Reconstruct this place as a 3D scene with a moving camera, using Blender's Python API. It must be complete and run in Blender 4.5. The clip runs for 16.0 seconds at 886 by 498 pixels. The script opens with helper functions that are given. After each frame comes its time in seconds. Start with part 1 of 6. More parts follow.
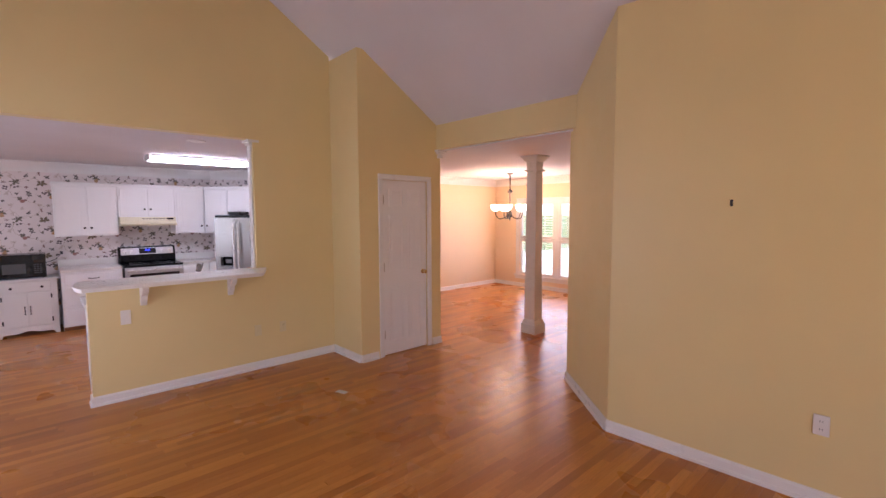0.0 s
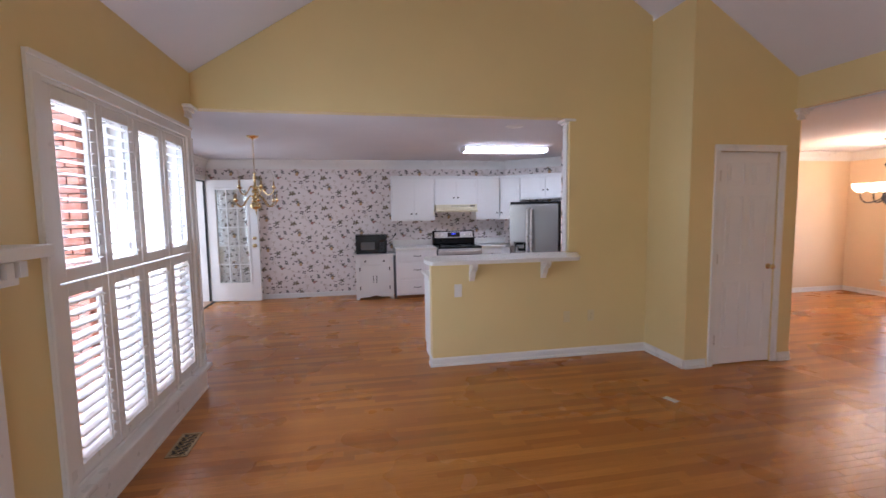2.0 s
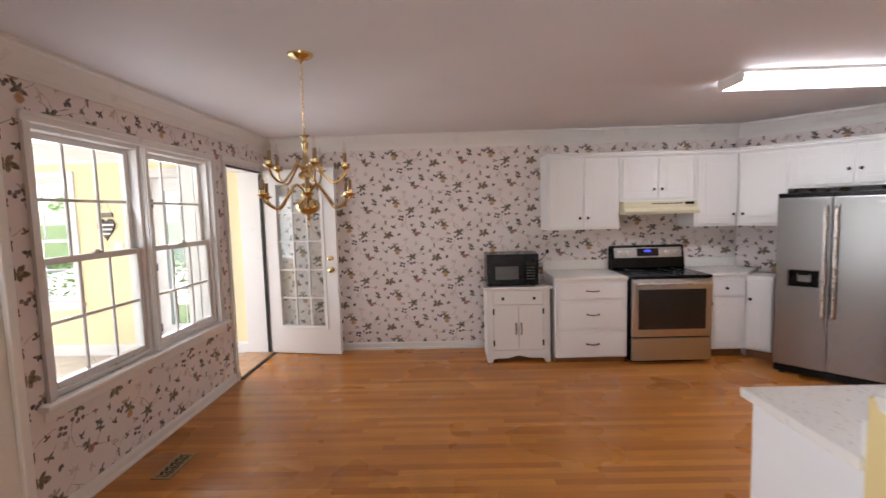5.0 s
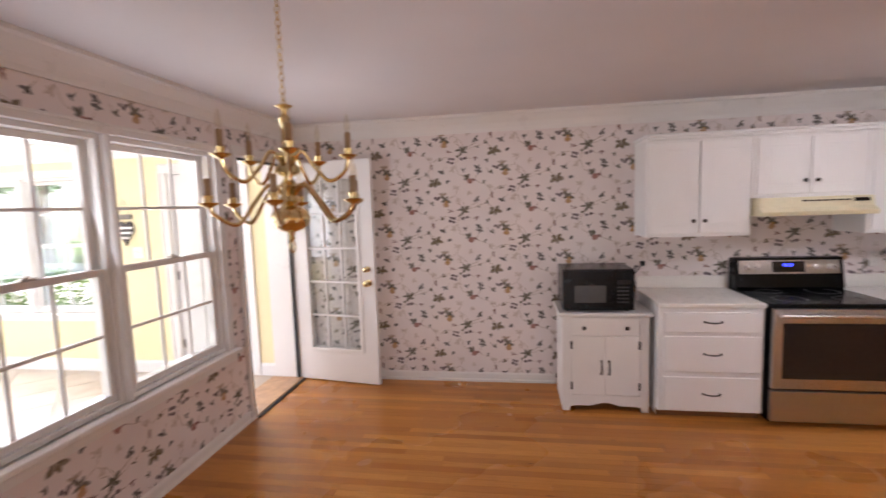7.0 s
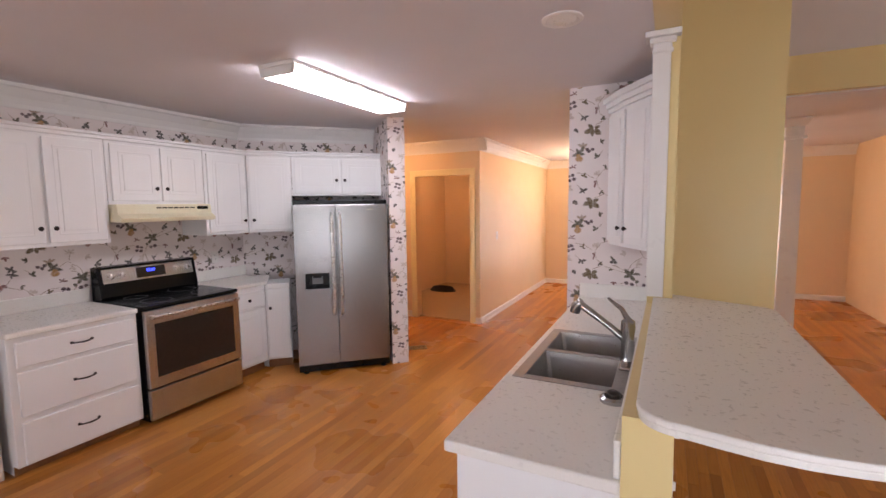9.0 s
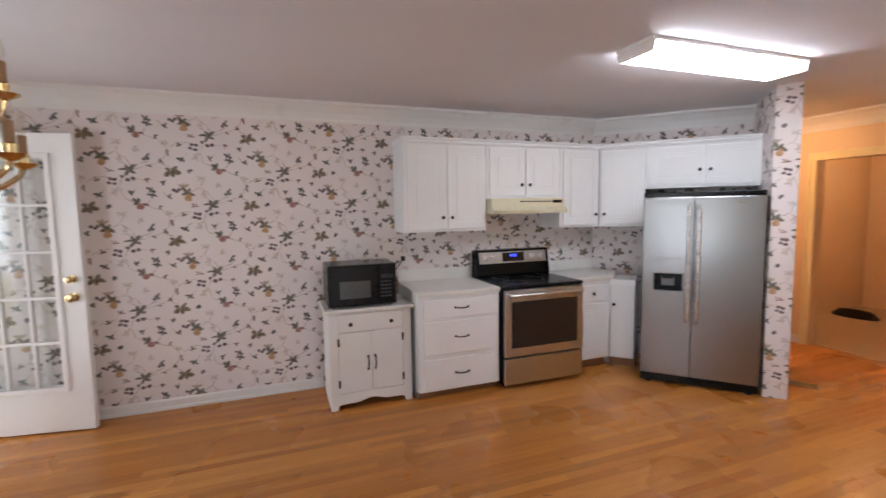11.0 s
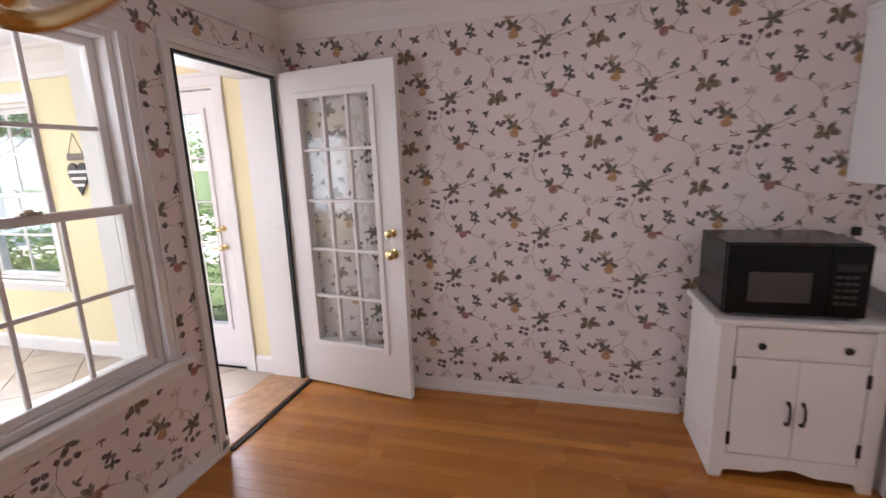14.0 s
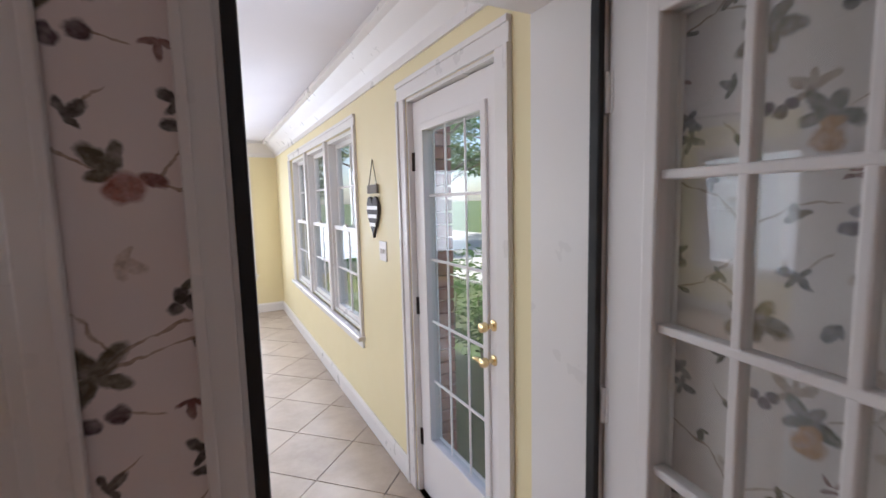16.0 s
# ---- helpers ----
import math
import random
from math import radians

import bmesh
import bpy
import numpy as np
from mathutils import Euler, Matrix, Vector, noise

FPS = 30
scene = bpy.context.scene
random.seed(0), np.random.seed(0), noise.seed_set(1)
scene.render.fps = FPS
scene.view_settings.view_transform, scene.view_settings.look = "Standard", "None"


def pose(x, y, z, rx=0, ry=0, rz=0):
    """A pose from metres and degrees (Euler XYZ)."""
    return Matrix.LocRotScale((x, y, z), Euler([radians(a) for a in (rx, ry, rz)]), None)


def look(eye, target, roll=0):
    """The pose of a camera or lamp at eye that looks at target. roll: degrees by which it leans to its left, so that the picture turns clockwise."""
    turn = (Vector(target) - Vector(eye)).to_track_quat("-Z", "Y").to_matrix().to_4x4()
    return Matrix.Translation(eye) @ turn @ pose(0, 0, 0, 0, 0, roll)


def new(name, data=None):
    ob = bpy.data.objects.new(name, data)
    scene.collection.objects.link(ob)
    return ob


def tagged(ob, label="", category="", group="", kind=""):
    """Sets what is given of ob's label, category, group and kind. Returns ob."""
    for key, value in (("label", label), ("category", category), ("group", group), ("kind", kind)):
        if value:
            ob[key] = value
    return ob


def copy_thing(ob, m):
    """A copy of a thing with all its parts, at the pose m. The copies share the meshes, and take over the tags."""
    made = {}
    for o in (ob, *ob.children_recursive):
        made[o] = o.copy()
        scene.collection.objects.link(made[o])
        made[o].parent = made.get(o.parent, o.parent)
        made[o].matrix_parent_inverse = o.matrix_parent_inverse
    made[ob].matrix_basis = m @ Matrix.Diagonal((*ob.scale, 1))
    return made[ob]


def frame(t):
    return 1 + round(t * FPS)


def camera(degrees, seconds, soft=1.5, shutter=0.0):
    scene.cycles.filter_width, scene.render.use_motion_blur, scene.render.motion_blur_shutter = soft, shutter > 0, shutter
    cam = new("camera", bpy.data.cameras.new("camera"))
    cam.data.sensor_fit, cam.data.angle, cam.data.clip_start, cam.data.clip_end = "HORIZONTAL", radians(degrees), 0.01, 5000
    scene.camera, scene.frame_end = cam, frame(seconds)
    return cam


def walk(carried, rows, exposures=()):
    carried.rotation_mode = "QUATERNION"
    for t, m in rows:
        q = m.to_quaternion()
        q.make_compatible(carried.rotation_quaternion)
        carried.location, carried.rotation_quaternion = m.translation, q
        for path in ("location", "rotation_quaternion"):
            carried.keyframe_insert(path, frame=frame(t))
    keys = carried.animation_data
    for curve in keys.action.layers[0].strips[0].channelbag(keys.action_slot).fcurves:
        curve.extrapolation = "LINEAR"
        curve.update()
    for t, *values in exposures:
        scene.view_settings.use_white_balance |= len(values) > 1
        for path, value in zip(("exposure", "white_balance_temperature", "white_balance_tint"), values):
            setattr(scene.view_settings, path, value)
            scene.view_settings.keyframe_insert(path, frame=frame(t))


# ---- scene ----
cam = camera(89.5, 16.0, shutter=0.2)
PATH = [
    (0, (0.377, 0.635, 1.622), (-1.093, 1.981, 1.464), -0.2),
    (0.5, (0.541, 0.585, 1.616), (-0.961, 1.898, 1.471), -0.1),
    (1, (0.578, 0.508, 1.622), (-1.048, 1.663, 1.472), -0.9),
    (1.5, (0.246, 0.364, 1.566), (-1.617, 1.077, 1.428), -1.3),
    (2, (-0.183, 0.254, 1.518), (-2.139, 0.627, 1.338), -0.8),
    (2.5, (-0.708, 0.231, 1.536), (-2.683, 0.47, 1.331), -1.1),
    (3, (-1.242, 0.119, 1.521), (-3.215, 0.38, 1.323), -0.9),
    (3.5, (-1.777, 0.066, 1.523), (-3.752, 0.313, 1.329), -1.3),
    (4, (-2.327, -0.014, 1.533), (-4.311, 0.167, 1.357), -1.7),
    (4.5, (-2.815, -0.097, 1.507), (-4.796, 0.111, 1.328), -1.2),
    (5, (-3.314, -0.122, 1.527), (-5.306, -0.165, 1.365), -1.6),
    (5.2, (-3.483, -0.16, 1.505), (-5.466, -0.358, 1.341), -1.7),
    (7.3, (-4.416, -0.15, 1.616), (-6.388, 0.111, 1.405), -2.9),
    (7.5, (-4.469, -0.191, 1.604), (-6.348, 0.456, 1.373), -3.7),
    (8, (-4.424, -0.249, 1.546), (-5.93, 1.051, 1.34), -1.2),
    (8.2, (-4.407, -0.238, 1.565), (-5.748, 1.231, 1.357), -0.5),
    (10.3, (-4.374, -0.166, 1.549), (-5.836, 1.186, 1.357), -1.1),
    (10.5, (-4.356, -0.114, 1.547), (-5.952, 1.079, 1.369), -0.7),
    (11, (-4.407, -0.104, 1.505), (-6.278, 0.581, 1.326), -0.9),
    (11.5, (-4.434, -0.248, 1.527), (-6.414, -0.087, 1.296), -2.0),
    (12, (-4.421, -0.285, 1.416), (-6.332, -0.352, 0.829), -1.8),
    (12.5, (-4.465, -0.354, 1.357), (-6.252, -0.458, 0.466), -1.9),
    (13, (-4.72, -0.34, 1.375), (-6.574, -0.477, 0.638), -2.5),
    (13.5, (-5.113, -0.432, 1.442), (-7.041, -0.623, 0.948), -2.5),
    (14, (-5.651, -0.467, 1.481), (-7.544, -0.981, 1.092), -2.1),
    (14.5, (-6.179, -0.611, 1.471), (-7.998, -1.389, 1.18), -1.3),
    (15, (-6.665, -0.788, 1.484), (-8.28, -1.952, 1.29), -1.4),
    (15.5, (-7.09, -1.094, 1.506), (-8.304, -2.671, 1.309), -1.0),
    (16, (-7.385, -1.44, 1.531), (-8.303, -3.204, 1.313), -1.4),
]
# a look round to the side window, and later over to the sink
PATH += [(6.25, (-4.05, -0.17, 1.56), (-5.76, -1.18, 1.38), -2.0), (9.25, (-4.35, -0.20, 1.545), (-5.21, 1.59, 1.355), -0.9)]
PATH.sort()
# the camera's own exposure and white balance as it pans from dim rooms to daylight
EXPOSURES = [(0, 2.05, 5900, 32), (0.5, 2.05, 6000, 28), (1.0, 1.95, 5600, 18), (1.7, 1.85, 5500, 18), (2.5, 1.8, 5500, 18), (3.0, 1.55, 5300, 20), (4.0, 1.65, 6300, 22), (4.5, 1.8, 6500, 20), (5.0, 1.92, 6500, 16), (8.0, 2.0, 6600, 24), (10.5, 1.97, 6100, 14), (11.5, 2.1, 6100, 12), (12.5, 2.15, 6600, 22), (13.5, 1.92, 6400, 22), (14.5, 1.3, 6200, 22), (15.0, 1.1, 6100, 24), (15.5, 0.8, 6000, 22), (16.0, 0.7, 6000, 18)]
walk(cam, [(t, look(eye, target, roll)) for t, eye, target, roll in PATH], EXPOSURES)

# ---- sky, sun and lamps ----
world = bpy.data.worlds.new("world")
scene.world = world
world.use_nodes = True
wn = world.node_tree.nodes
sky = wn.new("ShaderNodeTexSky")
sky.sky_type = "NISHITA"
sky.sun_disc = False
sky.sun_elevation, sky.sun_rotation = radians(64), radians(104)
world.node_tree.links.new(sky.outputs["Color"], wn["Background"].inputs["Color"])
wn["Background"].inputs["Strength"].default_value = 0.15

sun_data = bpy.data.lights.new("sun", "SUN")
sun_data.energy, sun_data.angle, sun_data.color = 5.0, radians(0.6), (1.0, 0.95, 0.86)
sun = new("sun", sun_data)
sun.matrix_basis = look((20, -5, 42), (0, 0, 0))


def area_lamp(name, eye, target, wide, high, power, colour):
    data = bpy.data.lights.new(name, "AREA")
    data.shape, data.size, data.size_y, data.energy, data.color = "RECTANGLE", wide, high, power, colour
    ob = new(name, data)
    ob.matrix_basis = look(eye, target)
    return ob


def bulb_lamp(name, at, power, colour, radius=0.04):
    data = bpy.data.lights.new(name, "POINT")
    data.energy, data.color, data.shadow_soft_size = power, colour, radius
    ob = new(name, data)
    ob.location = at
    return ob


DAY = (0.86, 0.93, 1.0)
area_lamp("daylight_living_window", (-3.235, -1.025, 1.19), (-3.235, 3, 3.4), 1.55, 1.75, 8, DAY)
area_lamp("daylight_living_louvres", (-3.235, -1.118, 1.19), (-3.235, 3, 1.0), 1.55, 1.62, 5, DAY)
area_lamp("daylight_kitchen_window", (-6.33, -2.17, 1.33), (-6.33, 2, 2.6), 1.5, 1.3, 2.6, DAY)
area_lamp("daylight_sunroom_west", (-8.2, -5.6, 1.3), (0, -5.6, 0.9), 2.5, 1.35, 27, DAY)
area_lamp("daylight_sunroom_far", (-6.6, -8.1, 1.35), (-6.6, 0, 0.8), 2.6, 1.35, 27, DAY)
area_lamp("daylight_sunroom_door", (-8.2, -3.1, 1.1), (0, -3.1, 0.8), 0.5, 1.5, 10, DAY)
area_lamp("daylight_sunroom_east", (-4.42, -4.8, 1.3), (-8, -4.8, 0.9), 3.2, 1.3, 19, DAY)
area_lamp("daylight_dining_window", (-4.84, 8.56, 1.07), (-4.84, 0, 0.8), 1.85, 1.5, 6, (0.95, 0.96, 1.0))
# fill lamp added at the unseen end wall, to brighten the living room
area_lamp("living_back_fill", (3.96, 1.5, 1.35), (-3, 1.5, 3.0), 2.3, 1.6, 11, (1.0, 0.97, 0.92))

# ---- materials ----


def srgb(r, g, b):
    return tuple((c / 12.92 if c <= 0.04045 else ((c + 0.055) / 1.055) ** 2.4) for c in (r / 255, g / 255, b / 255)) + (1,)


class Mat:
    """A node material that is wired step by step."""

    def __init__(self, name, colour=(0.8, 0.8, 0.8, 1), rough=0.5, metal=0.0, spec=0.5):
        self.m = bpy.data.materials.new(name)
        self.m.use_nodes = True
        self.t = self.m.node_tree
        self.b = self.t.nodes["Principled BSDF"]
        self.b.inputs["Base Color"].default_value = colour if len(colour) == 4 else (*colour, 1)
        self.b.inputs["Roughness"].default_value = rough
        self.b.inputs["Metallic"].default_value = metal
        self.b.inputs["Specular IOR Level"].default_value = spec

    def n(self, kind, **inputs):
        node = self.t.nodes.new("ShaderNode" + kind)
        for k, v in inputs.items():
            if k in ("operation", "data_type", "blend_type", "interpolation_type", "vector_type", "feature"):
                raise ValueError(k)
            else:
                self.put(node, k, v)
        return node

    def put(self, node, key, v):
        sock = node.inputs[int(key[1:])] if key[0] == "_" and key[1:].isdigit() else node.inputs[key.replace("_", " ")]
        if isinstance(v, bpy.types.NodeSocket):
            self.t.links.new(v, sock)
        else:
            sock.default_value = v

    def math(self, op, a, b=0.0, c=0.0):
        node = self.t.nodes.new("ShaderNodeMath")
        node.operation = op
        for i, v in enumerate((a, b, c)):
            self.put(node, "_%d" % i, v)
        return node.outputs[0]

    def mix(self, f, a, b, kind="MIX"):
        node = self.t.nodes.new("ShaderNodeMix")
        node.data_type, node.blend_type = "RGBA", kind
        self.put(node, "_0", f)
        self.put(node, "_6", a)
        self.put(node, "_7", b)
        return node.outputs[2]

    def noise(self, vec, scale, detail=4.0, rough=0.55, stretch=None):
        if stretch:
            mp = self.t.nodes.new("ShaderNodeMapping")
            self.put(mp, "Vector", vec)
            mp.inputs["Scale"].default_value = stretch
            vec = mp.outputs[0]
        node = self.t.nodes.new("ShaderNodeTexNoise")
        self.put(node, "Vector", vec)
        for k, v in (("Scale", scale), ("Detail", detail), ("Roughness", rough)):
            node.inputs[k].default_value = v
        return node.outputs["Fac"]

    def ramp(self, f, lo, hi, a=0.0, b=1.0):
        node = self.t.nodes.new("ShaderNodeMapRange")
        for k, v in (("Value", f), ("From Min", lo), ("From Max", hi), ("To Min", a), ("To Max", b)):
            self.put(node, k, v)
        return node.outputs[0]

    def pos(self):
        return self.t.nodes.new("ShaderNodeNewGeometry").outputs["Position"]

    def objpos(self):
        return self.t.nodes.new("ShaderNodeTexCoord").outputs["Object"]

    def rand(self):
        return self.t.nodes.new("ShaderNodeObjectInfo").outputs["Random"]

    def island(self):
        return self.t.nodes.new("ShaderNodeNewGeometry").outputs["Random Per Island"]

    def colour(self, c):
        self.put(self.b, "Base Color", c)
        return self

    def rough(self, r):
        self.put(self.b, "Roughness", r)
        return self

    def bump(self, h, strength=0.2, dist=0.002):
        node = self.t.nodes.new("ShaderNodeBump")
        node.inputs["Strength"].default_value, node.inputs["Distance"].default_value = strength, dist
        self.put(node, "Height", h)
        self.put(self.b, "Normal", node.outputs[0])
        return self


def painted(name, c, rough=0.5, vary=0.06, grain=0.12, spec=0.4):
    """Paint with faint roller texture and soft blotches."""
    m = Mat(name, c, rough, 0, spec)
    p = m.pos()
    dark = tuple(v * (1 - vary) for v in c[:3]) + (1,)
    big = m.noise(p, 1.3, 3)
    m.colour(m.mix(m.ramp(big, 0.3, 0.7), c, dark))
    m.rough(m.ramp(m.noise(p, 7, 3), 0.3, 0.7, rough - 0.06, rough + 0.08))
    m.bump(m.noise(p, 320, 2), grain, 0.001)
    return m.m


def metal(name, c, rough=0.25, brushed=None):
    m = Mat(name, c, rough, 1.0)
    p = m.objpos()
    f = m.noise(p, 60, 3, 0.6, brushed or (1, 1, 1))
    m.rough(m.ramp(f, 0.3, 0.7, rough * 0.75, rough * 1.35))
    m.bump(f, 0.05, 0.001)
    return m.m


def plain(name, c, rough=0.4, spec=0.5, vary=0.1, scale=30):
    m = Mat(name, c, rough, 0, spec)
    p = m.objpos()
    f = m.noise(p, scale, 4)
    m.colour(m.mix(m.ramp(f, 0.35, 0.7), c, tuple(v * (1 - vary) for v in c[:3]) + (1,)))
    m.rough(m.ramp(m.noise(p, scale * 0.4, 3), 0.3, 0.7, rough * 0.85, rough * 1.2))
    return m.m


YELLOW = painted("yellow_wall_paint", (0.76, 0.60, 0.29, 1), 0.42, 0.05, 0.16)
PEACH = painted("warm_peach_dining_paint", (0.80, 0.615, 0.40, 1), 0.45, 0.05, 0.16)
PALE = painted("pale_yellow_sunroom_paint", (0.84, 0.74, 0.45, 1), 0.5, 0.04)
CEILING = painted("flat_white_ceiling_paint", (0.72, 0.69, 0.70, 1), 0.85, 0.05, 0.3, 0.2)
TRIM = painted("white_gloss_trim_paint", (0.80, 0.77, 0.74, 1), 0.32, 0.05, 0.05)
CABINET = painted("white_cabinet_paint", (0.84, 0.83, 0.82, 1), 0.35, 0.05, 0.06)
HUTCH = painted("chalky_white_cabinet_paint", (0.80, 0.77, 0.74, 1), 0.55, 0.08, 0.2)
DOORWHITE = painted("white_door_paint", (0.82, 0.79, 0.77, 1), 0.38, 0.05, 0.06)
LAMINATE = plain("speckled_white_laminate", (0.80, 0.77, 0.72, 1), 0.3, 0.5, 0.03, 140)
STEEL = metal("brushed_stainless_steel", (0.29, 0.28, 0.275, 1), 0.27, (1, 1, 40))
STEELH = metal("satin_steel_handle", (0.62, 0.60, 0.58, 1), 0.28)
SINKSTEEL = metal("worn_sink_steel", (0.42, 0.41, 0.40, 1), 0.36)
CHROME = metal("dull_chrome", (0.45, 0.44, 0.43, 1), 0.18)
BRASS = metal("polished_brass", (0.76, 0.60, 0.32, 1), 0.15)
OVENSTEEL = metal("brushed_oven_steel", (0.50, 0.485, 0.47, 1), 0.30, (40, 1, 1))
DARKMETAL = metal("dark_bronze_metal", (0.05, 0.042, 0.038, 1), 0.4)
NICKEL = metal("brushed_nickel", (0.48, 0.42, 0.36, 1), 0.3)
BLACK = plain("black_gloss_plastic", (0.006, 0.006, 0.0065, 1), 0.2, 0.22, 0.2)
BLACKMATT = plain("black_rubber_seal", (0.018, 0.018, 0.018, 1), 0.6, 0.4, 0.2)
OVENGLASS = plain("dark_oven_glass", (0.022, 0.018, 0.017, 1), 0.08, 0.45, 0.2)
BISQUE = plain("bisque_enamel", (0.72, 0.66, 0.46, 1), 0.35, 0.5, 0.05)
PLATE = plain("white_plastic", (0.78, 0.74, 0.70, 1), 0.4, 0.5, 0.04)
THRESH = plain("worn_oak_threshold", (0.52, 0.30, 0.16, 1), 0.4, 0.4, 0.3, 18)
WOODTRIM = plain("oak_threshold", (0.30, 0.14, 0.06, 1), 0.35, 0.5, 0.3, 18)
CARPET = plain("beige_carpet", (0.55, 0.42, 0.28, 1), 0.95, 0.1, 0.25, 120)


def glass(name, tint=(1, 1, 1, 1), gloss=0.05):
    """Thin clear glass: it lets light straight through and mirrors by Fresnel."""
    m = Mat(name, tint, 0.0)
    clear = m.t.nodes.new("ShaderNodeBsdfTransparent")
    clear.inputs["Color"].default_value = tint
    mirror = m.t.nodes.new("ShaderNodeBsdfGlossy")
    mirror.inputs["Roughness"].default_value = 0.01
    edge = m.t.nodes.new("ShaderNodeLayerWeight")
    edge.inputs["Blend"].default_value = 0.5
    shine = m.math("MULTIPLY_ADD", m.math("POWER", edge.outputs["Facing"], 5.0), 0.9, gloss)
    mx = m.t.nodes.new("ShaderNodeMixShader")
    m.t.links.new(shine, mx.inputs[0])
    m.t.links.new(clear.outputs[0], mx.inputs[1])
    m.t.links.new(mirror.outputs[0], mx.inputs[2])
    m.t.links.new(mx.outputs[0], m.t.nodes["Material Output"].inputs["Surface"])
    return m.m


GLASS = glass("clear_window_glass", (0.96, 0.98, 0.97, 1))
BULBGLASS = glass("clear_bulb_glass", (0.97, 0.95, 0.9, 1))


def glow(name, c, strength):
    m = Mat(name, c, 0.4)
    m.b.inputs["Emission Color"].default_value = c
    m.b.inputs["Emission Strength"].default_value = strength
    return m.m


TUBE = glow("lit_fluorescent_diffuser", (0.92, 0.96, 1.0, 1), 5.2)
SHADE = glow("lit_frosted_shade", (1.0, 0.80, 0.52, 1), 1.8)
BLUELED = glow("blue_clock_digits", (0.05, 0.08, 1.0, 1), 1.0)


def wood_floor():
    m = Mat("oiled_oak_strip_flooring", (0.4, 0.2, 0.08, 1), 0.3, 0, 0.4)
    p = m.pos()
    isl = m.island()
    rnd = m.math("FRACT", m.math("ADD", isl, m.rand()))
    shift = m.t.nodes.new("ShaderNodeVectorMath")
    shift.operation = "ADD"
    m.put(shift, "_0", p)
    comb = m.t.nodes.new("ShaderNodeCombineXYZ")
    m.put(comb, "X", m.math("MULTIPLY", rnd, 37.0))
    m.put(comb, "Y", m.math("MULTIPLY", rnd, 53.0))
    m.put(shift, "_1", comb.outputs[0])
    grain = m.noise(shift.outputs[0], 14, 5, 0.6, (9, 0.35, 1))
    fine = m.noise(shift.outputs[0], 60, 4, 0.6, (6, 0.3, 1))
    c = m.mix(rnd, (0.40, 0.140, 0.024, 1), (0.61, 0.260, 0.052, 1))
    c = m.mix(m.ramp(grain, 0.45, 0.75, 0.0, 0.5), c, (0.30, 0.098, 0.016, 1))
    c = m.mix(m.ramp(m.math("FRACT", m.math("MULTIPLY", rnd, 7.13)), 0.84, 1.0, 0.0, 0.55), c, (0.24, 0.080, 0.016, 1))
    c = m.mix(m.ramp(fine, 0.55, 0.8, 0.0, 0.25), c, (0.20, 0.070, 0.018, 1))
    knots = m.noise(shift.outputs[0], 6, 2, 0.5, (5.0, 1.1, 1))
    c = m.mix(m.ramp(knots, 0.73, 0.79, 0.0, 0.8), c, (0.10, 0.035, 0.012, 1))
    m.colour(c)
    m.rough(m.ramp(m.noise(p, 1.1, 3), 0.3, 0.7, 0.25, 0.31))
    m.bump(fine, 0.06, 0.0006)
    return m.m


OAK = wood_floor()


def tile_mat():
    m = Mat("beige_ceramic_tile", (0.5, 0.4, 0.3, 1), 0.35)
    p = m.pos()
    a = m.noise(p, 4, 6, 0.65)
    c = m.mix(m.ramp(a, 0.3, 0.7), (0.49, 0.41, 0.33, 1), (0.33, 0.26, 0.20, 1))
    c = m.mix(m.ramp(m.rand(), 0, 1, 0, 0.4), c, (0.56, 0.48, 0.39, 1))
    m.colour(c)
    m.rough(m.ramp(m.noise(p, 9, 3), 0.3, 0.7, 0.28, 0.45))
    m.bump(a, 0.12, 0.002)
    return m.m


TILE = tile_mat()
GROUT = plain("grey_grout", (0.34, 0.285, 0.23, 1), 0.9, 0.2, 0.2, 60)


def brick_mat():
    m = Mat("red_facing_brick", (0.33, 0.12, 0.08, 1), 0.85)
    p = m.pos()
    rnd = m.math("FRACT", m.math("ADD", m.island(), m.rand()))
    c = m.mix(rnd, (0.36, 0.13, 0.085, 1), (0.22, 0.075, 0.055, 1))
    c = m.mix(m.ramp(m.noise(p, 40, 5), 0.45, 0.8, 0, 0.6), c, (0.42, 0.25, 0.18, 1))
    m.colour(c)
    m.bump(m.noise(p, 90, 5), 0.5, 0.004)
    return m.m


BRICK = brick_mat()
MORTAR = plain("pale_mortar", (0.55, 0.50, 0.44, 1), 0.95, 0.2, 0.2, 50)


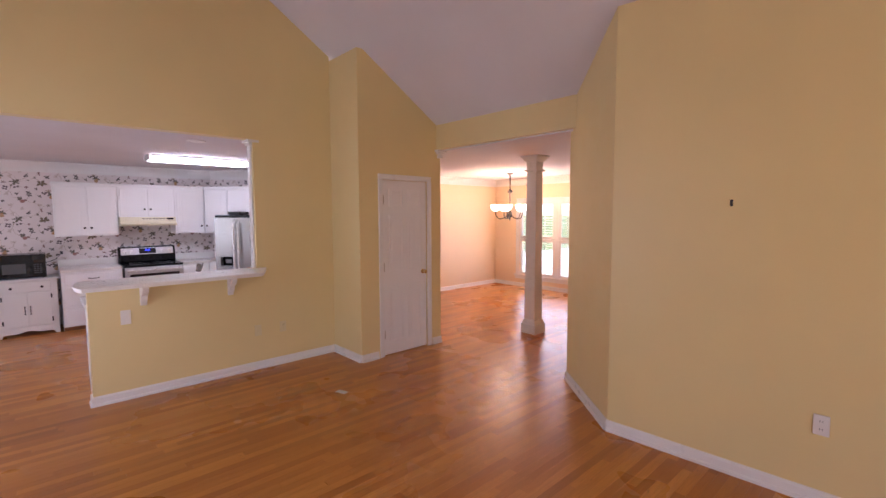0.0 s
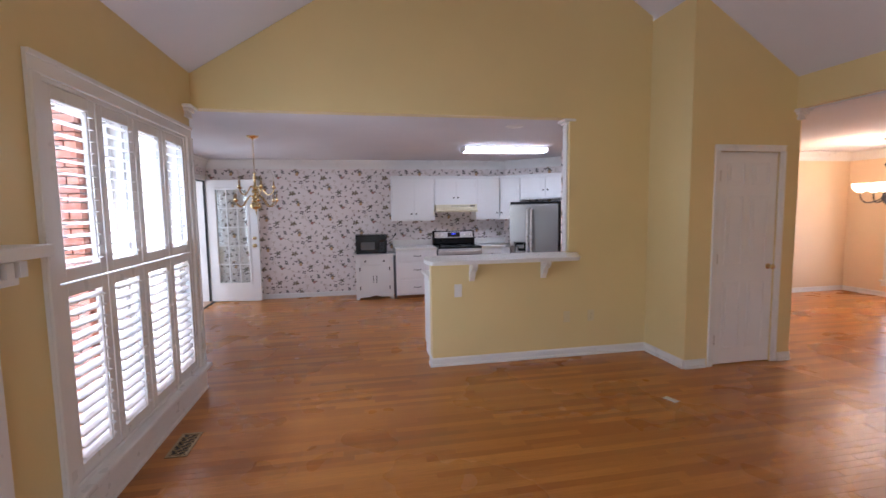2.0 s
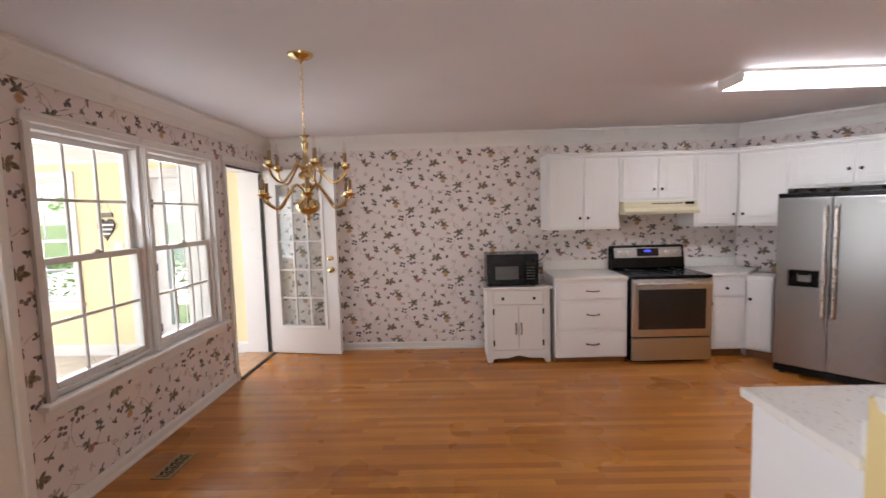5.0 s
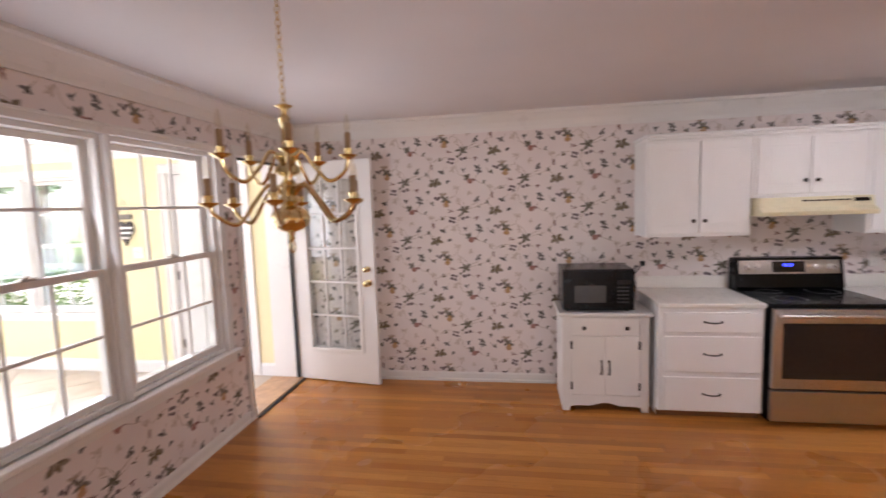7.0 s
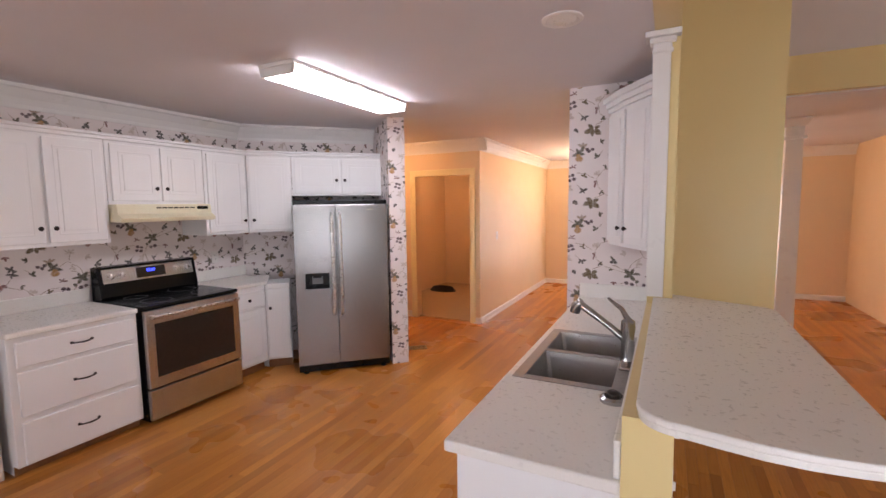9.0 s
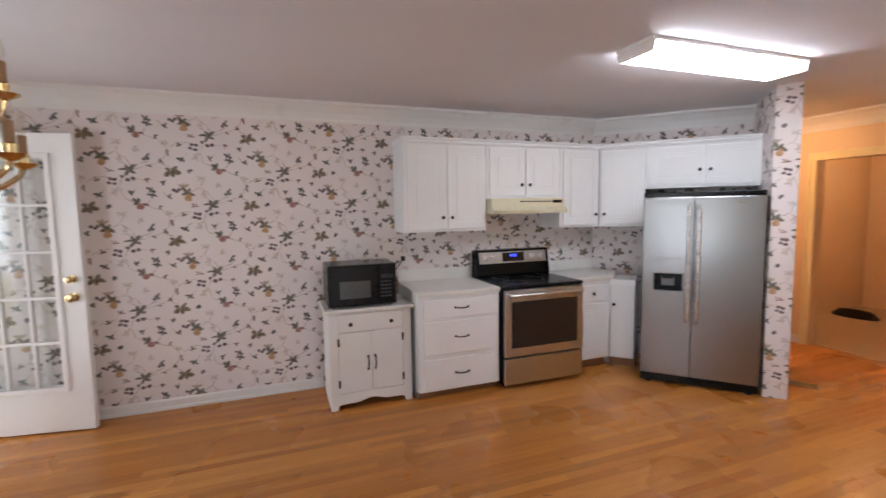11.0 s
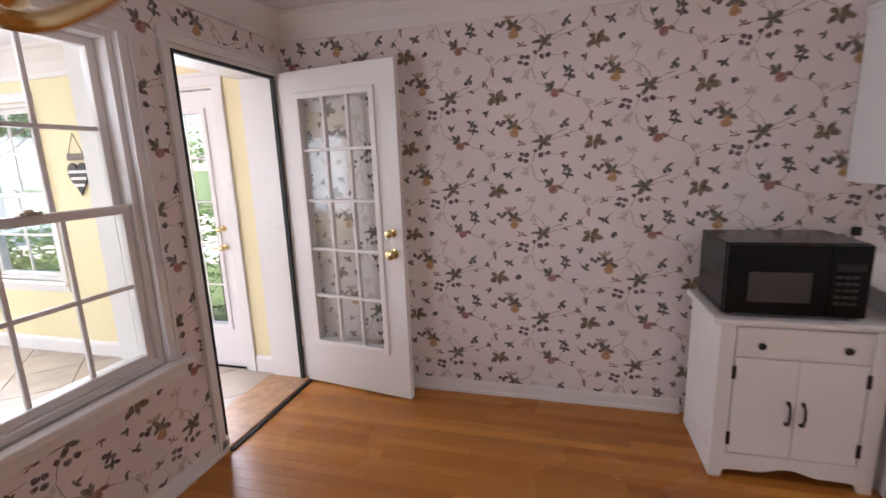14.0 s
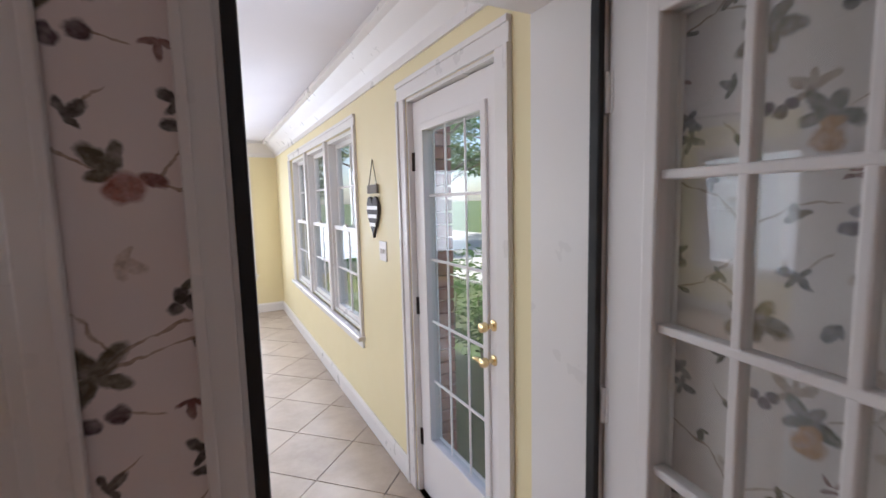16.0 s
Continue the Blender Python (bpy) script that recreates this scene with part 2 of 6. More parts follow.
def wallpaper(name, axis):
    """Off-white paper printed with trailing vines, leaves and fruit, in drops that shift by half a repeat."""
    m = Mat(name, (0.78, 0.70, 0.68, 1), 0.62, 0, 0.25)
    t = m.t
    p = m.pos()
    sep = t.nodes.new("ShaderNodeSeparateXYZ")
    m.put(sep, "_0", p)
    if axis == "x":
        u = sep.outputs[1]
    elif axis == "y":
        u = m.math("ADD", m.math("MULTIPLY", sep.outputs[0], -1.0), 0.143)
    elif axis == "d":
        u = m.math("MULTIPLY", m.math("ADD", sep.outputs[0], sep.outputs[1]), 0.7071)
    else:
        u = m.math("MULTIPLY", m.math("SUBTRACT", sep.outputs[1], sep.outputs[0]), 0.7071)
    v = sep.outputs[2]
    WIDE, HIGH = 0.53, 0.52
    # a little wobble, so that printed edges are drawn by hand
    wob = t.nodes.new("ShaderNodeTexNoise")
    m.put(wob, "Vector", p)
    wob.inputs["Scale"].default_value, wob.inputs["Detail"].default_value = 34.0, 3.0
    ws = t.nodes.new("ShaderNodeSeparateXYZ")
    m.put(ws, "_0", wob.outputs["Color"])
    col_f = m.math("DIVIDE", m.math("ADD", u, 1.05 + 8 * WIDE + 0.325), WIDE)
    col = m.math("FLOOR", col_f)
    lx = m.math("SUBTRACT", m.math("MULTIPLY", m.math("FRACT", col_f), WIDE), 0.325)
    half = m.math("MULTIPLY", m.math("MODULO", col, 2.0), 0.5)
    row_f = m.math("ADD", m.math("DIVIDE", m.math("ADD", v, HIGH * 4 - 1.04 + HIGH / 2), HIGH), half)
    ly = m.math("SUBTRACT", m.math("MULTIPLY", m.math("FRACT", row_f), HIGH), HIGH / 2)
    lx = m.math("ADD", lx, m.math("MULTIPLY", m.math("SUBTRACT", ws.outputs[0], 0.5), 0.022))
    ly = m.math("ADD", ly, m.math("MULTIPLY", m.math("SUBTRACT", ws.outputs[1], 0.5), 0.022))
    comb = t.nodes.new("ShaderNodeCombineXYZ")
    m.put(comb, "X", lx)
    m.put(comb, "Y", ly)
    here = comb.outputs[0]
    masks = {}
    last = []
    UNIT = WIDE / 340.0

    def blot(ink, x, y, a, b, turn=0.0):
        """An oval print: centre, half length and half width in 340ths of the repeat, y downwards, turn in degrees."""
        while x > 128:
            x, y = x - 340, y + 167
        while x < -205:
            x, y = x + 340, y + 167
        while y > 167:
            y -= 334
        while y < -167:
            y += 334
        mp = t.nodes.new("ShaderNodeMapping")
        mp.vector_type = "TEXTURE"
        if last:
            tie = t.nodes.new("ShaderNodeVectorMath")
            tie.operation = "MULTIPLY_ADD"
            m.put(tie, "_0", last[-1])
            tie.inputs[1].default_value = (1e-6, 1e-6, 0)
            m.put(tie, "_2", here)
            m.put(mp, "Vector", tie.outputs[0])
        else:
            m.put(mp, "Vector", here)
        mp.inputs["Location"].default_value = (x * UNIT, -y * UNIT, 0)
        mp.inputs["Rotation"].default_value = (0, 0, radians(-turn))
        mp.inputs["Scale"].default_value = (a * UNIT, b * UNIT, 1)
        ln = t.nodes.new("ShaderNodeVectorMath")
        ln.operation = "LENGTH"
        m.put(ln, "_0", mp.outputs[0])
        f = m.ramp(ln.outputs["Value"], 0.75, 1.1, 1.0, 0.0)
        last.append(f)
        masks[ink] = f if ink not in masks else m.math("MAXIMUM", masks[ink], f)

    def spray(ink, x, y, size, turn, leaves=4, spread=150, thin=0.46):
        """A fan of leaves from one stalk."""
        for i in range(leaves):
            a = turn - spread / 2 + spread * i / max(1, leaves - 1)
            long = size * (1.25 if i % 2 else 0.95)
            blot(ink, x + long * 0.8 * math.cos(radians(a)), y + long * 0.8 * math.sin(radians(a)), long, size * thin * (1.25 if i % 2 else 1.0), a)

    def stem(x0, y0, x1, y1, w=1.7):
        blot("stem", (x0 + x1) / 2, (y0 + y1) / 2, math.hypot(x1 - x0, y1 - y0) / 2 + 3, w, math.degrees(math.atan2(y1 - y0, x1 - x0)))

    # peach under two leaves, on the main vine
    blot("peach", 0, 2, 17, 16)
    blot("blush", 22, -6, 13, 7, 20)
    spray("leaf", -6, -16, 15, 215, 3, 110)
    spray("dark", 46, -74, 10, 260, 4, 250, 0.5)
    spray("dark", 50, -52, 10, 60, 4, 260, 0.45)
    stem(42, -32, 26, -8)
    stem(20, -6, 58, 12)
    stem(58, 12, 92, 22)
    spray("faint", 118, 42, 11, 260, 4, 150)
    stem(92, 22, 120, 60)
    stem(120, 60, 112, 98)
    spray("blush", 122, 72, 14, 45, 2, 70, 0.3)
    stem(112, 98, 78, 132)
    stem(78, 132, 20, 150)
    stem(20, 150, -40, 168)
    blot("leaf", 48, 148, 9, 4, 20)
    spray("leaf", -38, 168, 18, 250, 5, 260, 0.46)
    blot("berry", -22, 206, 10, 9)
    blot("berry", -44, 211, 10, 9)
    stem(-30, 160, 6, 138, 2.0)
    stem(6, 138, 42, 124, 2.0)
    stem(-42, 158, -52, 134, 1.8)
    stem(-52, 134, -76, 126, 1.8)
    stem(-20, 204, 12, 212, 1.4)
    blot("leaf", -66, 196, 8, 8)
    stem(-50, 172, -78, 240)
    stem(-78, 240, -62, 296)
    stem(-62, 296, -20, 318)
    spray("faint", -92, 268, 12, 190, 4, 200)
    # cherries at the end of a side shoot
    stem(124, 62, 170, 34, 1.5)
    stem(170, 34, 214, 30, 1.5)
    for bx, by in ((228, 40), (246, 44), (222, 58), (242, 64)):
        blot("berry", bx, by, 10, 8)
    spray("blush", 226, 4, 9, 260, 4, 200, 0.3)
    # golden pear
    blot("pear", -140, 132, 18, 15)
    blot("pear", -138, 118, 11, 10)
    spray("leaf", -142, 106, 16, 270, 4, 220)
    spray("stem", -156, 78, 12, 240, 4, 180, 0.4)
    for bx, by in ((-200, 92), (-186, 100), (-176, 90)):
        blot("berry", bx, by, 9, 8)
    stem(-124, 100, -84, 78, 1.5)
    stem(-84, 78, -70, 40, 1.5)
    spray("faint", -78, 42, 12, 270, 5, 200, 0.3)
    stem(-84, 84, -44, 112)
    stem(-44, 112, -24, 150)
    spray("faint", -64, 110, 10, 160, 3, 140)
    # broad green leaf and loose leaves
    spray("olive", 138, 168, 19, 80, 5, 250, 0.5)
    stem(88, 130, 132, 150, 1.6)
    for bx, by in ((28, 114), (44, 110), (36, 103)):
        blot("dark", bx, by, 8, 8)
    blot("leaf", 44, 92, 10, 5, -40)
    blot("dark", -128, 2, 8, 11, 20)
    blot("dark", -120, -2, 5, 9, -25)

    # small leaves and buds that fill the gaps
    spray("leaf", 118, -39, 10, 300, 3, 150)
    spray("dark", -161, -56, 10, 80, 4, 220)
    spray("leaf", 105, -107, 9, 200, 3, 130)
    spray("faint", -12, 66, 11, 20, 3, 120)
    spray("olive", -163, -119, 9, 250, 3, 160)
    spray("leaf", 99, 120, 8, 140, 3, 140)
    spray("dark", -38, -61, 9, 330, 3, 160)
    spray("blush", 34, -129, 9, 90, 3, 130, 0.4)
    spray("leaf", 78, 1, 8, 45, 2, 80)
    stem(118, -39, 92, -70, 1.3)
    stem(-161, -56, -130, -84, 1.3)
    stem(-38, -61, -10, -82, 1.3)

    inks = {
        "faint": (0.46, 0.38, 0.33, 1), "stem": (0.33, 0.25, 0.19, 1), "leaf": (0.085, 0.072, 0.045, 1), "olive": (0.115, 0.08, 0.035, 1),
        "dark": (0.062, 0.053, 0.046, 1), "blush": (0.18, 0.08, 0.07, 1), "berry": (0.075, 0.045, 0.05, 1), "peach": (0.27, 0.105, 0.08, 1), "pear": (0.37, 0.20, 0.075, 1),
    }
    paper = m.noise(p, 3.0, 4)
    c = m.mix(m.ramp(paper, 0.3, 0.7), (0.80, 0.725, 0.70, 1), (0.74, 0.66, 0.64, 1))
    tone = m.noise(p, 130, 3)
    fade = m.noise(p, 55, 2)
    for ink, shade in inks.items():
        f = m.math("MULTIPLY", masks[ink], m.ramp(fade, 0.25, 0.6, 0.7 if ink != "faint" else 0.3, 1.0))
        light = tuple(min(1, s * 1.5 + 0.02) for s in shade[:3]) + (1,)
        c = m.mix(f, c, m.mix(m.ramp(tone, 0.35, 0.75), shade, light))
    m.colour(c)
    m.bump(m.noise(p, 400, 2), 0.08, 0.0006)
    return m.m


PAPER_X = wallpaper("vine_wallpaper_on_back_wall", "x")
PAPER_Y = wallpaper("vine_wallpaper_on_side_wall", "y")
PAPER_D = wallpaper("vine_wallpaper_on_angled_wall", "d")
PAPER_E = wallpaper("vine_wallpaper_on_stub_wall", "e")

# ---- building helpers ----


class Geo:
    """Vertices and faces gathered for one mesh."""

    def __init__(self):
        self.v, self.f, self.k = [], [], []

    def add(self, verts, faces, slot=0):
        o = len(self.v)
        self.v += [tuple(q) for q in verts]
        self.f += [tuple(i + o for i in f) for f in faces]
        self.k += [slot] * len(faces)
        return self

    def box(self, x0, x1, y0, y1, z0, z1, slot=0, m=None):
        vs = [(x, y, z) for z in (z0, z1) for x, y in ((x0, y0), (x1, y0), (x1, y1), (x0, y1))]
        if m:
            vs = [m @ Vector(q) for q in vs]
        return self.add(vs, [(3, 2, 1, 0), (4, 5, 6, 7), (0, 1, 5, 4), (1, 2, 6, 5), (2, 3, 7, 6), (3, 0, 4, 7)], slot)

    def holed(self, x0, x1, z0, z1, hx0, hx1, hz0, hz1, y0, y1, flat=False, slot=0):
        """A slab with one rectangular hole, in one piece; upright in x, z, or lying in x, y where flat."""
        vs = []
        for y in (y0, y1):
            for a, b in ((x0, z0), (x1, z0), (x1, z1), (x0, z1), (hx0, hz0), (hx1, hz0), (hx1, hz1), (hx0, hz1)):
                vs.append((a, b, y) if flat else (a, y, b))
        fs = []
        for i in range(4):
            j = (i + 1) % 4
            fs += [(i, j, 4 + j, 4 + i), (8 + j, 8 + i, 12 + i, 12 + j), (j, i, 8 + i, 8 + j), (4 + i, 4 + j, 12 + j, 12 + i)]
        if flat:
            fs = [f[::-1] for f in fs]
        return self.add(vs, fs, slot)

    def prism(self, pts, h0, h1, axis="z", slot=0, m=None):
        """A polygon (anticlockwise) drawn out from h0 to h1; its two numbers are x, y or, for axis y, x, z, or, for axis x, y, z."""
        put = {"z": lambda a, b, h: (a, b, h), "y": lambda a, b, h: (a, h, b), "x": lambda a, b, h: (h, a, b)}[axis]
        n = len(pts)
        vs = [put(a, b, h) for h in (h0, h1) for a, b in pts]
        fs = [tuple(range(n))[::-1], tuple(range(n, 2 * n))] + [(i, (i + 1) % n, n + (i + 1) % n, n + i) for i in range(n)]
        if axis == "y":
            fs = [f[::-1] for f in fs]
        if m:
            vs = [m @ Vector(q) for q in vs]
        return self.add(vs, fs, slot)

    def lathe(self, profile, at=(0, 0, 0), n=20, m=None, slot=0):
        """Rings of (radius, height) about z."""
        vs, fs = [], []
        for r, h in profile:
            for i in range(n):
                a = 2 * math.pi * i / n
                q = Vector((max(r, 1e-4) * math.cos(a), max(r, 1e-4) * math.sin(a), h))
                q = (m @ q) if m else q
                vs.append((q[0] + at[0], q[1] + at[1], q[2] + at[2]))
        for j in range(len(profile) - 1):
            for i in range(n):
                k = (i + 1) % n
                fs.append((j * n + i, j * n + k, (j + 1) * n + k, (j + 1) * n + i))
        fs += [tuple(range(n))[::-1], tuple(range(len(vs) - n, len(vs)))]
        return self.add(vs, fs, slot)

    def tube(self, pts, r, n=8, slot=0):
        """A round bar along points; r is one radius or one a point."""
        pts = [Vector(q) for q in pts]
        rs = r if isinstance(r, (list, tuple)) else [r] * len(pts)
        vs, fs = [], []
        side = None
        for i, q in enumerate(pts):
            d = (pts[min(i + 1, len(pts) - 1)] - pts[max(i - 1, 0)]).normalized()
            if side is None:
                side = d.orthogonal().normalized()
            side = (side - d * side.dot(d)).normalized()
            up = d.cross(side)
            for k in range(n):
                a = 2 * math.pi * k / n
                vs.append(q + (side * math.cos(a) + up * math.sin(a)) * rs[i])
        for i in range(len(pts) - 1):
            for k in range(n):
                l = (k + 1) % n
                fs.append((i * n + k, i * n + l, (i + 1) * n + l, (i + 1) * n + k))
        fs += [tuple(range(n))[::-1], tuple(range(len(vs) - n, len(vs)))]
        return self.add(vs, fs, slot)

    def mesh(self, name, mats, smooth=False):
        me = bpy.data.meshes.new(name)
        me.from_pydata(self.v, [], self.f)
        for mt in mats if isinstance(mats, (list, tuple)) else [mats]:
            me.materials.append(mt)
        me.polygons.foreach_set("material_index", self.k)
        if smooth:
            me.polygons.foreach_set("use_smooth", [True] * len(self.f))
        me.update()
        return me


def bevel(ob, width, segments=2):
    md = ob.modifiers.new("bevel", "BEVEL")
    md.width, md.segments, md.limit_method, md.angle_limit = width, segments, "ANGLE", radians(40)
    md.harden_normals = False
    return ob


def soften(ob, angle=40):
    """Smooth shading but for sharp edges."""
    me = ob.data
    me.polygons.foreach_set("use_smooth", [True] * len(me.polygons))
    me.set_sharp_from_angle(angle=radians(angle))
    return ob


def part(name, geo, mats, parent, label="", bev=0.0, smooth=False):
    ob = new(name, geo.mesh(name, mats))
    ob.parent = parent
    if smooth:
        soften(ob)
    if bev:
        bevel(ob, bev)
    return tagged(ob, label)


def thing(name, m, label, category, group="", kind=""):
    ob = new(name)
    ob.empty_display_size = 0.1
    ob.matrix_basis = m
    return tagged(ob, label, category, group, kind)


def structure(name, geo, mats, label, category, bev=0.0):
    ob = new(name, geo.mesh(name, mats))
    if bev:
        bevel(ob, bev)
    return tagged(ob, label, category, "", "structure")


def faced(ob, rules):
    """Gives faces the slot of the first rule (axis, sign, slot, low, high) whose direction and place along that axis they fit."""
    me = ob.data
    for poly in me.polygons:
        for axis, sign, slot, low, high in rules:
            if poly.normal[axis] * sign > 0.9 and low < poly.center[axis] < high:
                poly.material_index = slot
                break
    return ob

# ---- large structure ----
HK = 2.38          # flat ceilings
BW = -8.27         # kitchen back wall
LW = -2.19         # kitchen side wall
LL = -1.08         # living room window wall
JX = -4.262        # end of that wall, where the kitchen jogs back
OK_ = -4.44       # its kitchen face
OW = -4.325         # wall between living room and kitchen
RIDGE_Y, EAVE, SLOPE = 1.63, 2.68, 0.635


def slope_z(y):
    return EAVE + SLOPE * ((4.31 - y) if y > RIDGE_Y else (y + 1.05))


g = Geo()
g.box(-8.42, 4.15, -2.20, 8.75, -0.20, -0.014)
structure("floor", g, WOODTRIM, "wooden subfloor under the oak strips", "floor")
g = Geo()
g.box(-8.42, -4.2, -8.35, -2.34, -0.20, -0.03)
structure("floor_sunroom", g, GROUT, "grey grouted slab under diagonal ceramic tiles", "floor")

# kitchen back wall, and the sunroom's west wall in line with it
g = Geo()
g.box(-8.42, BW, -2.45, 3.3, 0, HK)
w = structure("wall_kitchen_back", g, [TRIM, PAPER_X], "kitchen wall papered with trailing fruit vines", "wall")
faced(w, [(0, 1, 1, -9, 0)])


def pierced(g, axis, a0, a1, b0, b1, z0, z1, holes, slot=0):
    """A wall between a0 and a1 along its run and b0 to b1 across, with holes (low, high, bottom, top)."""
    def put(p, q, r, s):
        if q - p > 1e-4 and s - r > 1e-4:
            g.box(p, q, b0, b1, r, s, slot) if axis == "x" else g.box(b0, b1, p, q, r, s, slot)
    at = a0
    for lo, hi, bottom, top in sorted(holes):
        put(at, lo, z0, z1)
        put(lo, hi, z0, bottom)
        put(lo, hi, top, z1)
        at = hi
    put(at, a1, z0, z1)


KDOOR = (-8.215, -7.41, 0.0, 2.045)
KWIN = (-7.16, -5.51, 0.622, 2.03)
g = Geo()
pierced(g, "x", BW, JX, -2.34, LW, 0, HK, [KDOOR, KWIN])
w = structure("wall_kitchen_window", g, [TRIM, PAPER_Y], "papered kitchen wall with a window and an open doorway", "wall")
faced(w, [(1, 1, 1, LW - 0.01, LW + 0.01)])

# living room window wall and the jog back to the kitchen
LWIN = (-4.15, -2.455, 0.22, 2.12)
g = Geo()
pierced(g, "x", JX, 4.15, LL - 0.15, LL, 0, EAVE + 0.1, [LWIN])
g.box(OK_, JX, LL - 0.15, LL, HK, EAVE + 0.1)
structure("wall_living_window", g, YELLOW, "warm yellow painted wall with shuttered windows", "wall")
g = Geo()
g.box(JX, -4.215, -2.45, LL - 0.15, 0, HK + 0.2)
w = structure("wall_jog", g, [MORTAR, PAPER_X], "short return wall beside the breakfast area", "wall")
faced(w, [(0, -1, 1, -9, 9)])

for k in range(5):
    g = Geo()
    g.box(-4.219, -4.195 + 0.008 * (k % 2), -1.83 + 0.13 * k, -1.705 + 0.13 * k, -0.2, 2.6)
    board = new("siding_board", g.mesh("siding_board", TRIM))
    board.parent = w

# wall between living room and kitchen: gable, header, pier and half wall
g = Geo()
g.prism([(LL, HK), (3.2, HK), (3.2, slope_z(3.2)), (RIDGE_Y, slope_z(RIDGE_Y)), (LL, slope_z(LL))], OK_, OW, "x")
g.box(OK_, OW, 2.325, 3.2, 0, HK)
g.box(OK_, OW, 0.93, 2.325, 0, 1.03)
w = structure("wall_kitchen_opening", g, [YELLOW, PAPER_X], "yellow gable wall over a wide kitchen opening and half wall", "wall")
for poly in w.data.polygons:
    if poly.normal[0] < -0.9 and poly.center[1] > 2.33 and poly.center[2] < HK:
        poly.material_index = 1

# closet block between kitchen and dining room
g = Geo()
CDOOR = (3.50, 4.14, 0.0, 2.0)
pierced(g, "y", 3.3, 4.36, -3.86, -3.74, 0, 2.3, [CDOOR])
g.prism([(3.3, 2.3), (4.36, 2.3), (4.36, slope_z(4.36) + 0.02), (3.3, slope_z(3.3) + 0.02)], -3.86, -3.74, "x")
g.box(OW, -3.74, 3.2, 3.3, 0, slope_z(3.3) + 0.02)
g.box(-5.02, OW, 3.2, 3.3, 0, HK + 0.05)
g.box(-5.02, -4.90, 3.3, 4.36, 0, HK + 0.05)
g.box(-4.90, -3.86, 4.24, 4.36, 0, HK + 0.05)
g.box(-4.90, -3.86, 3.3, 4.24, HK + 0.001, HK + 0.05)
w = structure("wall_closet", g, [YELLOW, PAPER_Y], "yellow closet walls rising to the sloped ceiling", "wall")
for poly in w.data.polygons:
    if poly.normal[1] < -0.9 and poly.center[0] < OW - 0.1 and poly.center[1] < 3.25:
        poly.material_index = 1

# header over the way to the dining room, angled wall and right wall
g = Geo()
g.box(-3.74, -1.80, 4.30, 4.44, HK + 0.015, EAVE + 0.1)
structure("wall_dining_header", g, YELLOW, "yellow header over the dining room opening", "wall")
g = Geo()
g.prism([(-1.18, 3.72), (-1.96, 4.41), (-1.88, 4.50), (-1.10, 3.81)], 0, 3.25, "z")
structure("wall_angled", g, YELLOW, "yellow angled wall at the dining room opening", "wall")
g = Geo()
g.prism([(-1.18, 3.72), (4.15, 3.95), (4.15, 4.12), (-1.18, 3.87)], 0, 3.25, "z")
structure("wall_living_right", g, YELLOW, "long plain yellow living room wall", "wall")
g = Geo()
# the hole is for the added window, where the fill lamp hangs
pierced(g, "y", LL, 4.1, 4.0, 4.15, 0, 4.6, [(0.3, 2.7, 0.5, 2.2)])
structure("wall_living_end", g, YELLOW, "yellow end wall of the living room", "wall")

# dining room and hall
g = Geo()
DWIN = (-5.80, -3.88, 0.27, 1.87)
pierced(g, "x", -6.62, -1.7, 8.6, 8.75, 0, HK, [DWIN])
structure("wall_dining_window", g, PEACH, "peach dining room wall with a wide window", "wall")
g = Geo()
g.box(-6.62, -6.5, 5.12, 8.6, 0, HK)
structure("wall_dining_side", g, PEACH, "peach dining room side wall in warm lamplight", "wall")
g = Geo()
g.box(-1.88, -1.76, 4.44, 8.6, 0, HK)
structure("wall_dining_right", g, PEACH, "peach dining room wall beside the angled wall", "wall")
HDOOR = (-7.44, -6.64, 0.0, 1.94)
g = Geo()
pierced(g, "x", -8.3, -6.62, 5.12, 5.24, 0, HK, [HDOOR])
structure("wall_hall", g, PEACH, "peach hall wall with a doorway to a carpeted room", "wall")
g = Geo()
g.box(-8.42, -8.3, 3.3, 7.9, 0, HK)
g.box(-8.3, -6.62, 7.75, 7.9, 0, HK)
structure("wall_far_room", g, PEACH, "plain peach walls of the room past the hall", "wall")

# angled kitchen wall behind the refrigerator, and its stub
DIAG = pose(BW, 2.985, 0, 0, 0, 45)
g = Geo()
g.box(0, 1.62, 0, 0.12, 0, HK, 0, DIAG)
w = structure("wall_refrigerator", g, [YELLOW, PAPER_D], "papered angled kitchen wall behind the refrigerator", "wall")
for poly in w.data.polygons:
    if poly.normal[0] > 0.6 and poly.normal[1] < -0.6:
        poly.material_index = 1
g = Geo()
g.box(1.375, 1.535, -0.80, 0, 0, HK, 0, DIAG)
w = structure("wall_refrigerator_stub", g, [YELLOW, PAPER_D, PAPER_E], "narrow papered stub wall beside the refrigerator", "wall")
for poly in w.data.polygons:
    if poly.normal[1] < -0.6:
        poly.material_index = 1 if poly.normal[0] > 0 else 2

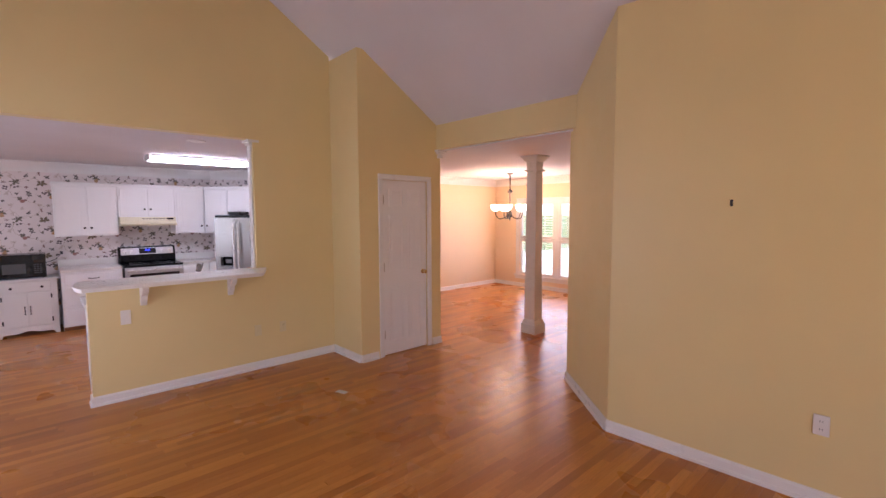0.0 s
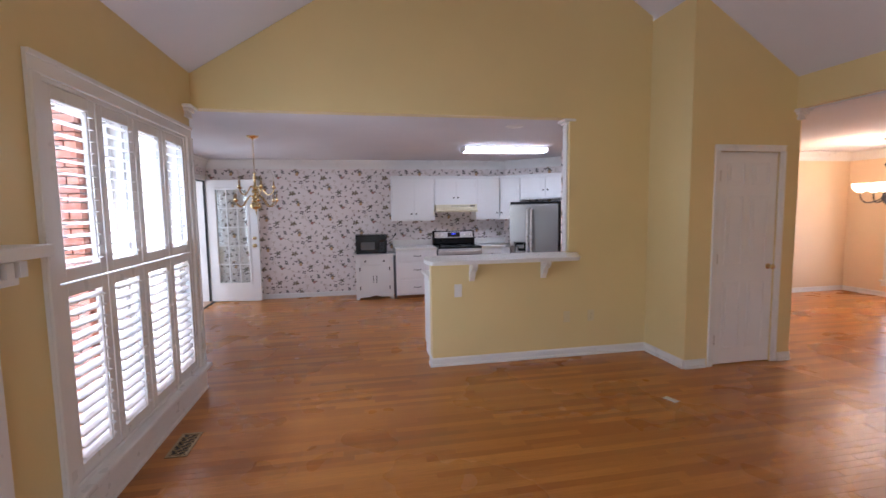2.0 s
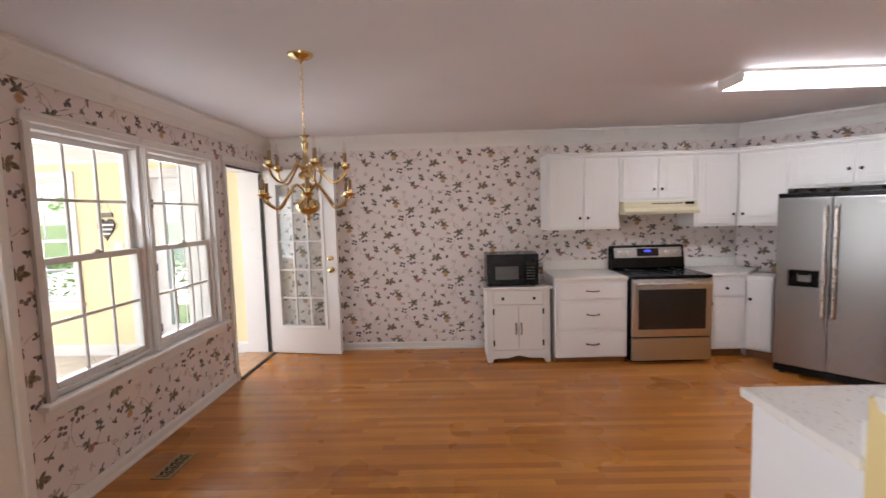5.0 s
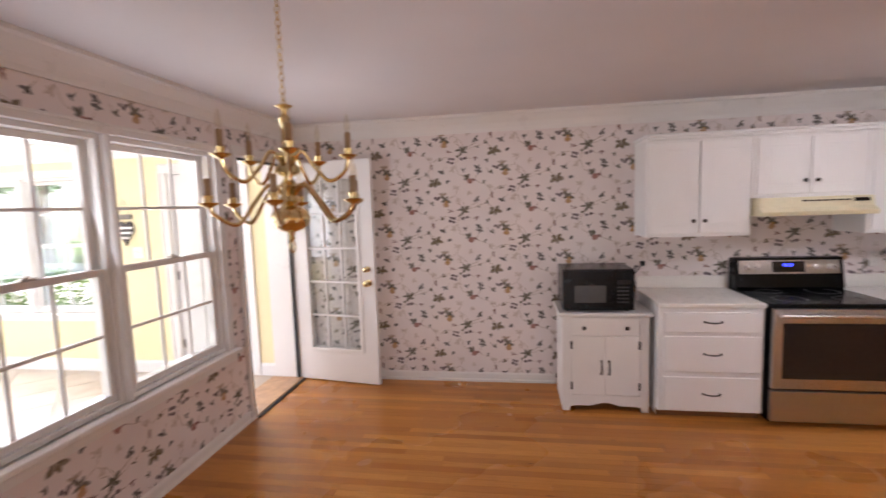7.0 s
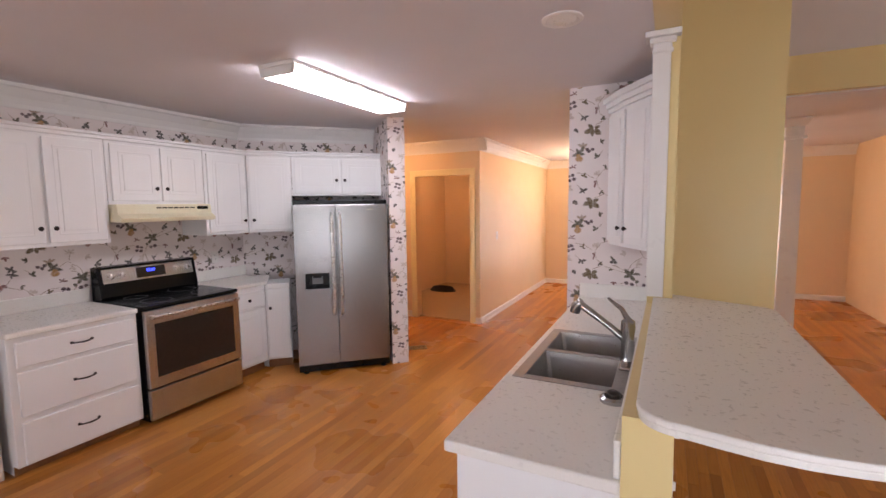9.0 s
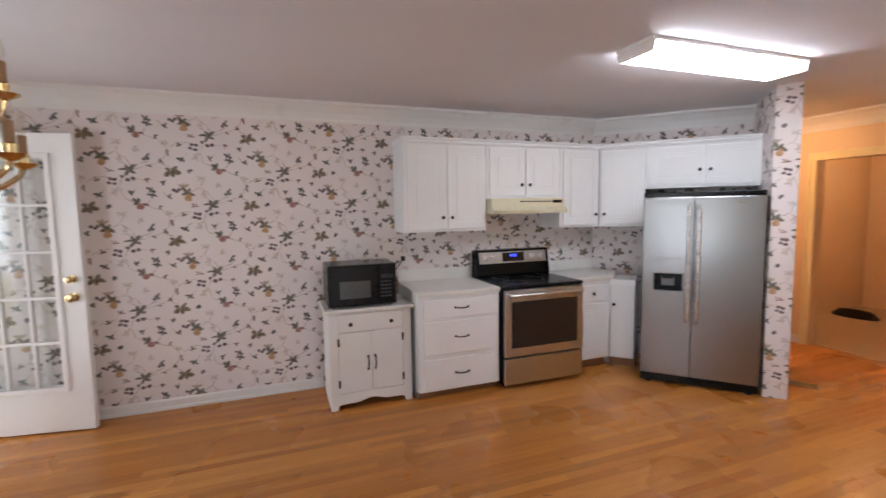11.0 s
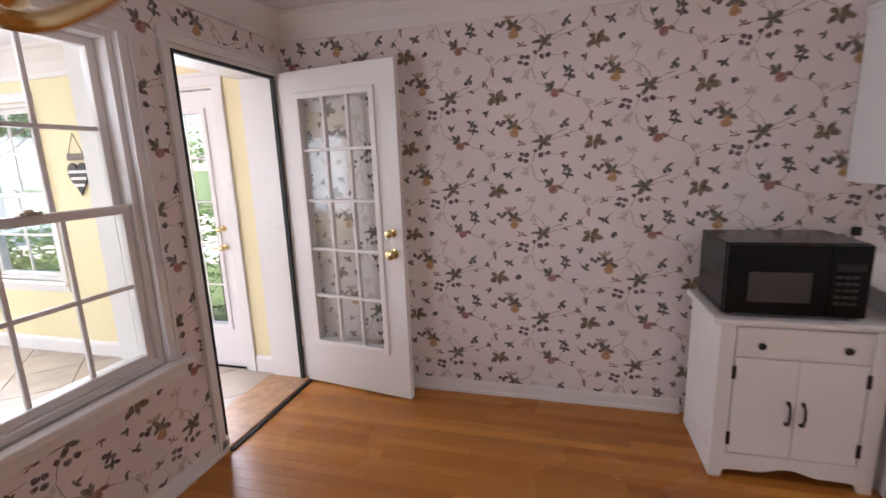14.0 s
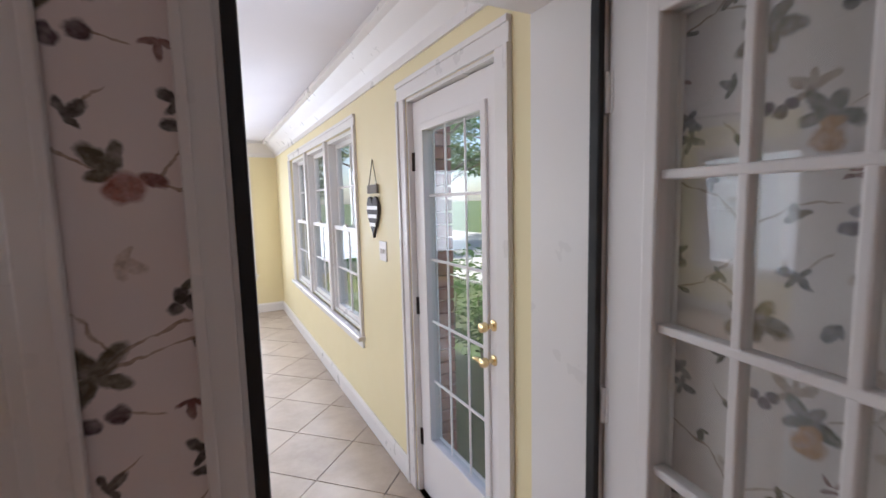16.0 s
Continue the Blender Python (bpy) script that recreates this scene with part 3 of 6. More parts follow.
# sunroom
SDOOR = (-3.50, -2.72, 0.0, 2.02)
SWIN = (-6.95, -4.40, 0.62, 2.03)
FWIN_A = (-7.86, -7.10, 0.55, 2.10)
FWIN_B = (-6.92, -5.10, 0.55, 2.10)
g = Geo()
pierced(g, "y", -8.2, -2.45, -8.36, BW, -0.05, HK, [SDOOR, SWIN])
structure("wall_sunroom_west", g, PALE, "pale yellow sunroom wall with a glazed door and windows", "wall")
g = Geo()
pierced(g, "x", -8.42, -4.22, -8.35, -8.2, -0.05, HK, [FWIN_A, FWIN_B])
structure("wall_sunroom_far", g, PALE, "pale yellow sunroom wall with windows to the garden", "wall")
EWIN = (-6.6, -2.75, 0.62, 2.05)
g = Geo()
pierced(g, "y", -8.2, -2.45, -4.36, -4.22, -0.05, HK, [EWIN])
w = structure("wall_sunroom_east", g, [PALE, MORTAR], "sunroom wall, pale yellow inside and brick outside", "wall")
faced(w, [(0, 1, 1, -4.25, -4.2)])

# ceilings
g = Geo()
g.box(-8.42, OK_, -2.34, 3.2, HK, HK + 0.12)
g.box(OK_, JX, -2.34, LL - 0.15, HK, HK + 0.12)
g.box(-8.42, -5.02, 3.2, 4.36, HK, HK + 0.12)
g.box(-8.42, -1.7, 4.36, 8.75, HK + 0.001, HK + 0.12)
structure("ceiling", g, CEILING, "flat white ceiling over kitchen, hall and dining room", "ceiling")
g = Geo()
rz = slope_z(RIDGE_Y)
g.prism([(LL - 0.15, slope_z(LL) - 0.09), (RIDGE_Y, rz), (4.46, slope_z(4.46)), (4.46, slope_z(4.46) + 0.15), (RIDGE_Y, rz + 0.15), (LL - 0.15, slope_z(LL) + 0.06)], -4.6, 4.15, "x")
structure("ceiling_vaulted", g, CEILING, "vaulted white living room ceiling", "ceiling")
g = Geo()
g.box(-8.54, -4.1, -8.47, -2.34, HK, HK + 0.12)
structure("ceiling_sunroom", g, CEILING, "flat white sunroom ceiling", "ceiling")

# ---- trim ----


def run_trim(name, label, pieces, mat=TRIM):
    """Straight lengths of one moulding profile: (x0, y0, x1, y1, profile), the profile as (out, up) pairs to the left of the run."""
    g = Geo()
    for x0, y0, x1, y1, prof in pieces:
        length = math.hypot(x1 - x0, y1 - y0)
        m = pose(x0, y0, 0, 0, 0, math.degrees(math.atan2(y1 - y0, x1 - x0)))
        g.prism([(a, b) for a, b in prof], 0, length, "x", 0, m)
    return structure(name, g, mat, label, "trim")


BASE = [(0, 0), (0.024, 0), (0.024, 0.018), (0.014, 0.026), (0.014, 0.068), (0.006, 0.082), (0, 0.082)]
BASE_T = [(0, -0.05), (0.016, -0.05), (0.016, 0.10), (0.006, 0.125), (0, 0.125)]


def crown(top, drop, out):
    return [(0, top - drop), (0.012, top - drop), (0.016, top - drop * 0.82), (out * 0.35, top - drop * 0.55), (out * 0.8, top - drop * 0.2), (out, top - drop * 0.15), (out, top), (0, top)]


# runs keep the room on their left
run_trim("baseboard", "white painted baseboard with a shoe moulding", [
    (BW, LW, BW, 0.2, [(-a, b) for a, b in BASE][::-1]),
    (-7.43, LW, JX, LW, BASE),
    (JX, LL, 4.0, LL, BASE),
    (OW, 3.2, OW, 0.93, BASE), (OW + 0.024, 0.93, OK_, 0.93, BASE),
    (-3.74, 3.2, OW, 3.2, BASE), (-3.74, 3.42, -3.74, 3.2, BASE), (-3.74, 4.36, -3.74, 4.22, BASE), (-5.02, 4.36, -3.74, 4.36, BASE),
    (-1.96, 4.41, -1.18, 3.72, [(-a, b) for a, b in BASE][::-1]), (-1.18, 3.72, 4.0, 3.943, [(-a, b) for a, b in BASE][::-1]),
    (-6.5, 8.6, -6.5, 5.12, BASE), (-1.88, 8.6, -6.5, 8.6, BASE), (-6.5, 5.12, -6.58, 5.12, BASE), (-7.5, 5.12, -8.3, 5.12, BASE),
])
run_trim("baseboard_sunroom", "white baseboard round the sunroom tiles", [
    (BW, -8.2, BW, -3.59, [(-a, b) for a, b in BASE_T][::-1]), (BW, -2.63, BW, -2.46, [(-a, b) for a, b in BASE_T][::-1]),
    (-4.36, -8.2, BW, -8.2, [(-a, b) for a, b in BASE_T][::-1]), (-4.36, -2.46, -4.36, -8.2, [(-a, b) for a, b in BASE_T][::-1]),
])
CR = crown(HK, 0.15, 0.10)
CRN = [(-a, b) for a, b in CR][::-1]
run_trim("crown_moulding", "white crown moulding round the kitchen ceiling", [
    (BW, LW, BW, 2.985, CRN), (JX, LW, BW, LW, CRN),
    (BW, 2.985, BW + 1.03, 2.985 + 1.03, CRN),
])
run_trim("crown_moulding_dining", "white crown moulding round the dining room and hall", [
    (-6.5, 5.12, -6.5, 8.6, CRN), (-6.5, 8.6, -1.88, 8.6, CRN), (-8.3, 5.12, -6.4, 5.12, CRN),
])
run_trim("crown_moulding_sunroom", "deep white crown moulding round the sunroom", [
    (BW, -8.2, BW, -2.46, [(-a, b) for a, b in crown(HK, 0.20, 0.17)][::-1]),
    (-4.36, -8.2, BW, -8.2, [(-a, b) for a, b in crown(HK, 0.20, 0.17)][::-1]),
])


def cap_mould(name, x, y, wx, wy, z):
    """A small flared capital at the head of a jamb."""
    t = thing(name, pose(x, y, z), "small white flared capital at the head of an opening", "capital", "opening capitals", "structure")
    g = Geo()
    for i, (o, lo, hi) in enumerate(((0.012, 0, 0.02), (0.006, 0.02, 0.045), (0.024, 0.045, 0.07), (0.045, 0.07, 0.098))):
        g.box(-wx / 2 - o, wx / 2 + o, -wy / 2 - o, wy / 2 + o, lo, hi)
    part("moulding", g, TRIM, t, bev=0.006)
    return t


cap_mould("opening_capital", (OW + OK_) / 2 - 0.02, 2.33, 0.07, 0.03, HK - 0.1)
cap_mould("opening_capital", JX + 0.045, LL + 0.004, 0.09, 0.02, HK - 0.1)
cap_mould("opening_capital", -3.80, 4.35, 0.14, 0.06, HK - 0.085)
g = Geo()
g.box(OK_ - 0.006, OW - 0.04, 2.308, 2.324, 1.067, HK)
structure("trim_opening_jamb", g, TRIM, "white boxed jamb of the kitchen opening", "trim", 0.004)


def hinge(parent, x, y, z, mat, along=0.09):
    g = Geo()
    g.lathe([(0.006, -along / 2), (0.007, -along / 2 + 0.004), (0.007, along / 2 - 0.004), (0.006, along / 2)], (x, y, z), 10)
    g.box(x - 0.014, x + 0.014, y + 0.002, y + 0.006, z - along / 2, z + along / 2)
    return part("hinge", g, mat, parent)


def round_knob(parent, x, y, z, mat, r=0.028, name="door_knob", rose=True):
    """A knob that stands out towards -y."""
    m = pose(0, 0, 0, 90, 0, 0)
    prof = [(0.0, 0.0), (r * 1.05, 0.0), (r * 1.0, 0.006), (r * 0.45, 0.010), (r * 0.40, 0.028), (r * 0.8, 0.034), (r, 0.046), (r * 0.85, 0.060), (r * 0.3, 0.066)]
    if not rose:
        prof = [(0.0, 0.0), (r * 0.45, 0.0), (r * 0.4, 0.010), (r * 0.9, 0.014), (r, 0.020), (r * 0.7, 0.027), (0.001, 0.029)]
    g = Geo()
    g.lathe(prof, (x, y, z), 18, m)
    return part(name, g, mat, parent, smooth=True)


def casing(parent, w, h, width=0.075, thick=0.02, sill=False, mat=TRIM, y=0.0, name="casing"):
    """A moulded surround for an opening w wide and h high, standing out towards -y from the wall at y."""
    for n, (x0, x1, z0, z1) in enumerate(((-width, 0, 0, h), (w, w + width, 0, h), (-width, w + width, h, h + width))):
        g = Geo()
        g.box(x0, x1, y - thick * 0.6, y, z0, z1)
        if n < 2:
            o = x0 if n == 0 else x1 - width * 0.28
            g.box(o, o + width * 0.28, y - thick, y - thick * 0.6, z0, z1)
        else:
            g.box(x0, x1, y - thick, y - thick * 0.6, z1 - width * 0.28, z1)
        part(name, g, mat, parent, bev=0.003)


def muntin_grid(parent, x0, x1, z0, z1, cols, rows, y, w=0.022, d=0.022, mat=DOORWHITE, panes=True):
    for i in range(1, cols):
        x = x0 + (x1 - x0) * i / cols
        g = Geo()
        g.box(x - w / 2, x + w / 2, y - d / 2, y + d / 2, z0, z1)
        part("muntin", g, mat, parent, bev=0.004)
    for j in range(1, rows):
        z = z0 + (z1 - z0) * j / rows
        g = Geo()
        g.box(x0, x1, y - d / 2 - 0.001, y + d / 2 + 0.001, z - w / 2, z + w / 2)
        part("muntin", g, mat, parent, bev=0.004)
    if panes:
        g = Geo()
        g.box(x0 - 0.004, x1 + 0.004, y - 0.003, y + 0.003, z0 - 0.004, z1 + 0.004)
        p = part("pane", g, GLASS, parent, "clear window glass")
        p.visible_shadow = False


def glazed_door(name, m, w, h, label, glass_box, hinge_side, knob_mat, hinges=DARKMETAL, lever=False):
    """A white door leaf with fifteen lights; local x along the leaf, front towards -y."""
    t = thing(name, m, label, "door")
    gx0, gx1, gz0, gz1 = glass_box
    T = 0.044
    g = Geo()
    g.holed(0, w, 0, h, gx0, gx1, gz0, gz1, 0, T)
    leaf = part("leaf", g, DOORWHITE, t, bev=0.003)
    for side, y0, y1 in ((0, -0.012, 0.002), (1, T - 0.002, T + 0.012)):
        for x0, x1, z0, z1 in ((gx0 - 0.03, gx0 + 0.006, gz0 - 0.03, gz1 + 0.03), (gx1 - 0.006, gx1 + 0.03, gz0 - 0.03, gz1 + 0.03), (gx0, gx1, gz0 - 0.03, gz0 + 0.006), (gx0, gx1, gz1 - 0.006, gz1 + 0.03)):
            g = Geo()
            g.box(x0, x1, y0, y1, z0, z1)
            part("glazing_bead", g, DOORWHITE, t, bev=0.005)
    muntin_grid(t, gx0, gx1, gz0, gz1, 3, 5, T / 2, 0.013 if lever else 0.020, 0.008 if lever else 0.030)
    kx = w - 0.065 if hinge_side == "left" else 0.065
    round_knob(t, kx, 0, 1.06, knob_mat, 0.021 if lever else 0.025, "deadbolt")
    if lever:
        round_knob(t, kx, 0, 0.925, knob_mat, 0.020, "door_knob")
        g = Geo()
        s = -1 if hinge_side == "left" else 1
        g.tube([(kx, -0.045, 0.925), (kx + s * 0.04, -0.05, 0.927), (kx + s * 0.07, -0.048, 0.922)], [0.009, 0.010, 0.007], 10)
        part("lever", g, knob_mat, t, smooth=True)
    else:
        round_knob(t, kx, 0, 0.935, knob_mat, 0.031, "door_knob")
    hx = 0.0 if hinge_side == "left" else w
    for z in (0.3, h / 2, h - 0.28):
        hinge(t, hx, -0.004, z, hinges)
    return t


# open french door of the kitchen, folded back towards the papered wall
glazed_door("french_door", pose(-8.205, -2.185, 0.012, 0, 0, 81), 0.83, 2.03, "white french door with fifteen panes, standing open into the kitchen",
            (0.15, 0.665, 0.31, 1.87), "left", BRASS, TRIM)

# door frame, seal and threshold of the kitchen doorway
t = thing("kitchen_door_frame", pose(KDOOR[1], LW, 0, 0, 0, 180), "white door frame with a black weather seal", "door frame", "", "structure")
w, h = KDOOR[1] - KDOOR[0], KDOOR[3]
for x0, x1, z0, z1 in ((0, 0.022, 0, h), (w - 0.022, w, 0, h), (0.022, w - 0.022, h - 0.022, h)):
    g = Geo()
    g.box(x0, x1, 0.004, 0.26, z0, z1)
    part("jamb", g, TRIM, t, bev=0.002)
for x0, x1, z0, z1 in ((0.010, 0.034, 0, h - 0.02), (w - 0.036, w - 0.018, 0, h - 0.02), (0.03, w - 0.03, h - 0.038, h - 0.02)):
    g = Geo()
    g.box(x0, x1, 0.0, 0.03, z0, z1)
    part("weather_seal", g, BLACKMATT, t, "black rubber weather seal", bev=0.004)
for x0, x1, z0, z1 in ((-0.055, 0.0, 0, h), (-0.055, w + 0.05, h, h + 0.06)):
    g = Geo()
    g.box(x0, x1, -0.014, 0.0, z0, z1)
    g.box(x0, x0 + 0.016 if z0 == 0 else x1, -0.022, -0.014, z0 if z0 == 0 else z1 - 0.016, z1)
    part("door_casing", g, TRIM, t, bev=0.003)
g = Geo()
g.box(0.0, w, -0.03, 0.29, 0, 0.022)
part("threshold", g, THRESH, t, "worn oak threshold", bev=0.008)
g = Geo()
g.box(0.0, w, -0.05, -0.028, 0, 0.012)
part("threshold_edge", g, BLACKMATT, t)


# ---- windows ----


def double_hung(name, m, w, h, cols, rows, label, group, dark=False):
    """One double-hung window unit: frame, two sashes with muntins, sash lock; local x to the right, room side towards -y."""
    t = thing(name, m, label, "window", group, "structure")
    F = 0.028
    for x0, x1, z0, z1 in ((0, F, 0, h), (w - F, w, 0, h), (F, w - F, 0, F), (F, w - F, h - F, h)):
        g = Geo()
        g.box(x0, x1, 0, 0.11, z0, z1)
        part("window_frame", g, TRIM, t, bev=0.003)
    mid = h / 2
    for s, (z0, z1, y) in enumerate(((F, mid + 0.02, 0.02), (mid - 0.02, h - F, 0.06))):
        S = 0.036
        for x0, x1, a, b in ((F, F + S, z0, z1), (w - F - S, w - F, z0, z1), (F + S, w - F - S, z0, z0 + S), (F + S, w - F - S, z1 - S, z1)):
            g = Geo()
            g.box(x0, x1, y, y + 0.036, a, b)
            part("sash", g, TRIM, t, bev=0.004)
        muntin_grid(t, F + S, w - F - S, z0 + S, z1 - S, cols, rows, y + 0.018, 0.018, 0.016, TRIM)
    g = Geo()
    g.box(w / 2 - 0.035, w / 2 + 0.035, 0.005, 0.03, mid + 0.02, mid + 0.032)
    g.lathe([(0.014, 0), (0.014, 0.008), (0.006, 0.012)], (w / 2, 0.018, mid + 0.032), 12)
    part("sash_lock", g, NICKEL, t)
    return t


MULL = 0.04
kw = (KWIN[1] - KWIN[0] - MULL) / 2
for i in range(2):
    double_hung("kitchen_window", pose(KWIN[1] - i * (kw + MULL), LW - 0.02, KWIN[2], 0, 0, 180), kw, KWIN[3] - KWIN[2], 3, 2,
                "white double-hung kitchen window with grey-shaded muntins", "kitchen windows")
t = thing("kitchen_window_surround", pose(KWIN[1], LW, KWIN[2], 0, 0, 180), "white moulded casing, mullion and sill of the kitchen windows", "window trim", "", "structure")
casing(t, KWIN[1] - KWIN[0], KWIN[3] - KWIN[2], 0.052, 0.022)
g = Geo()
g.box(kw, kw + MULL, -0.006, 0.10, 0, KWIN[3] - KWIN[2])
g.box(kw + 0.006, kw + 0.034, -0.016, -0.006, 0, KWIN[3] - KWIN[2])
part("mullion", g, TRIM, t, bev=0.003)
tw, th = KWIN[1] - KWIN[0], KWIN[3] - KWIN[2]
for x0, x1, z0, z1 in ((-0.004, 0.012, -0.03, th + 0.03), (tw - 0.012, tw + 0.004, -0.03, th + 0.03), (0.012, tw - 0.012, -0.03, -0.004), (0.012, tw - 0.012, th + 0.004, th + 0.03)):
    g = Geo()
    g.box(x0, x1, 0.152, 0.262, z0, z1)
    part("outer_jamb", g, TRIM, t)
g = Geo()
g.box(-0.10, KWIN[1] - KWIN[0] + 0.10, -0.055, 0.02, -0.032, 0.0)
part("window_sill", g, TRIM, t, bev=0.008)
g = Geo()
g.box(-0.08, KWIN[1] - KWIN[0] + 0.08, -0.018, 0.0, -0.09, -0.032)
part("apron", g, TRIM, t, bev=0.004)


def outer_windows(prefix, m, total, h, count, cols, rows, label, group):
    w = (total - 0.07 * (count - 1)) / count
    for i in range(count):
        double_hung(prefix, m @ pose(i * (w + 0.07), 0.02, 0), w, h, cols, rows, label, group)
    t = thing(prefix + "_surround", m, "white casing and sill round " + group, "window trim", "", "structure")
    casing(t, total, h, 0.07, 0.02)
    g = Geo()
    g.box(-0.09, total + 0.09, -0.05, 0.02, -0.03, 0)
    part("window_sill", g, TRIM, t, bev=0.006)
    g = Geo()
    g.box(-0.07, total + 0.07, -0.016, 0, -0.085, -0.03)
    part("apron", g, TRIM, t, bev=0.003)
    for i in range(count - 1):
        g = Geo()
        x = w + i * (w + 0.07)
        g.box(x, x + 0.07, -0.004, 0.11, 0, h)
        part("mullion", g, TRIM, t, bev=0.003)


outer_windows("sunroom_window", pose(BW, SWIN[0], SWIN[2], 0, 0, 90), SWIN[1] - SWIN[0], SWIN[3] - SWIN[2], 3, 2, 2, "white double-hung sunroom window over the hedge", "the west sunroom windows")
outer_windows("garden_window", pose(FWIN_A[1], -8.2, FWIN_A[2], 0, 0, 180), FWIN_A[1] - FWIN_A[0], FWIN_A[3] - FWIN_A[2], 1, 3, 2, "white double-hung window to the garden trees", "the narrow garden window")
outer_windows("garden_window", pose(FWIN_B[1], -8.2, FWIN_B[2], 0, 0, 180), FWIN_B[1] - FWIN_B[0], FWIN_B[3] - FWIN_B[2], 2, 3, 2, "white double-hung window to the garden trees", "the paired garden windows")
outer_windows("porch_window", pose(-4.36, EWIN[1], EWIN[2], 0, 0, -90), EWIN[1] - EWIN[0], EWIN[3] - EWIN[2], 3, 2, 2, "white double-hung sunroom window in the brick wall", "the east sunroom windows")

# sunroom door, shut
glazed_door("sunroom_door", pose(BW - 0.03, SDOOR[0] + 0.015, 0.0, 0, 0, 90), 0.75, 2.0, "white glazed garden door with fifteen panes, shut", (0.12, 0.63, 0.33, 1.86), "left", BRASS, DARKMETAL, True)
t = thing("sunroom_door_casing", pose(BW, SDOOR[0], 0, 0, 0, 90), "white moulded casing round the garden door", "door frame", "", "structure")
casing(t, SDOOR[1] - SDOOR[0], SDOOR[3], 0.085, 0.022)
for x0, x1, z0, z1 in ((0, 0.014, 0, SDOOR[3]), (SDOOR[1] - SDOOR[0] - 0.014, SDOOR[1] - SDOOR[0], 0, SDOOR[3]), (0.014, SDOOR[1] - SDOOR[0] - 0.014, SDOOR[3] - 0.014, SDOOR[3])):
    g = Geo()
    g.box(x0, x1, 0.003, 0.088, z0, z1)
    part("jamb", g, TRIM, t)
g = Geo()
g.box(0, SDOOR[1] - SDOOR[0], 0.0, 0.15, -0.03, 0.0)
part("threshold", g, DARKMETAL, t, "dark metal threshold")


# ---- plantation shutters ----


def shutter(m, w, h, count, label, group, tilt=22, mid=0.45):
    """One shutter panel: stiles, rails, louvres and a tilt rod; room side towards -y."""
    t = thing("window_shutter", m, label, "shutter", group)
    ST, RL, D = 0.058, 0.062, 0.03
    for x0, x1, z0, z1, nm in ((0, ST, 0, h, "stile"), (w - ST, w, 0, h, "stile"), (ST, w - ST, 0, RL, "rail"), (ST, w - ST, h - RL, h, "rail")):
        g = Geo()
        g.box(x0, x1, 0, D, z0, z1)
        part(nm, g, TRIM, t, bev=0.003)
    pitch = (h - 2 * RL) / count
    lg = Geo()
    n = 8
    ring = [(0.034 * math.cos(2 * math.pi * k / n), 0.0055 * math.sin(2 * math.pi * k / n)) for k in range(n)]
    lg.prism(ring, ST + 0.002, w - ST - 0.002, "x")
    me = lg.mesh("louvre", TRIM)
    for i in range(count):
        ob = new("louvre", me)
        ob.parent = t
        ob.matrix_basis = pose(0, D / 2, RL + pitch * (i + 0.5), tilt, 0, 0)
    g = Geo()
    g.box(w * mid - 0.006, w * mid + 0.006, -0.040, -0.028, RL + 0.03, h - RL - 0.02)
    part("tilt_rod", g, TRIM, t, bev=0.002)
    return t


t = thing("living_window_surround", pose(LWIN[1], LL, LWIN[2], 0, 0, 180), "white casing, stool and apron of the shuttered windows", "window trim", "", "structure")
lw, lh = LWIN[1] - LWIN[0], LWIN[3] - LWIN[2]
casing(t, lw, lh, 0.085, 0.03)
g = Geo()
g.box(-0.14, lw + 0.14, -0.06, 0.03, -0.035, 0)
part("window_sill", g, TRIM, t, bev=0.01)
g = Geo()
g.box(-0.10, lw + 0.10, -0.025, 0, -0.14, -0.035)
part("apron", g, TRIM, t, bev=0.006)
for x0, x1, z0, z1 in ((0, 0.03, 0, lh), (lw - 0.03, lw, 0, lh), (0.03, lw - 0.03, 0.0, 0.02), (0.03, lw - 0.03, lh - 0.02, lh)):
    g = Geo()
    g.box(x0, x1, 0.0, 0.15, z0, z1)
    part("jamb", g, TRIM, t)
pw = (lw - 0.06 - 0.03) / 4
for i in range(4):
    x = 0.03 + i * (pw + 0.01)
    base = pose(LWIN[1], LL, LWIN[2], 0, 0, 180)
    shutter(base @ pose(x, 0.004, 0.022), pw, 0.95, 14, "white wooden plantation shutter, louvres tilted open", "living room shutters", 10, 0.62)
    shutter(base @ pose(x, 0.004, 0.98), pw, lh - 0.982 - 0.02, 13, "white wooden plantation shutter, louvres tilted open", "living room shutters", 4, 0.62)
for i in range(2):
    w2 = (lw - 0.06 - 0.05) / 2
    double_hung("living_window", pose(LWIN[1] - 0.03 - i * (w2 + 0.05), LL - 0.05, LWIN[2], 0, 0, 180), w2, lh, 1, 1, "white double-hung window behind plantation shutters", "living room windows")

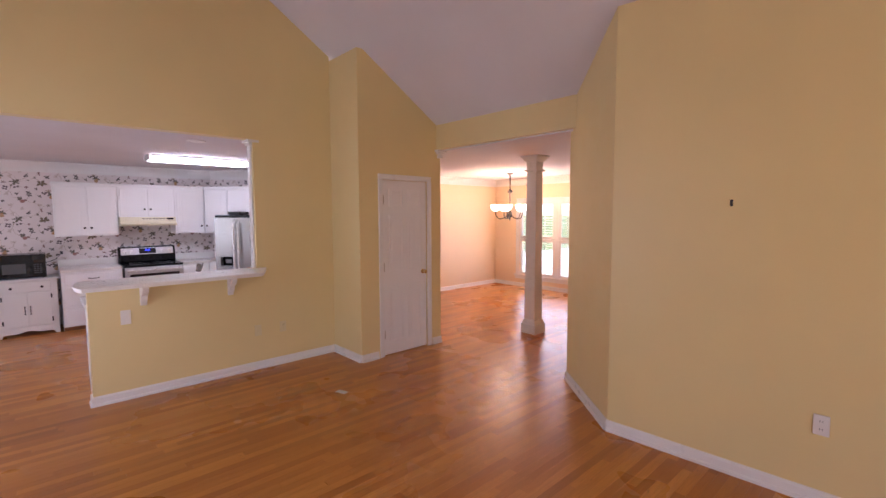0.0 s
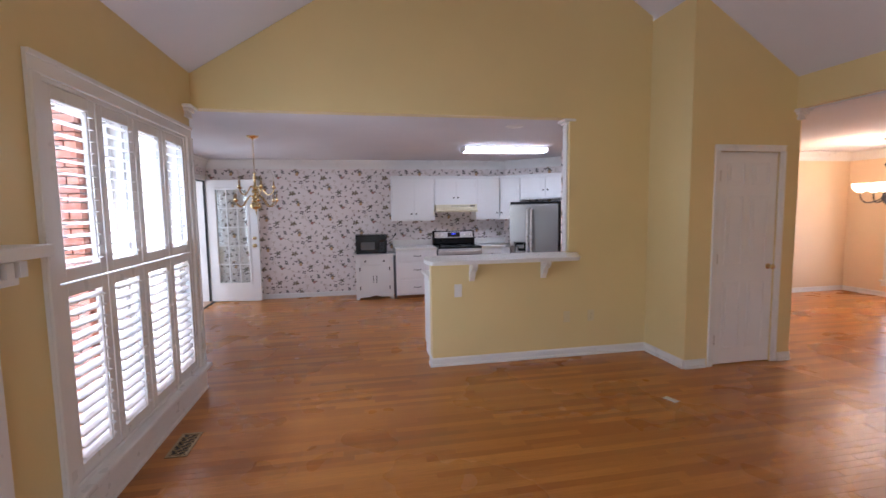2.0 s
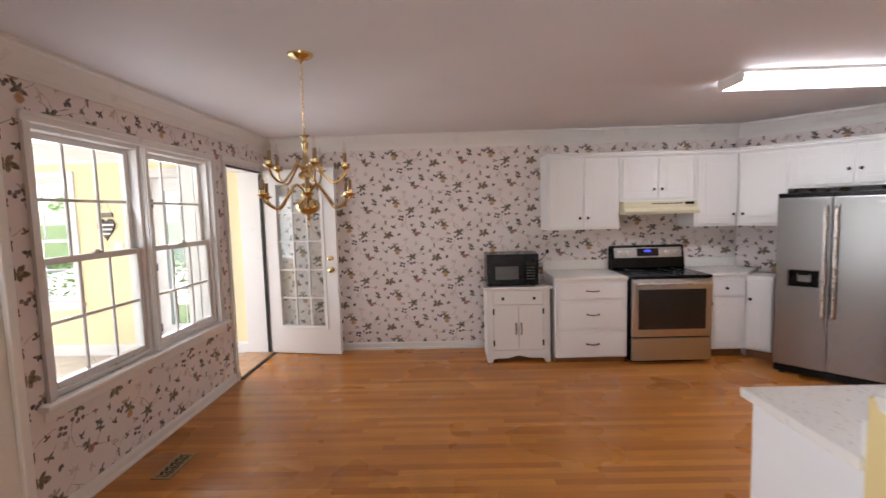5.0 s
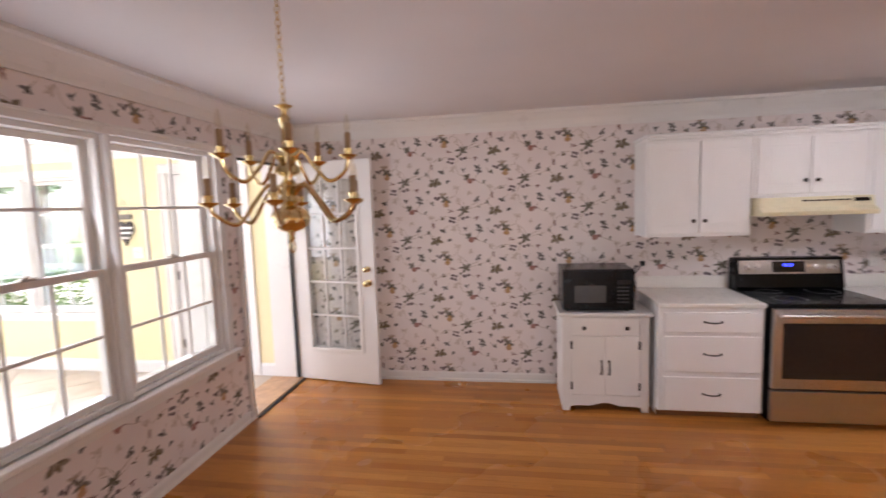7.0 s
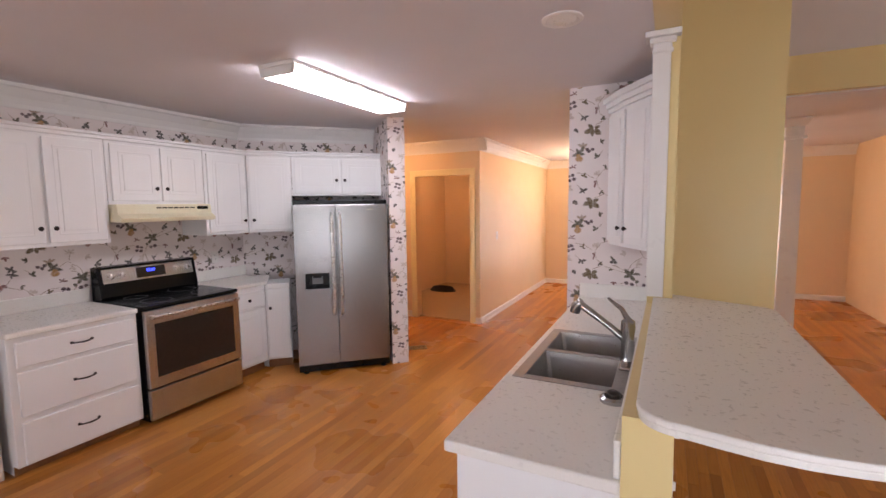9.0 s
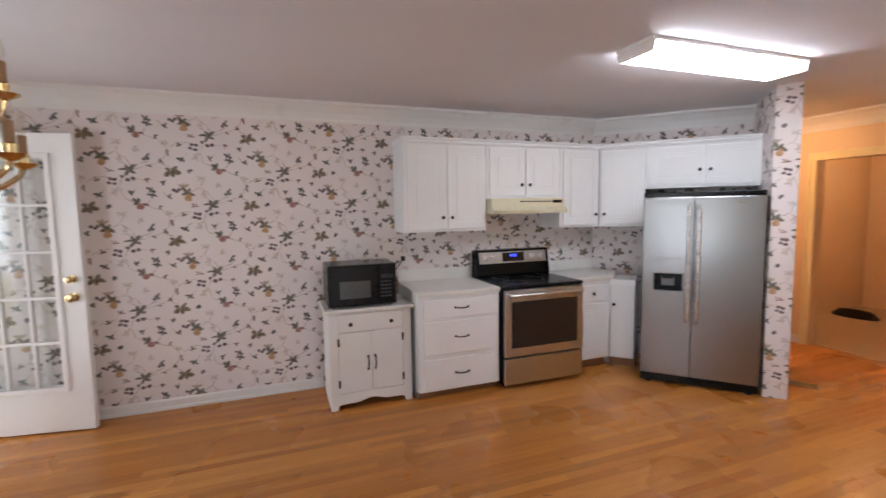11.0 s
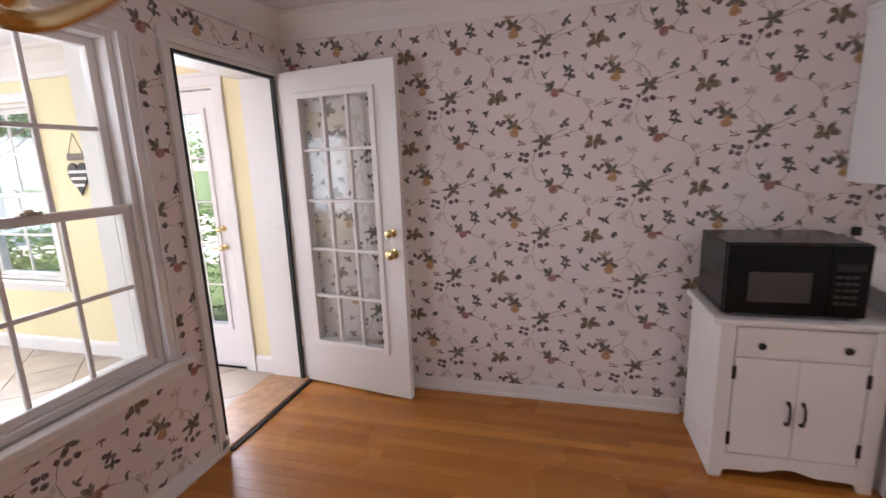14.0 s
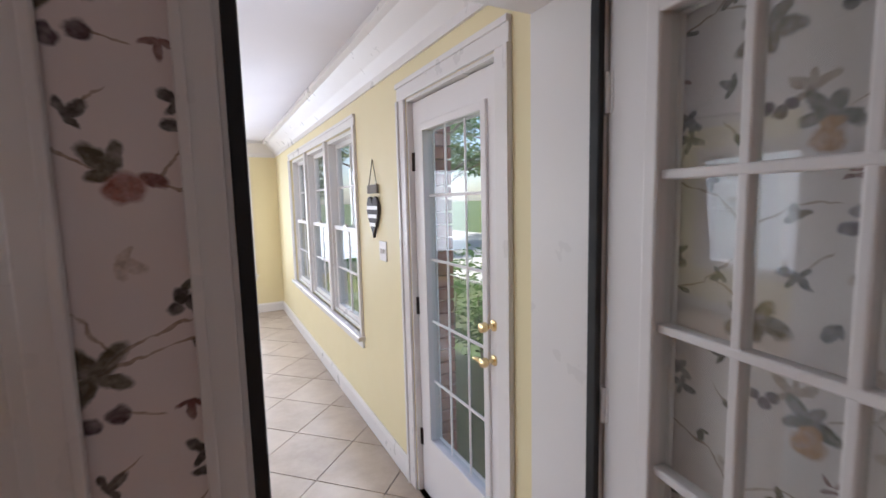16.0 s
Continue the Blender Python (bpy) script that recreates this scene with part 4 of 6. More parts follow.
# dining room window with shutters, seen far off
t = thing("dining_window_surround", pose(DWIN[0], 8.6, DWIN[2]), "white casing and sill of the dining room window", "window trim", "", "structure")
dw, dh = DWIN[1] - DWIN[0], DWIN[3] - DWIN[2]
casing(t, dw, dh, 0.08, 0.025)
g = Geo()
g.box(-0.12, dw + 0.12, -0.05, 0.02, -0.03, 0)
part("window_sill", g, TRIM, t, bev=0.006)
g = Geo()
g.box(-0.10, dw + 0.10, -0.02, 0, -0.10, -0.03)
part("apron", g, TRIM, t)
dp = (dw - 0.08) / 4
for i in range(4):
    xx = i * dp + (0.08 if i > 1 else 0)
    base = pose(DWIN[0] + xx, 8.604, DWIN[2])
    shutter(base @ pose(0, 0, 0.0), dp, dh * 0.5 - 0.005, 13, "white plantation shutter at the dining room window, louvres open", "dining room shutters", -8, 0.5)
    shutter(base @ pose(0, 0, dh * 0.5), dp, dh * 0.5, 13, "white plantation shutter at the dining room window, louvres open", "dining room shutters", -8, 0.5)
g = Geo()
g.box(2 * dp, 2 * dp + 0.08, 0, 0.12, 0, dh)
part("mullion", g, TRIM, t)
g = Geo()
g.box(0, dw, 0.07, 0.076, 0, dh)
pn = part("pane", g, GLASS, t, "clear window glass")
pn.visible_shadow = False
# unseen window behind the walk's start, added so light can enter there
t = thing("living_end_window", pose(4.0, 2.7, 0.5, 0, 0, -90), "unseen white framed window, added in the end wall to admit light", "window", "", "structure")
casing(t, 2.4, 1.7, 0.08, 0.02)
g = Geo()
g.box(0, 2.4, 0.07, 0.076, 0, 1.7)
pn = part("pane", g, GLASS, t)
pn.visible_shadow = False

# ---- kitchen cabinets ----
CT = 0.862     # worktop height
UB, UT = 1.312, 2.065


def raised_door(parent, x0, x1, z0, z1, y=0.0, mat=CABINET, name="door", knob=None, flat=False):
    """A cabinet door with a raised field, proud of the front by 18 mm; knob: (x, z)."""
    g = Geo()
    g.box(x0, x1, y - 0.018, y - 0.002, z0, z1)
    d = part(name, g, mat, parent, bev=0.004)
    if not flat:
        s = 0.052
        g = Geo()
        for a, b, c, e in ((x0 + s, x0 + s + 0.008, z0 + s, z1 - s), (x1 - s - 0.008, x1 - s, z0 + s, z1 - s), (x0 + s, x1 - s, z0 + s, z0 + s + 0.008), (x0 + s, x1 - s, z1 - s - 0.008, z1 - s)):
            g.box(a, b, y - 0.0205, y - 0.0175, c, e)
        g.box(x0 + s + 0.026, x1 - s - 0.026, y - 0.024, y - 0.0175, z0 + s + 0.026, z1 - s - 0.026)
        part("panel_moulding", g, mat, d, bev=0.002)
    if knob:
        round_knob(d, knob[0], y - 0.018, knob[1], DARKMETAL, 0.015, "knob", False)
    return d


def bar_pull(parent, x, z, y, w=0.095, upright=False):
    g = Geo()
    e = w / 2
    if upright:
        pts = [(x, y, z - e), (x, y - 0.022, z - e * 0.8), (x, y - 0.028, z), (x, y - 0.022, z + e * 0.8), (x, y, z + e)]
    else:
        pts = [(x - e, y, z), (x - e * 0.8, y - 0.022, z), (x, y - 0.026, z - 0.004), (x + e * 0.8, y - 0.022, z), (x + e, y, z)]
    g.tube(pts, [0.006, 0.0045, 0.006, 0.0045, 0.006], 8)
    for s in (-1, 1):
        g.lathe([(0.009, -0.003), (0.009, 0.003)], (x + (0 if upright else s * e), y - 0.002, z + (s * e if upright else 0)), 8, pose(0, 0, 0, 90, 0, 0))
    return part("handle", g, DARKMETAL, parent, "dark metal pull", smooth=True)


def carcass(t, w, d, h, z0=0.0, toe=0.0, mat=CABINET):
    g = Geo()
    g.box(0, w, 0, d, z0 + toe, z0 + h)
    if toe:
        g.box(0, w, 0.06, d, z0, z0 + toe)
    return part("body", g, mat, t, bev=0.002)


# low white hutch that carries the microwave
HX, HY = -7.745, 0.205
t = thing("hutch_cabinet", pose(HX, HY, 0, 0, 0, 90), "small chalky white cabinet with a scalloped base, beside the drawers", "cabinet")
W, D, H = 0.63, 0.43, 0.742
g = Geo()
g.box(0, W, 0.004, D, 0.12, H)
g.box(0, 0.02, 0.004, D, 0, 0.12)
g.box(W - 0.02, W, 0.004, D, 0, 0.12)
part("body", g, HUTCH, t, bev=0.003)
g = Geo()
pts = [(0, 0.125), (0, 0.0), (0.05, 0.0)]
for i in range(25):
    u = i / 24
    x = 0.06 + u * (W - 0.12)
    pts.append((x, 0.022 + 0.035 * min(1, 5 * u, 5 * (1 - u)) + 0.014 * math.cos(4 * math.pi * u)))
pts += [(W - 0.05, 0.0), (W, 0.0), (W, 0.125)]
g.prism(pts, -0.012, 0.006, "y")
part("scalloped_apron", g, HUTCH, t)
g = Geo()
g.box(-0.03, W + 0.03, -0.03, D + 0.005, H, H + 0.026)
part("cabinet_top", g, HUTCH, t, bev=0.008)
for x0, x1 in ((0.0, 0.065), (W - 0.065, W)):
    g = Geo()
    g.box(x0, x1, -0.012, 0.006, 0.12, H)
    part("stile", g, HUTCH, t, bev=0.003)
g = Geo()
g.box(0.068, W - 0.068, -0.010, 0.006, 0.595, H - 0.012)
d = part("drawer", g, HUTCH, t, bev=0.004)
for x in (0.16, W - 0.16):
    round_knob(d, x, -0.010, 0.655, DARKMETAL, 0.016, "knob", False)
for x0, x1, hx, hg in ((0.068, W / 2 - 0.001, W / 2 - 0.028, 0.068), (W / 2 + 0.001, W - 0.068, W / 2 + 0.028, W - 0.068)):
    g = Geo()
    g.box(x0, x1, -0.010, 0.006, 0.128, 0.588)
    d = part("door", g, HUTCH, t, bev=0.003)
    bar_pull(d, hx, 0.345, -0.010, 0.10, True)
    for z in (0.20, 0.52):
        g = Geo()
        g.box(hg - 0.008, hg + 0.008, -0.014, -0.009, z - 0.03, z + 0.03)
        part("hinge", g, DARKMETAL, d)

# microwave oven
t = thing("microwave_oven", pose(-7.765, 0.215, H + 0.026, 0, 0, 90), "black countertop microwave oven on the white hutch", "microwave")
W, D, HM = 0.52, 0.37, 0.325
g = Geo()
g.box(0, W, 0.012, D, 0.012, HM)
part("body", g, BLACK, t, bev=0.006)
g = Geo()
g.box(0.004, 0.375, -0.012, 0.012, 0.018, HM - 0.004)
d = part("door", g, BLACK, t, bev=0.006)
g = Geo()
g.box(0.085, 0.315, -0.0145, -0.0115, 0.075, 0.205)
part("window", g, plain("grey_mesh_glass", (0.06, 0.058, 0.055, 1), 0.2), d, "dark grey mesh window")
g = Geo()
g.box(0.378, W - 0.004, -0.012, 0.012, 0.018, HM - 0.004)
c = part("control_panel", g, BLACK, t, bev=0.004)
g = Geo()
g.box(0.395, 0.495, -0.014, -0.0115, 0.215, 0.245)
part("display", g, OVENGLASS, c)
bt = Geo()
bt.box(-0.011, 0.011, -0.0135, -0.0115, -0.006, 0.006)
me = bt.mesh("button", plain("charcoal_button", (0.035, 0.035, 0.036, 1), 0.45))
for r in range(5):
    for k in range(3):
        ob = new("button", me)
        ob.parent = c
        ob.location = (0.408 + k * 0.029, 0, 0.19 - r * 0.028)
g = Geo()
g.box(0.39, 0.485, -0.015, -0.0115, 0.024, 0.050)
part("door_button", g, BLACK, c)
for x in (0.04, W - 0.04):
    for y in (0.05, D - 0.05):
        g = Geo()
        g.lathe([(0.012, 0), (0.014, 0.012)], (x, y, 0), 10)
        part("foot", g, BLACKMATT, t)
t = thing("power_cord", pose(-8.25, 0.78, 0.95), "thin dark power cord hanging to a socket behind the microwave", "cord")
g = Geo()
g.tube([(0.02, -0.09, -0.03), (0.02, 0.0, 0.0), (0.018, 0.07, 0.03), (0.014, 0.12, 0.09), (0.014, 0.14, 0.12)], 0.004, 6)
part("cable", g, BLACKMATT, t, smooth=True)
g = Geo()
g.box(-0.012, 0.022, 0.125, 0.155, 0.10, 0.14)
part("plug", g, BLACKMATT, t, bev=0.003)

# drawer base
t = thing("drawer_cabinet", pose(-7.66, 0.875, 0, 0, 0, 90), "white kitchen base cabinet with three drawers", "cabinet", "kitchen base cabinets")
W, D = 0.695, 0.59
carcass(t, W, D, CT - 0.035, 0, 0.06)
for z0, z1 in ((0.648, 0.797), (0.357, 0.622), (0.068, 0.322)):
    g = Geo()
    g.box(0.035, W - 0.02, -0.018, -0.001, z0, z1)
    d = part("drawer", g, CABINET, t, bev=0.006)
    bar_pull(d, W / 2 + 0.01, (z0 + z1) / 2 + 0.005, -0.018, 0.11)
g = Geo()
g.box(0, W, 0.055, 0.0595, 0, 0.058)
part("toe_kick", g, WOODTRIM, t, "brown toe kick")


def worktop(name, label, pts, m, back=None, z=CT):
    t = thing(name, m, label, "worktop", "kitchen worktops")
    g = Geo()
    g.prism(pts, z - 0.035, z, "z")
    part("slab", g, LAMINATE, t, bev=0.008)
    for x0, x1, y0, y1 in back or ():
        g = Geo()
        g.box(x0, x1, y0, y1, z, z + 0.10)
        part("upstand", g, LAMINATE, t, bev=0.005)
    return t


worktop("kitchen_worktop", "white laminate worktop with an upstand, over drawers", [(-0.005, -0.025), (0.70, -0.025), (0.70, 0.595), (-0.005, 0.595)], pose(-7.66, 0.875, 0, 0, 0, 90), [(-0.005, 0.70, 0.577, 0.595)])

# electric range
RY, RW = 1.588, 0.772
t = thing("electric_range", pose(-7.615, RY, 0, 0, 0, 90), "stainless steel electric range with a black glass cooktop", "stove")
g = Geo()
g.box(0.004, RW - 0.004, 0.02, 0.62, 0.05, CT - 0.02)
g.box(0.03, RW - 0.03, 0.06, 0.6, 0.0, 0.05)
part("body", g, BLACK, t, bev=0.003)
g = Geo()
g.box(0.0, RW, -0.012, 0.60, CT - 0.022, CT + 0.004)
c = part("cooktop", g, BLACK, t, "black glass ceramic cooktop", bev=0.006)
for x, y, r in ((0.2, 0.16, 0.105), (0.57, 0.16, 0.085), (0.2, 0.43, 0.08), (0.57, 0.43, 0.105)):
    g = Geo()
    g.lathe([(r, 0), (r, 0.0012), (r - 0.004, 0.0014), (r - 0.005, 0.0002)], (x, y, CT + 0.0035), 32)
    part("burner_ring", g, plain("grey_print", (0.10, 0.10, 0.10, 1), 0.3), c)
g = Geo()
g.box(0.006, RW - 0.006, -0.022, 0.018, 0.27, CT - 0.03)
d = part("oven_door", g, OVENSTEEL, t, bev=0.006)
g = Geo()
g.box(0.065, RW - 0.065, -0.0255, -0.0215, 0.345, 0.735)
part("oven_window", g, OVENGLASS, d, "dark oven window", bev=0.001)
g = Geo()
g.tube([(0.03, -0.058, 0.79), (RW - 0.03, -0.058, 0.79)], 0.013, 12)
for x in (0.045, RW - 0.045):
    g.box(x - 0.012, x + 0.012, -0.058, -0.02, 0.778, 0.802)
part("handle", g, STEELH, d, "steel bar handle", smooth=True)
g = Geo()
g.box(0.006, RW - 0.006, -0.020, 0.018, 0.035, 0.255)
part("storage_drawer", g, OVENSTEEL, t, bev=0.006)
g = Geo()
g.prism([(0.525, CT - 0.01), (0.50, CT + 0.02), (0.545, CT + 0.25), (0.60, CT + 0.255), (0.63, CT + 0.245), (0.63, CT - 0.01)][::-1], 0.0, RW, "x")
bg = part("backguard", g, BLACK, t, bev=0.004)
tilt = math.degrees(math.atan2(0.045, 0.23))
face = pose(0, 0.528, CT + 0.16, -tilt, 0, 0)
g = Geo()
g.box(0.03, RW - 0.03, -0.004, 0.003, -0.035, 0.072, 0, face)
fp = part("control_fascia", g, OVENSTEEL, bg, "brushed steel control fascia")
g = Geo()
g.box(0.27, 0.50, -0.007, -0.003, -0.022, 0.062, 0, face)
dp_ = part("display", g, OVENGLASS, bg, "black display with blue digits")
for k, x in enumerate((0.352, 0.368, 0.388, 0.404)):
    g = Geo()
    for bx0, bx1, bz0, bz1 in ((0, 0.010, 0.0, 0.003), (0, 0.010, 0.020, 0.023), (0, 0.003, 0, 0.023), (0.007, 0.010, 0, 0.023)):
        g.box(x + bx0, x + bx1, -0.009, -0.006, 0.022 + bz0, 0.022 + bz1, 0, face)
    part("digit", g, BLUELED, bg)
for x in (0.085, 0.165, RW - 0.185, RW - 0.085):
    g = Geo()
    g.lathe([(0.026, 0), (0.026, 0.004), (0.021, 0.006), (0.020, 0.024), (0.016, 0.027), (0.001, 0.027)], (0, 0, 0), 20, face @ pose(x, -0.003, 0.018, 90, 0, 0))
    part("knob", g, STEELH, bg, smooth=True)

# range hood and wall cabinets
t = thing("range_hood", pose(-7.80, 1.60, 1.455, 0, 0, 90), "cream enamelled range hood under the wall cabinets", "range hood")
g = Geo()
g.prism([(-0.01, 0.03), (0.0, 0.0), (0.46, 0.0), (0.46, 0.13), (0.05, 0.13), (0.04, 0.06)], 0, 0.735, "x")
part("body", g, BISQUE, t, bev=0.004)
for k in range(7):
    g = Geo()
    g.box(0.28 + k * 0.045, 0.312 + k * 0.045, 0.038, 0.05, 0.098, 0.108)
    part("vent_slot", g, DARKMETAL, t)
g = Geo()
g.box(0.61, 0.70, -0.006 + 0.045, 0.055, 0.09, 0.115)
part("switch_plate", g, BLACK, t)


def wall_cabinet(name, m, w, z0, z1, d, doors, label, crown_top=True, knob_low=True, knob_side=None):
    t = thing(name, m, label, "cabinet", "kitchen wall cabinets")
    g = Geo()
    g.box(0, w, 0, d, z0, z1)
    part("body", g, CABINET, t, bev=0.002)
    n = doors
    dw_ = (w - 0.05 - 0.02 * (n - 1)) / n
    for i in range(n):
        x0 = 0.025 + i * (dw_ + 0.02)
        if knob_side:
            kx = x0 + 0.03 if knob_side == "left" else x0 + dw_ - 0.03
        else:
            kx = x0 + dw_ - 0.03 if i == 0 else x0 + 0.03
        kz = z0 + 0.12 if knob_low else (z0 + z1) / 2 - 0.05
        raised_door(t, x0, x0 + dw_, z0 + 0.025, z1 - 0.045, 0.0, CABINET, "door", (kx, kz))
    if crown_top:
        g = Geo()
        g.box(-0.006, w + 0.006, -0.02, d, z1 - 0.025, z1)
        g.box(-0.012, w + 0.012, -0.032, d, z1, z1 + 0.022)
        part("cornice", g, CABINET, t, bev=0.005)
    return t


UF = -7.93
wall_cabinet("wall_cabinet", pose(UF, 0.855, 0, 0, 0, 90), 0.735, UB, UT, 0.335, 2, "white two-door wall cabinet with raised panels")
wall_cabinet("hood_cabinet", pose(UF, 1.594, 0, 0, 0, 90), 0.745, 1.585, UT, 0.335, 2, "short white two-door cabinet over the range hood")
wall_cabinet("wall_cabinet", pose(UF, 2.343, 0, 0, 0, 90), 0.435, UB, UT, 0.335, 1, "white wall cabinet beside the corner", True, True, "right")
UD = pose(UF, 2.787, 0, 0, 0, 45)
t = thing("corner_wall_cabinet", UD, "white angled corner wall cabinet with one raised door", "cabinet", "kitchen wall cabinets")
g = Geo()
g.prism([(0.0, 0.0), (0.40, 0.0), (0.40, 0.36), (0.10, 0.36), (-0.22, 0.235)], UB, UT, "z")
part("body", g, CABINET, t, bev=0.002)
raised_door(t, 0.02, 0.39, UB + 0.025, UT - 0.045, 0, CABINET, "door", (0.05, UB + 0.12))
g = Geo()
g.box(0.0, 0.40, -0.032, 0.3, UT, UT + 0.022)
g.box(0.0, 0.40, -0.02, 0.3, UT - 0.025, UT)
part("cornice", g, CABINET, t, bev=0.005)
wall_cabinet("refrigerator_cabinet", UD @ pose(0.404, 0, 0), 0.93, 1.66, UT, 0.36, 2, "short white two-door cabinet over the refrigerator", True, False)

# corner base and its worktop
t = thing("corner_base_cabinet", pose(-7.745, 2.366, 0, 0, 0, 90), "white base cabinet with a small drawer beside the range", "cabinet", "kitchen base cabinets")
carcass(t, 0.40, 0.50, CT - 0.035, 0, 0.09)
g = Geo()
g.box(0.02, 0.385, -0.018, -0.001, 0.635, 0.785)
d = part("drawer", g, CABINET, t, bev=0.006)
round_knob(d, 0.2, -0.018, 0.71, DARKMETAL, 0.015, "knob", False)
raised_door(t, 0.02, 0.385, 0.11, 0.615, 0, CABINET, "door", (0.05, 0.56))
g = Geo()
g.box(0, 0.40, 0.055, 0.062, 0, 0.09)
part("toe_kick", g, WOODTRIM, t, "brown toe kick")
t = thing("angled_base_cabinet", pose(-7.745, 2.772, 0, 0, 0, 45), "narrow white angled base cabinet next to the refrigerator", "cabinet", "kitchen base cabinets")
g = Geo()
g.prism([(0.0, 0.0), (0.22, 0.0), (0.22, 0.32), (0.05, 0.32), (-0.10, 0.12)], 0.09, CT - 0.035, "z")
g.prism([(0.0, 0.06), (0.22, 0.06), (0.22, 0.32), (0.05, 0.32), (-0.06, 0.12)], 0.0, 0.09, "z")
part("body", g, CABINET, t, bev=0.002)
raised_door(t, 0.012, 0.21, 0.11, 0.785, 0, CABINET, "door", (0.04, 0.60))
g = Geo()
g.box(0.0, 0.22, 0.055, 0.062, 0, 0.09)
part("toe_kick", g, WOODTRIM, t, "brown toe kick")
worktop("kitchen_worktop", "white laminate corner worktop between range and refrigerator", [(0.0, -0.025), (0.415, -0.025), (0.575, 0.135), (0.30, 0.41), (0.62, 0.52), (0.0, 0.52)][:3] + [(0.71, 0.27), (0.58, 0.40), (0.62, 0.52), (0.0, 0.52)], pose(-7.745, 2.362, 0, 0, 0, 90), [(0.0, 0.62, 0.503, 0.52)])

# refrigerator in the angled corner
FR = pose(-7.359, 2.78, 0, 0, 0, 43)
t = thing("refrigerator", FR, "stainless side-by-side refrigerator with a dark water dispenser", "refrigerator")
FW, FH = 0.845, 1.60
g = Geo()
g.box(0.004, FW - 0.004, 0.06, 0.72, 0.03, FH)
part("body", g, BLACKMATT, t, "black cabinet sides", bev=0.004)
split = 0.37
for n, (x0, x1) in enumerate(((0.0, split - 0.003), (split + 0.003, FW))):
    g = Geo()
    z0, z1 = 0.085, FH - 0.03
    if n == 0:
        a, b, c, d_ = 0.085, 0.30, 0.80, 1.06
        g.holed(x0, x1, z0, z1, a, b, c, d_, -0.02, 0.055)
    else:
        g.box(x0, x1, -0.02, 0.055, z0, z1)
    door = part("door", g, STEEL, t, bev=0.006)
    if n == 0:
        g = Geo()
        g.box(a, b, 0.045, 0.054, c, d_)
        g.box(a, b, -0.005, 0.045, c, c + 0.012)
        w_ = part("dispenser_niche", g, BLACK, door, "black water dispenser niche")
        g = Geo()
        g.box(a - 0.004, b + 0.004, -0.026, 0.0, d_ - 0.115, d_ + 0.004)
        part("dispenser_panel", g, STEEL, door, bev=0.004)
        g = Geo()
        g.box(a + 0.07, b - 0.07, 0.0, 0.04, d_ - 0.16, d_ - 0.115)
        part("spout", g, BLACK, door)
        g = Geo()
        g.box(a + 0.06, b - 0.06, 0.02, 0.03, c + 0.04, c + 0.11)
        part("paddle", g, plain("grey_paddle", (0.2, 0.2, 0.2, 1), 0.4), door)
    hx = split - 0.035 if n == 0 else split + 0.035
    g = Geo()
    g.tube([(hx, -0.02, 0.55), (hx, -0.062, 0.575), (hx, -0.068, 1.05), (hx, -0.062, 1.475), (hx, -0.02, 1.50)], [0.012, 0.015, 0.016, 0.015, 0.012], 12)
    part("handle", g, STEELH, door, "long bowed steel handle", smooth=True)
g = Geo()
g.box(0.0, FW, -0.005, 0.06, 0.02, 0.078)
part("base_grille", g, BLACK, t, bev=0.004)
g = Geo()
g.box(0.0, FW, 0.0, 0.10, FH - 0.03, FH + 0.01)
part("hinge_cover", g, BLACK, t, bev=0.004)
for x in (0.06, FW - 0.06):
    g = Geo()
    g.lathe([(0.025, 0), (0.025, 0.03)], (x, 0.03, 0), 10)
    part("foot", g, BLACKMATT, t)
g = Geo()
g.box(FW - 0.19, FW - 0.13, -0.0225, -0.0195, FH - 0.085, FH - 0.073)
part("badge", g, CHROME, t)

# ---- sink peninsula ----
t = thing("sink_cabinet", pose(-4.895, 3.195, 0, 0, 0, -90), "white base cabinets under the sink worktop", "cabinet", "kitchen base cabinets")
L = 3.195 - 0.945
DEEP = (OK_ + 4.895)
g = Geo()
g.box(0, L - 0.02, 0, 0.02, 0.09, CT - 0.036)
part("face_frame", g, CABINET, t, bev=0.002)
for nm, box in (("side_panel", (0, 0.02, 0.02, DEEP, 0.0, CT - 0.036)), ("bottom_panel", (0.02, L - 0.02, 0.02, DEEP, 0.09, 0.11)), ("toe_kick", (0.02, L - 0.02, 0.06, 0.08, 0.0, 0.09))):
    g = Geo()
    g.box(*box)
    part(nm, g, CABINET, t, bev=0.002)
g = Geo()
g.prism([(0.06, 0.0), (DEEP, 0.0), (DEEP, CT - 0.036), (0.0, CT - 0.036), (0.0, 0.09), (0.06, 0.09)], L - 0.02, L, "x")
part("side_panel", g, CABINET, t, bev=0.002)
for k, (x0, x1) in enumerate(((0.04, 0.50), (0.52, 0.98), (1.02, 1.42), (1.44, 1.84), (1.88, 2.21))):
    raised_door(t, x0, x1, 0.11, 0.785, 0, CABINET, "door", (x1 - 0.03 if k in (0, 2) else x0 + 0.03, 0.72))
SX0, SX1, SY0, SY1 = 1.47, 2.22, -4.895, -4.462   # sink along y, across x
t = thing("sink_worktop", pose(0, 0, 0), "white laminate worktop round the sink, with an upstand", "worktop", "kitchen worktops")
g = Geo()
g.holed(-4.925, OK_, 0.915, 3.2, SY0 + 0.02, SY1 - 0.02, SX0 + 0.02, SX1 - 0.02, CT - 0.035, CT, True)
part("slab", g, LAMINATE, t, bev=0.006)
g = Geo()
g.box(-4.925, OK_, 3.18, 3.199, CT, CT + 0.10)
part("upstand", g, LAMINATE, t, bev=0.004)
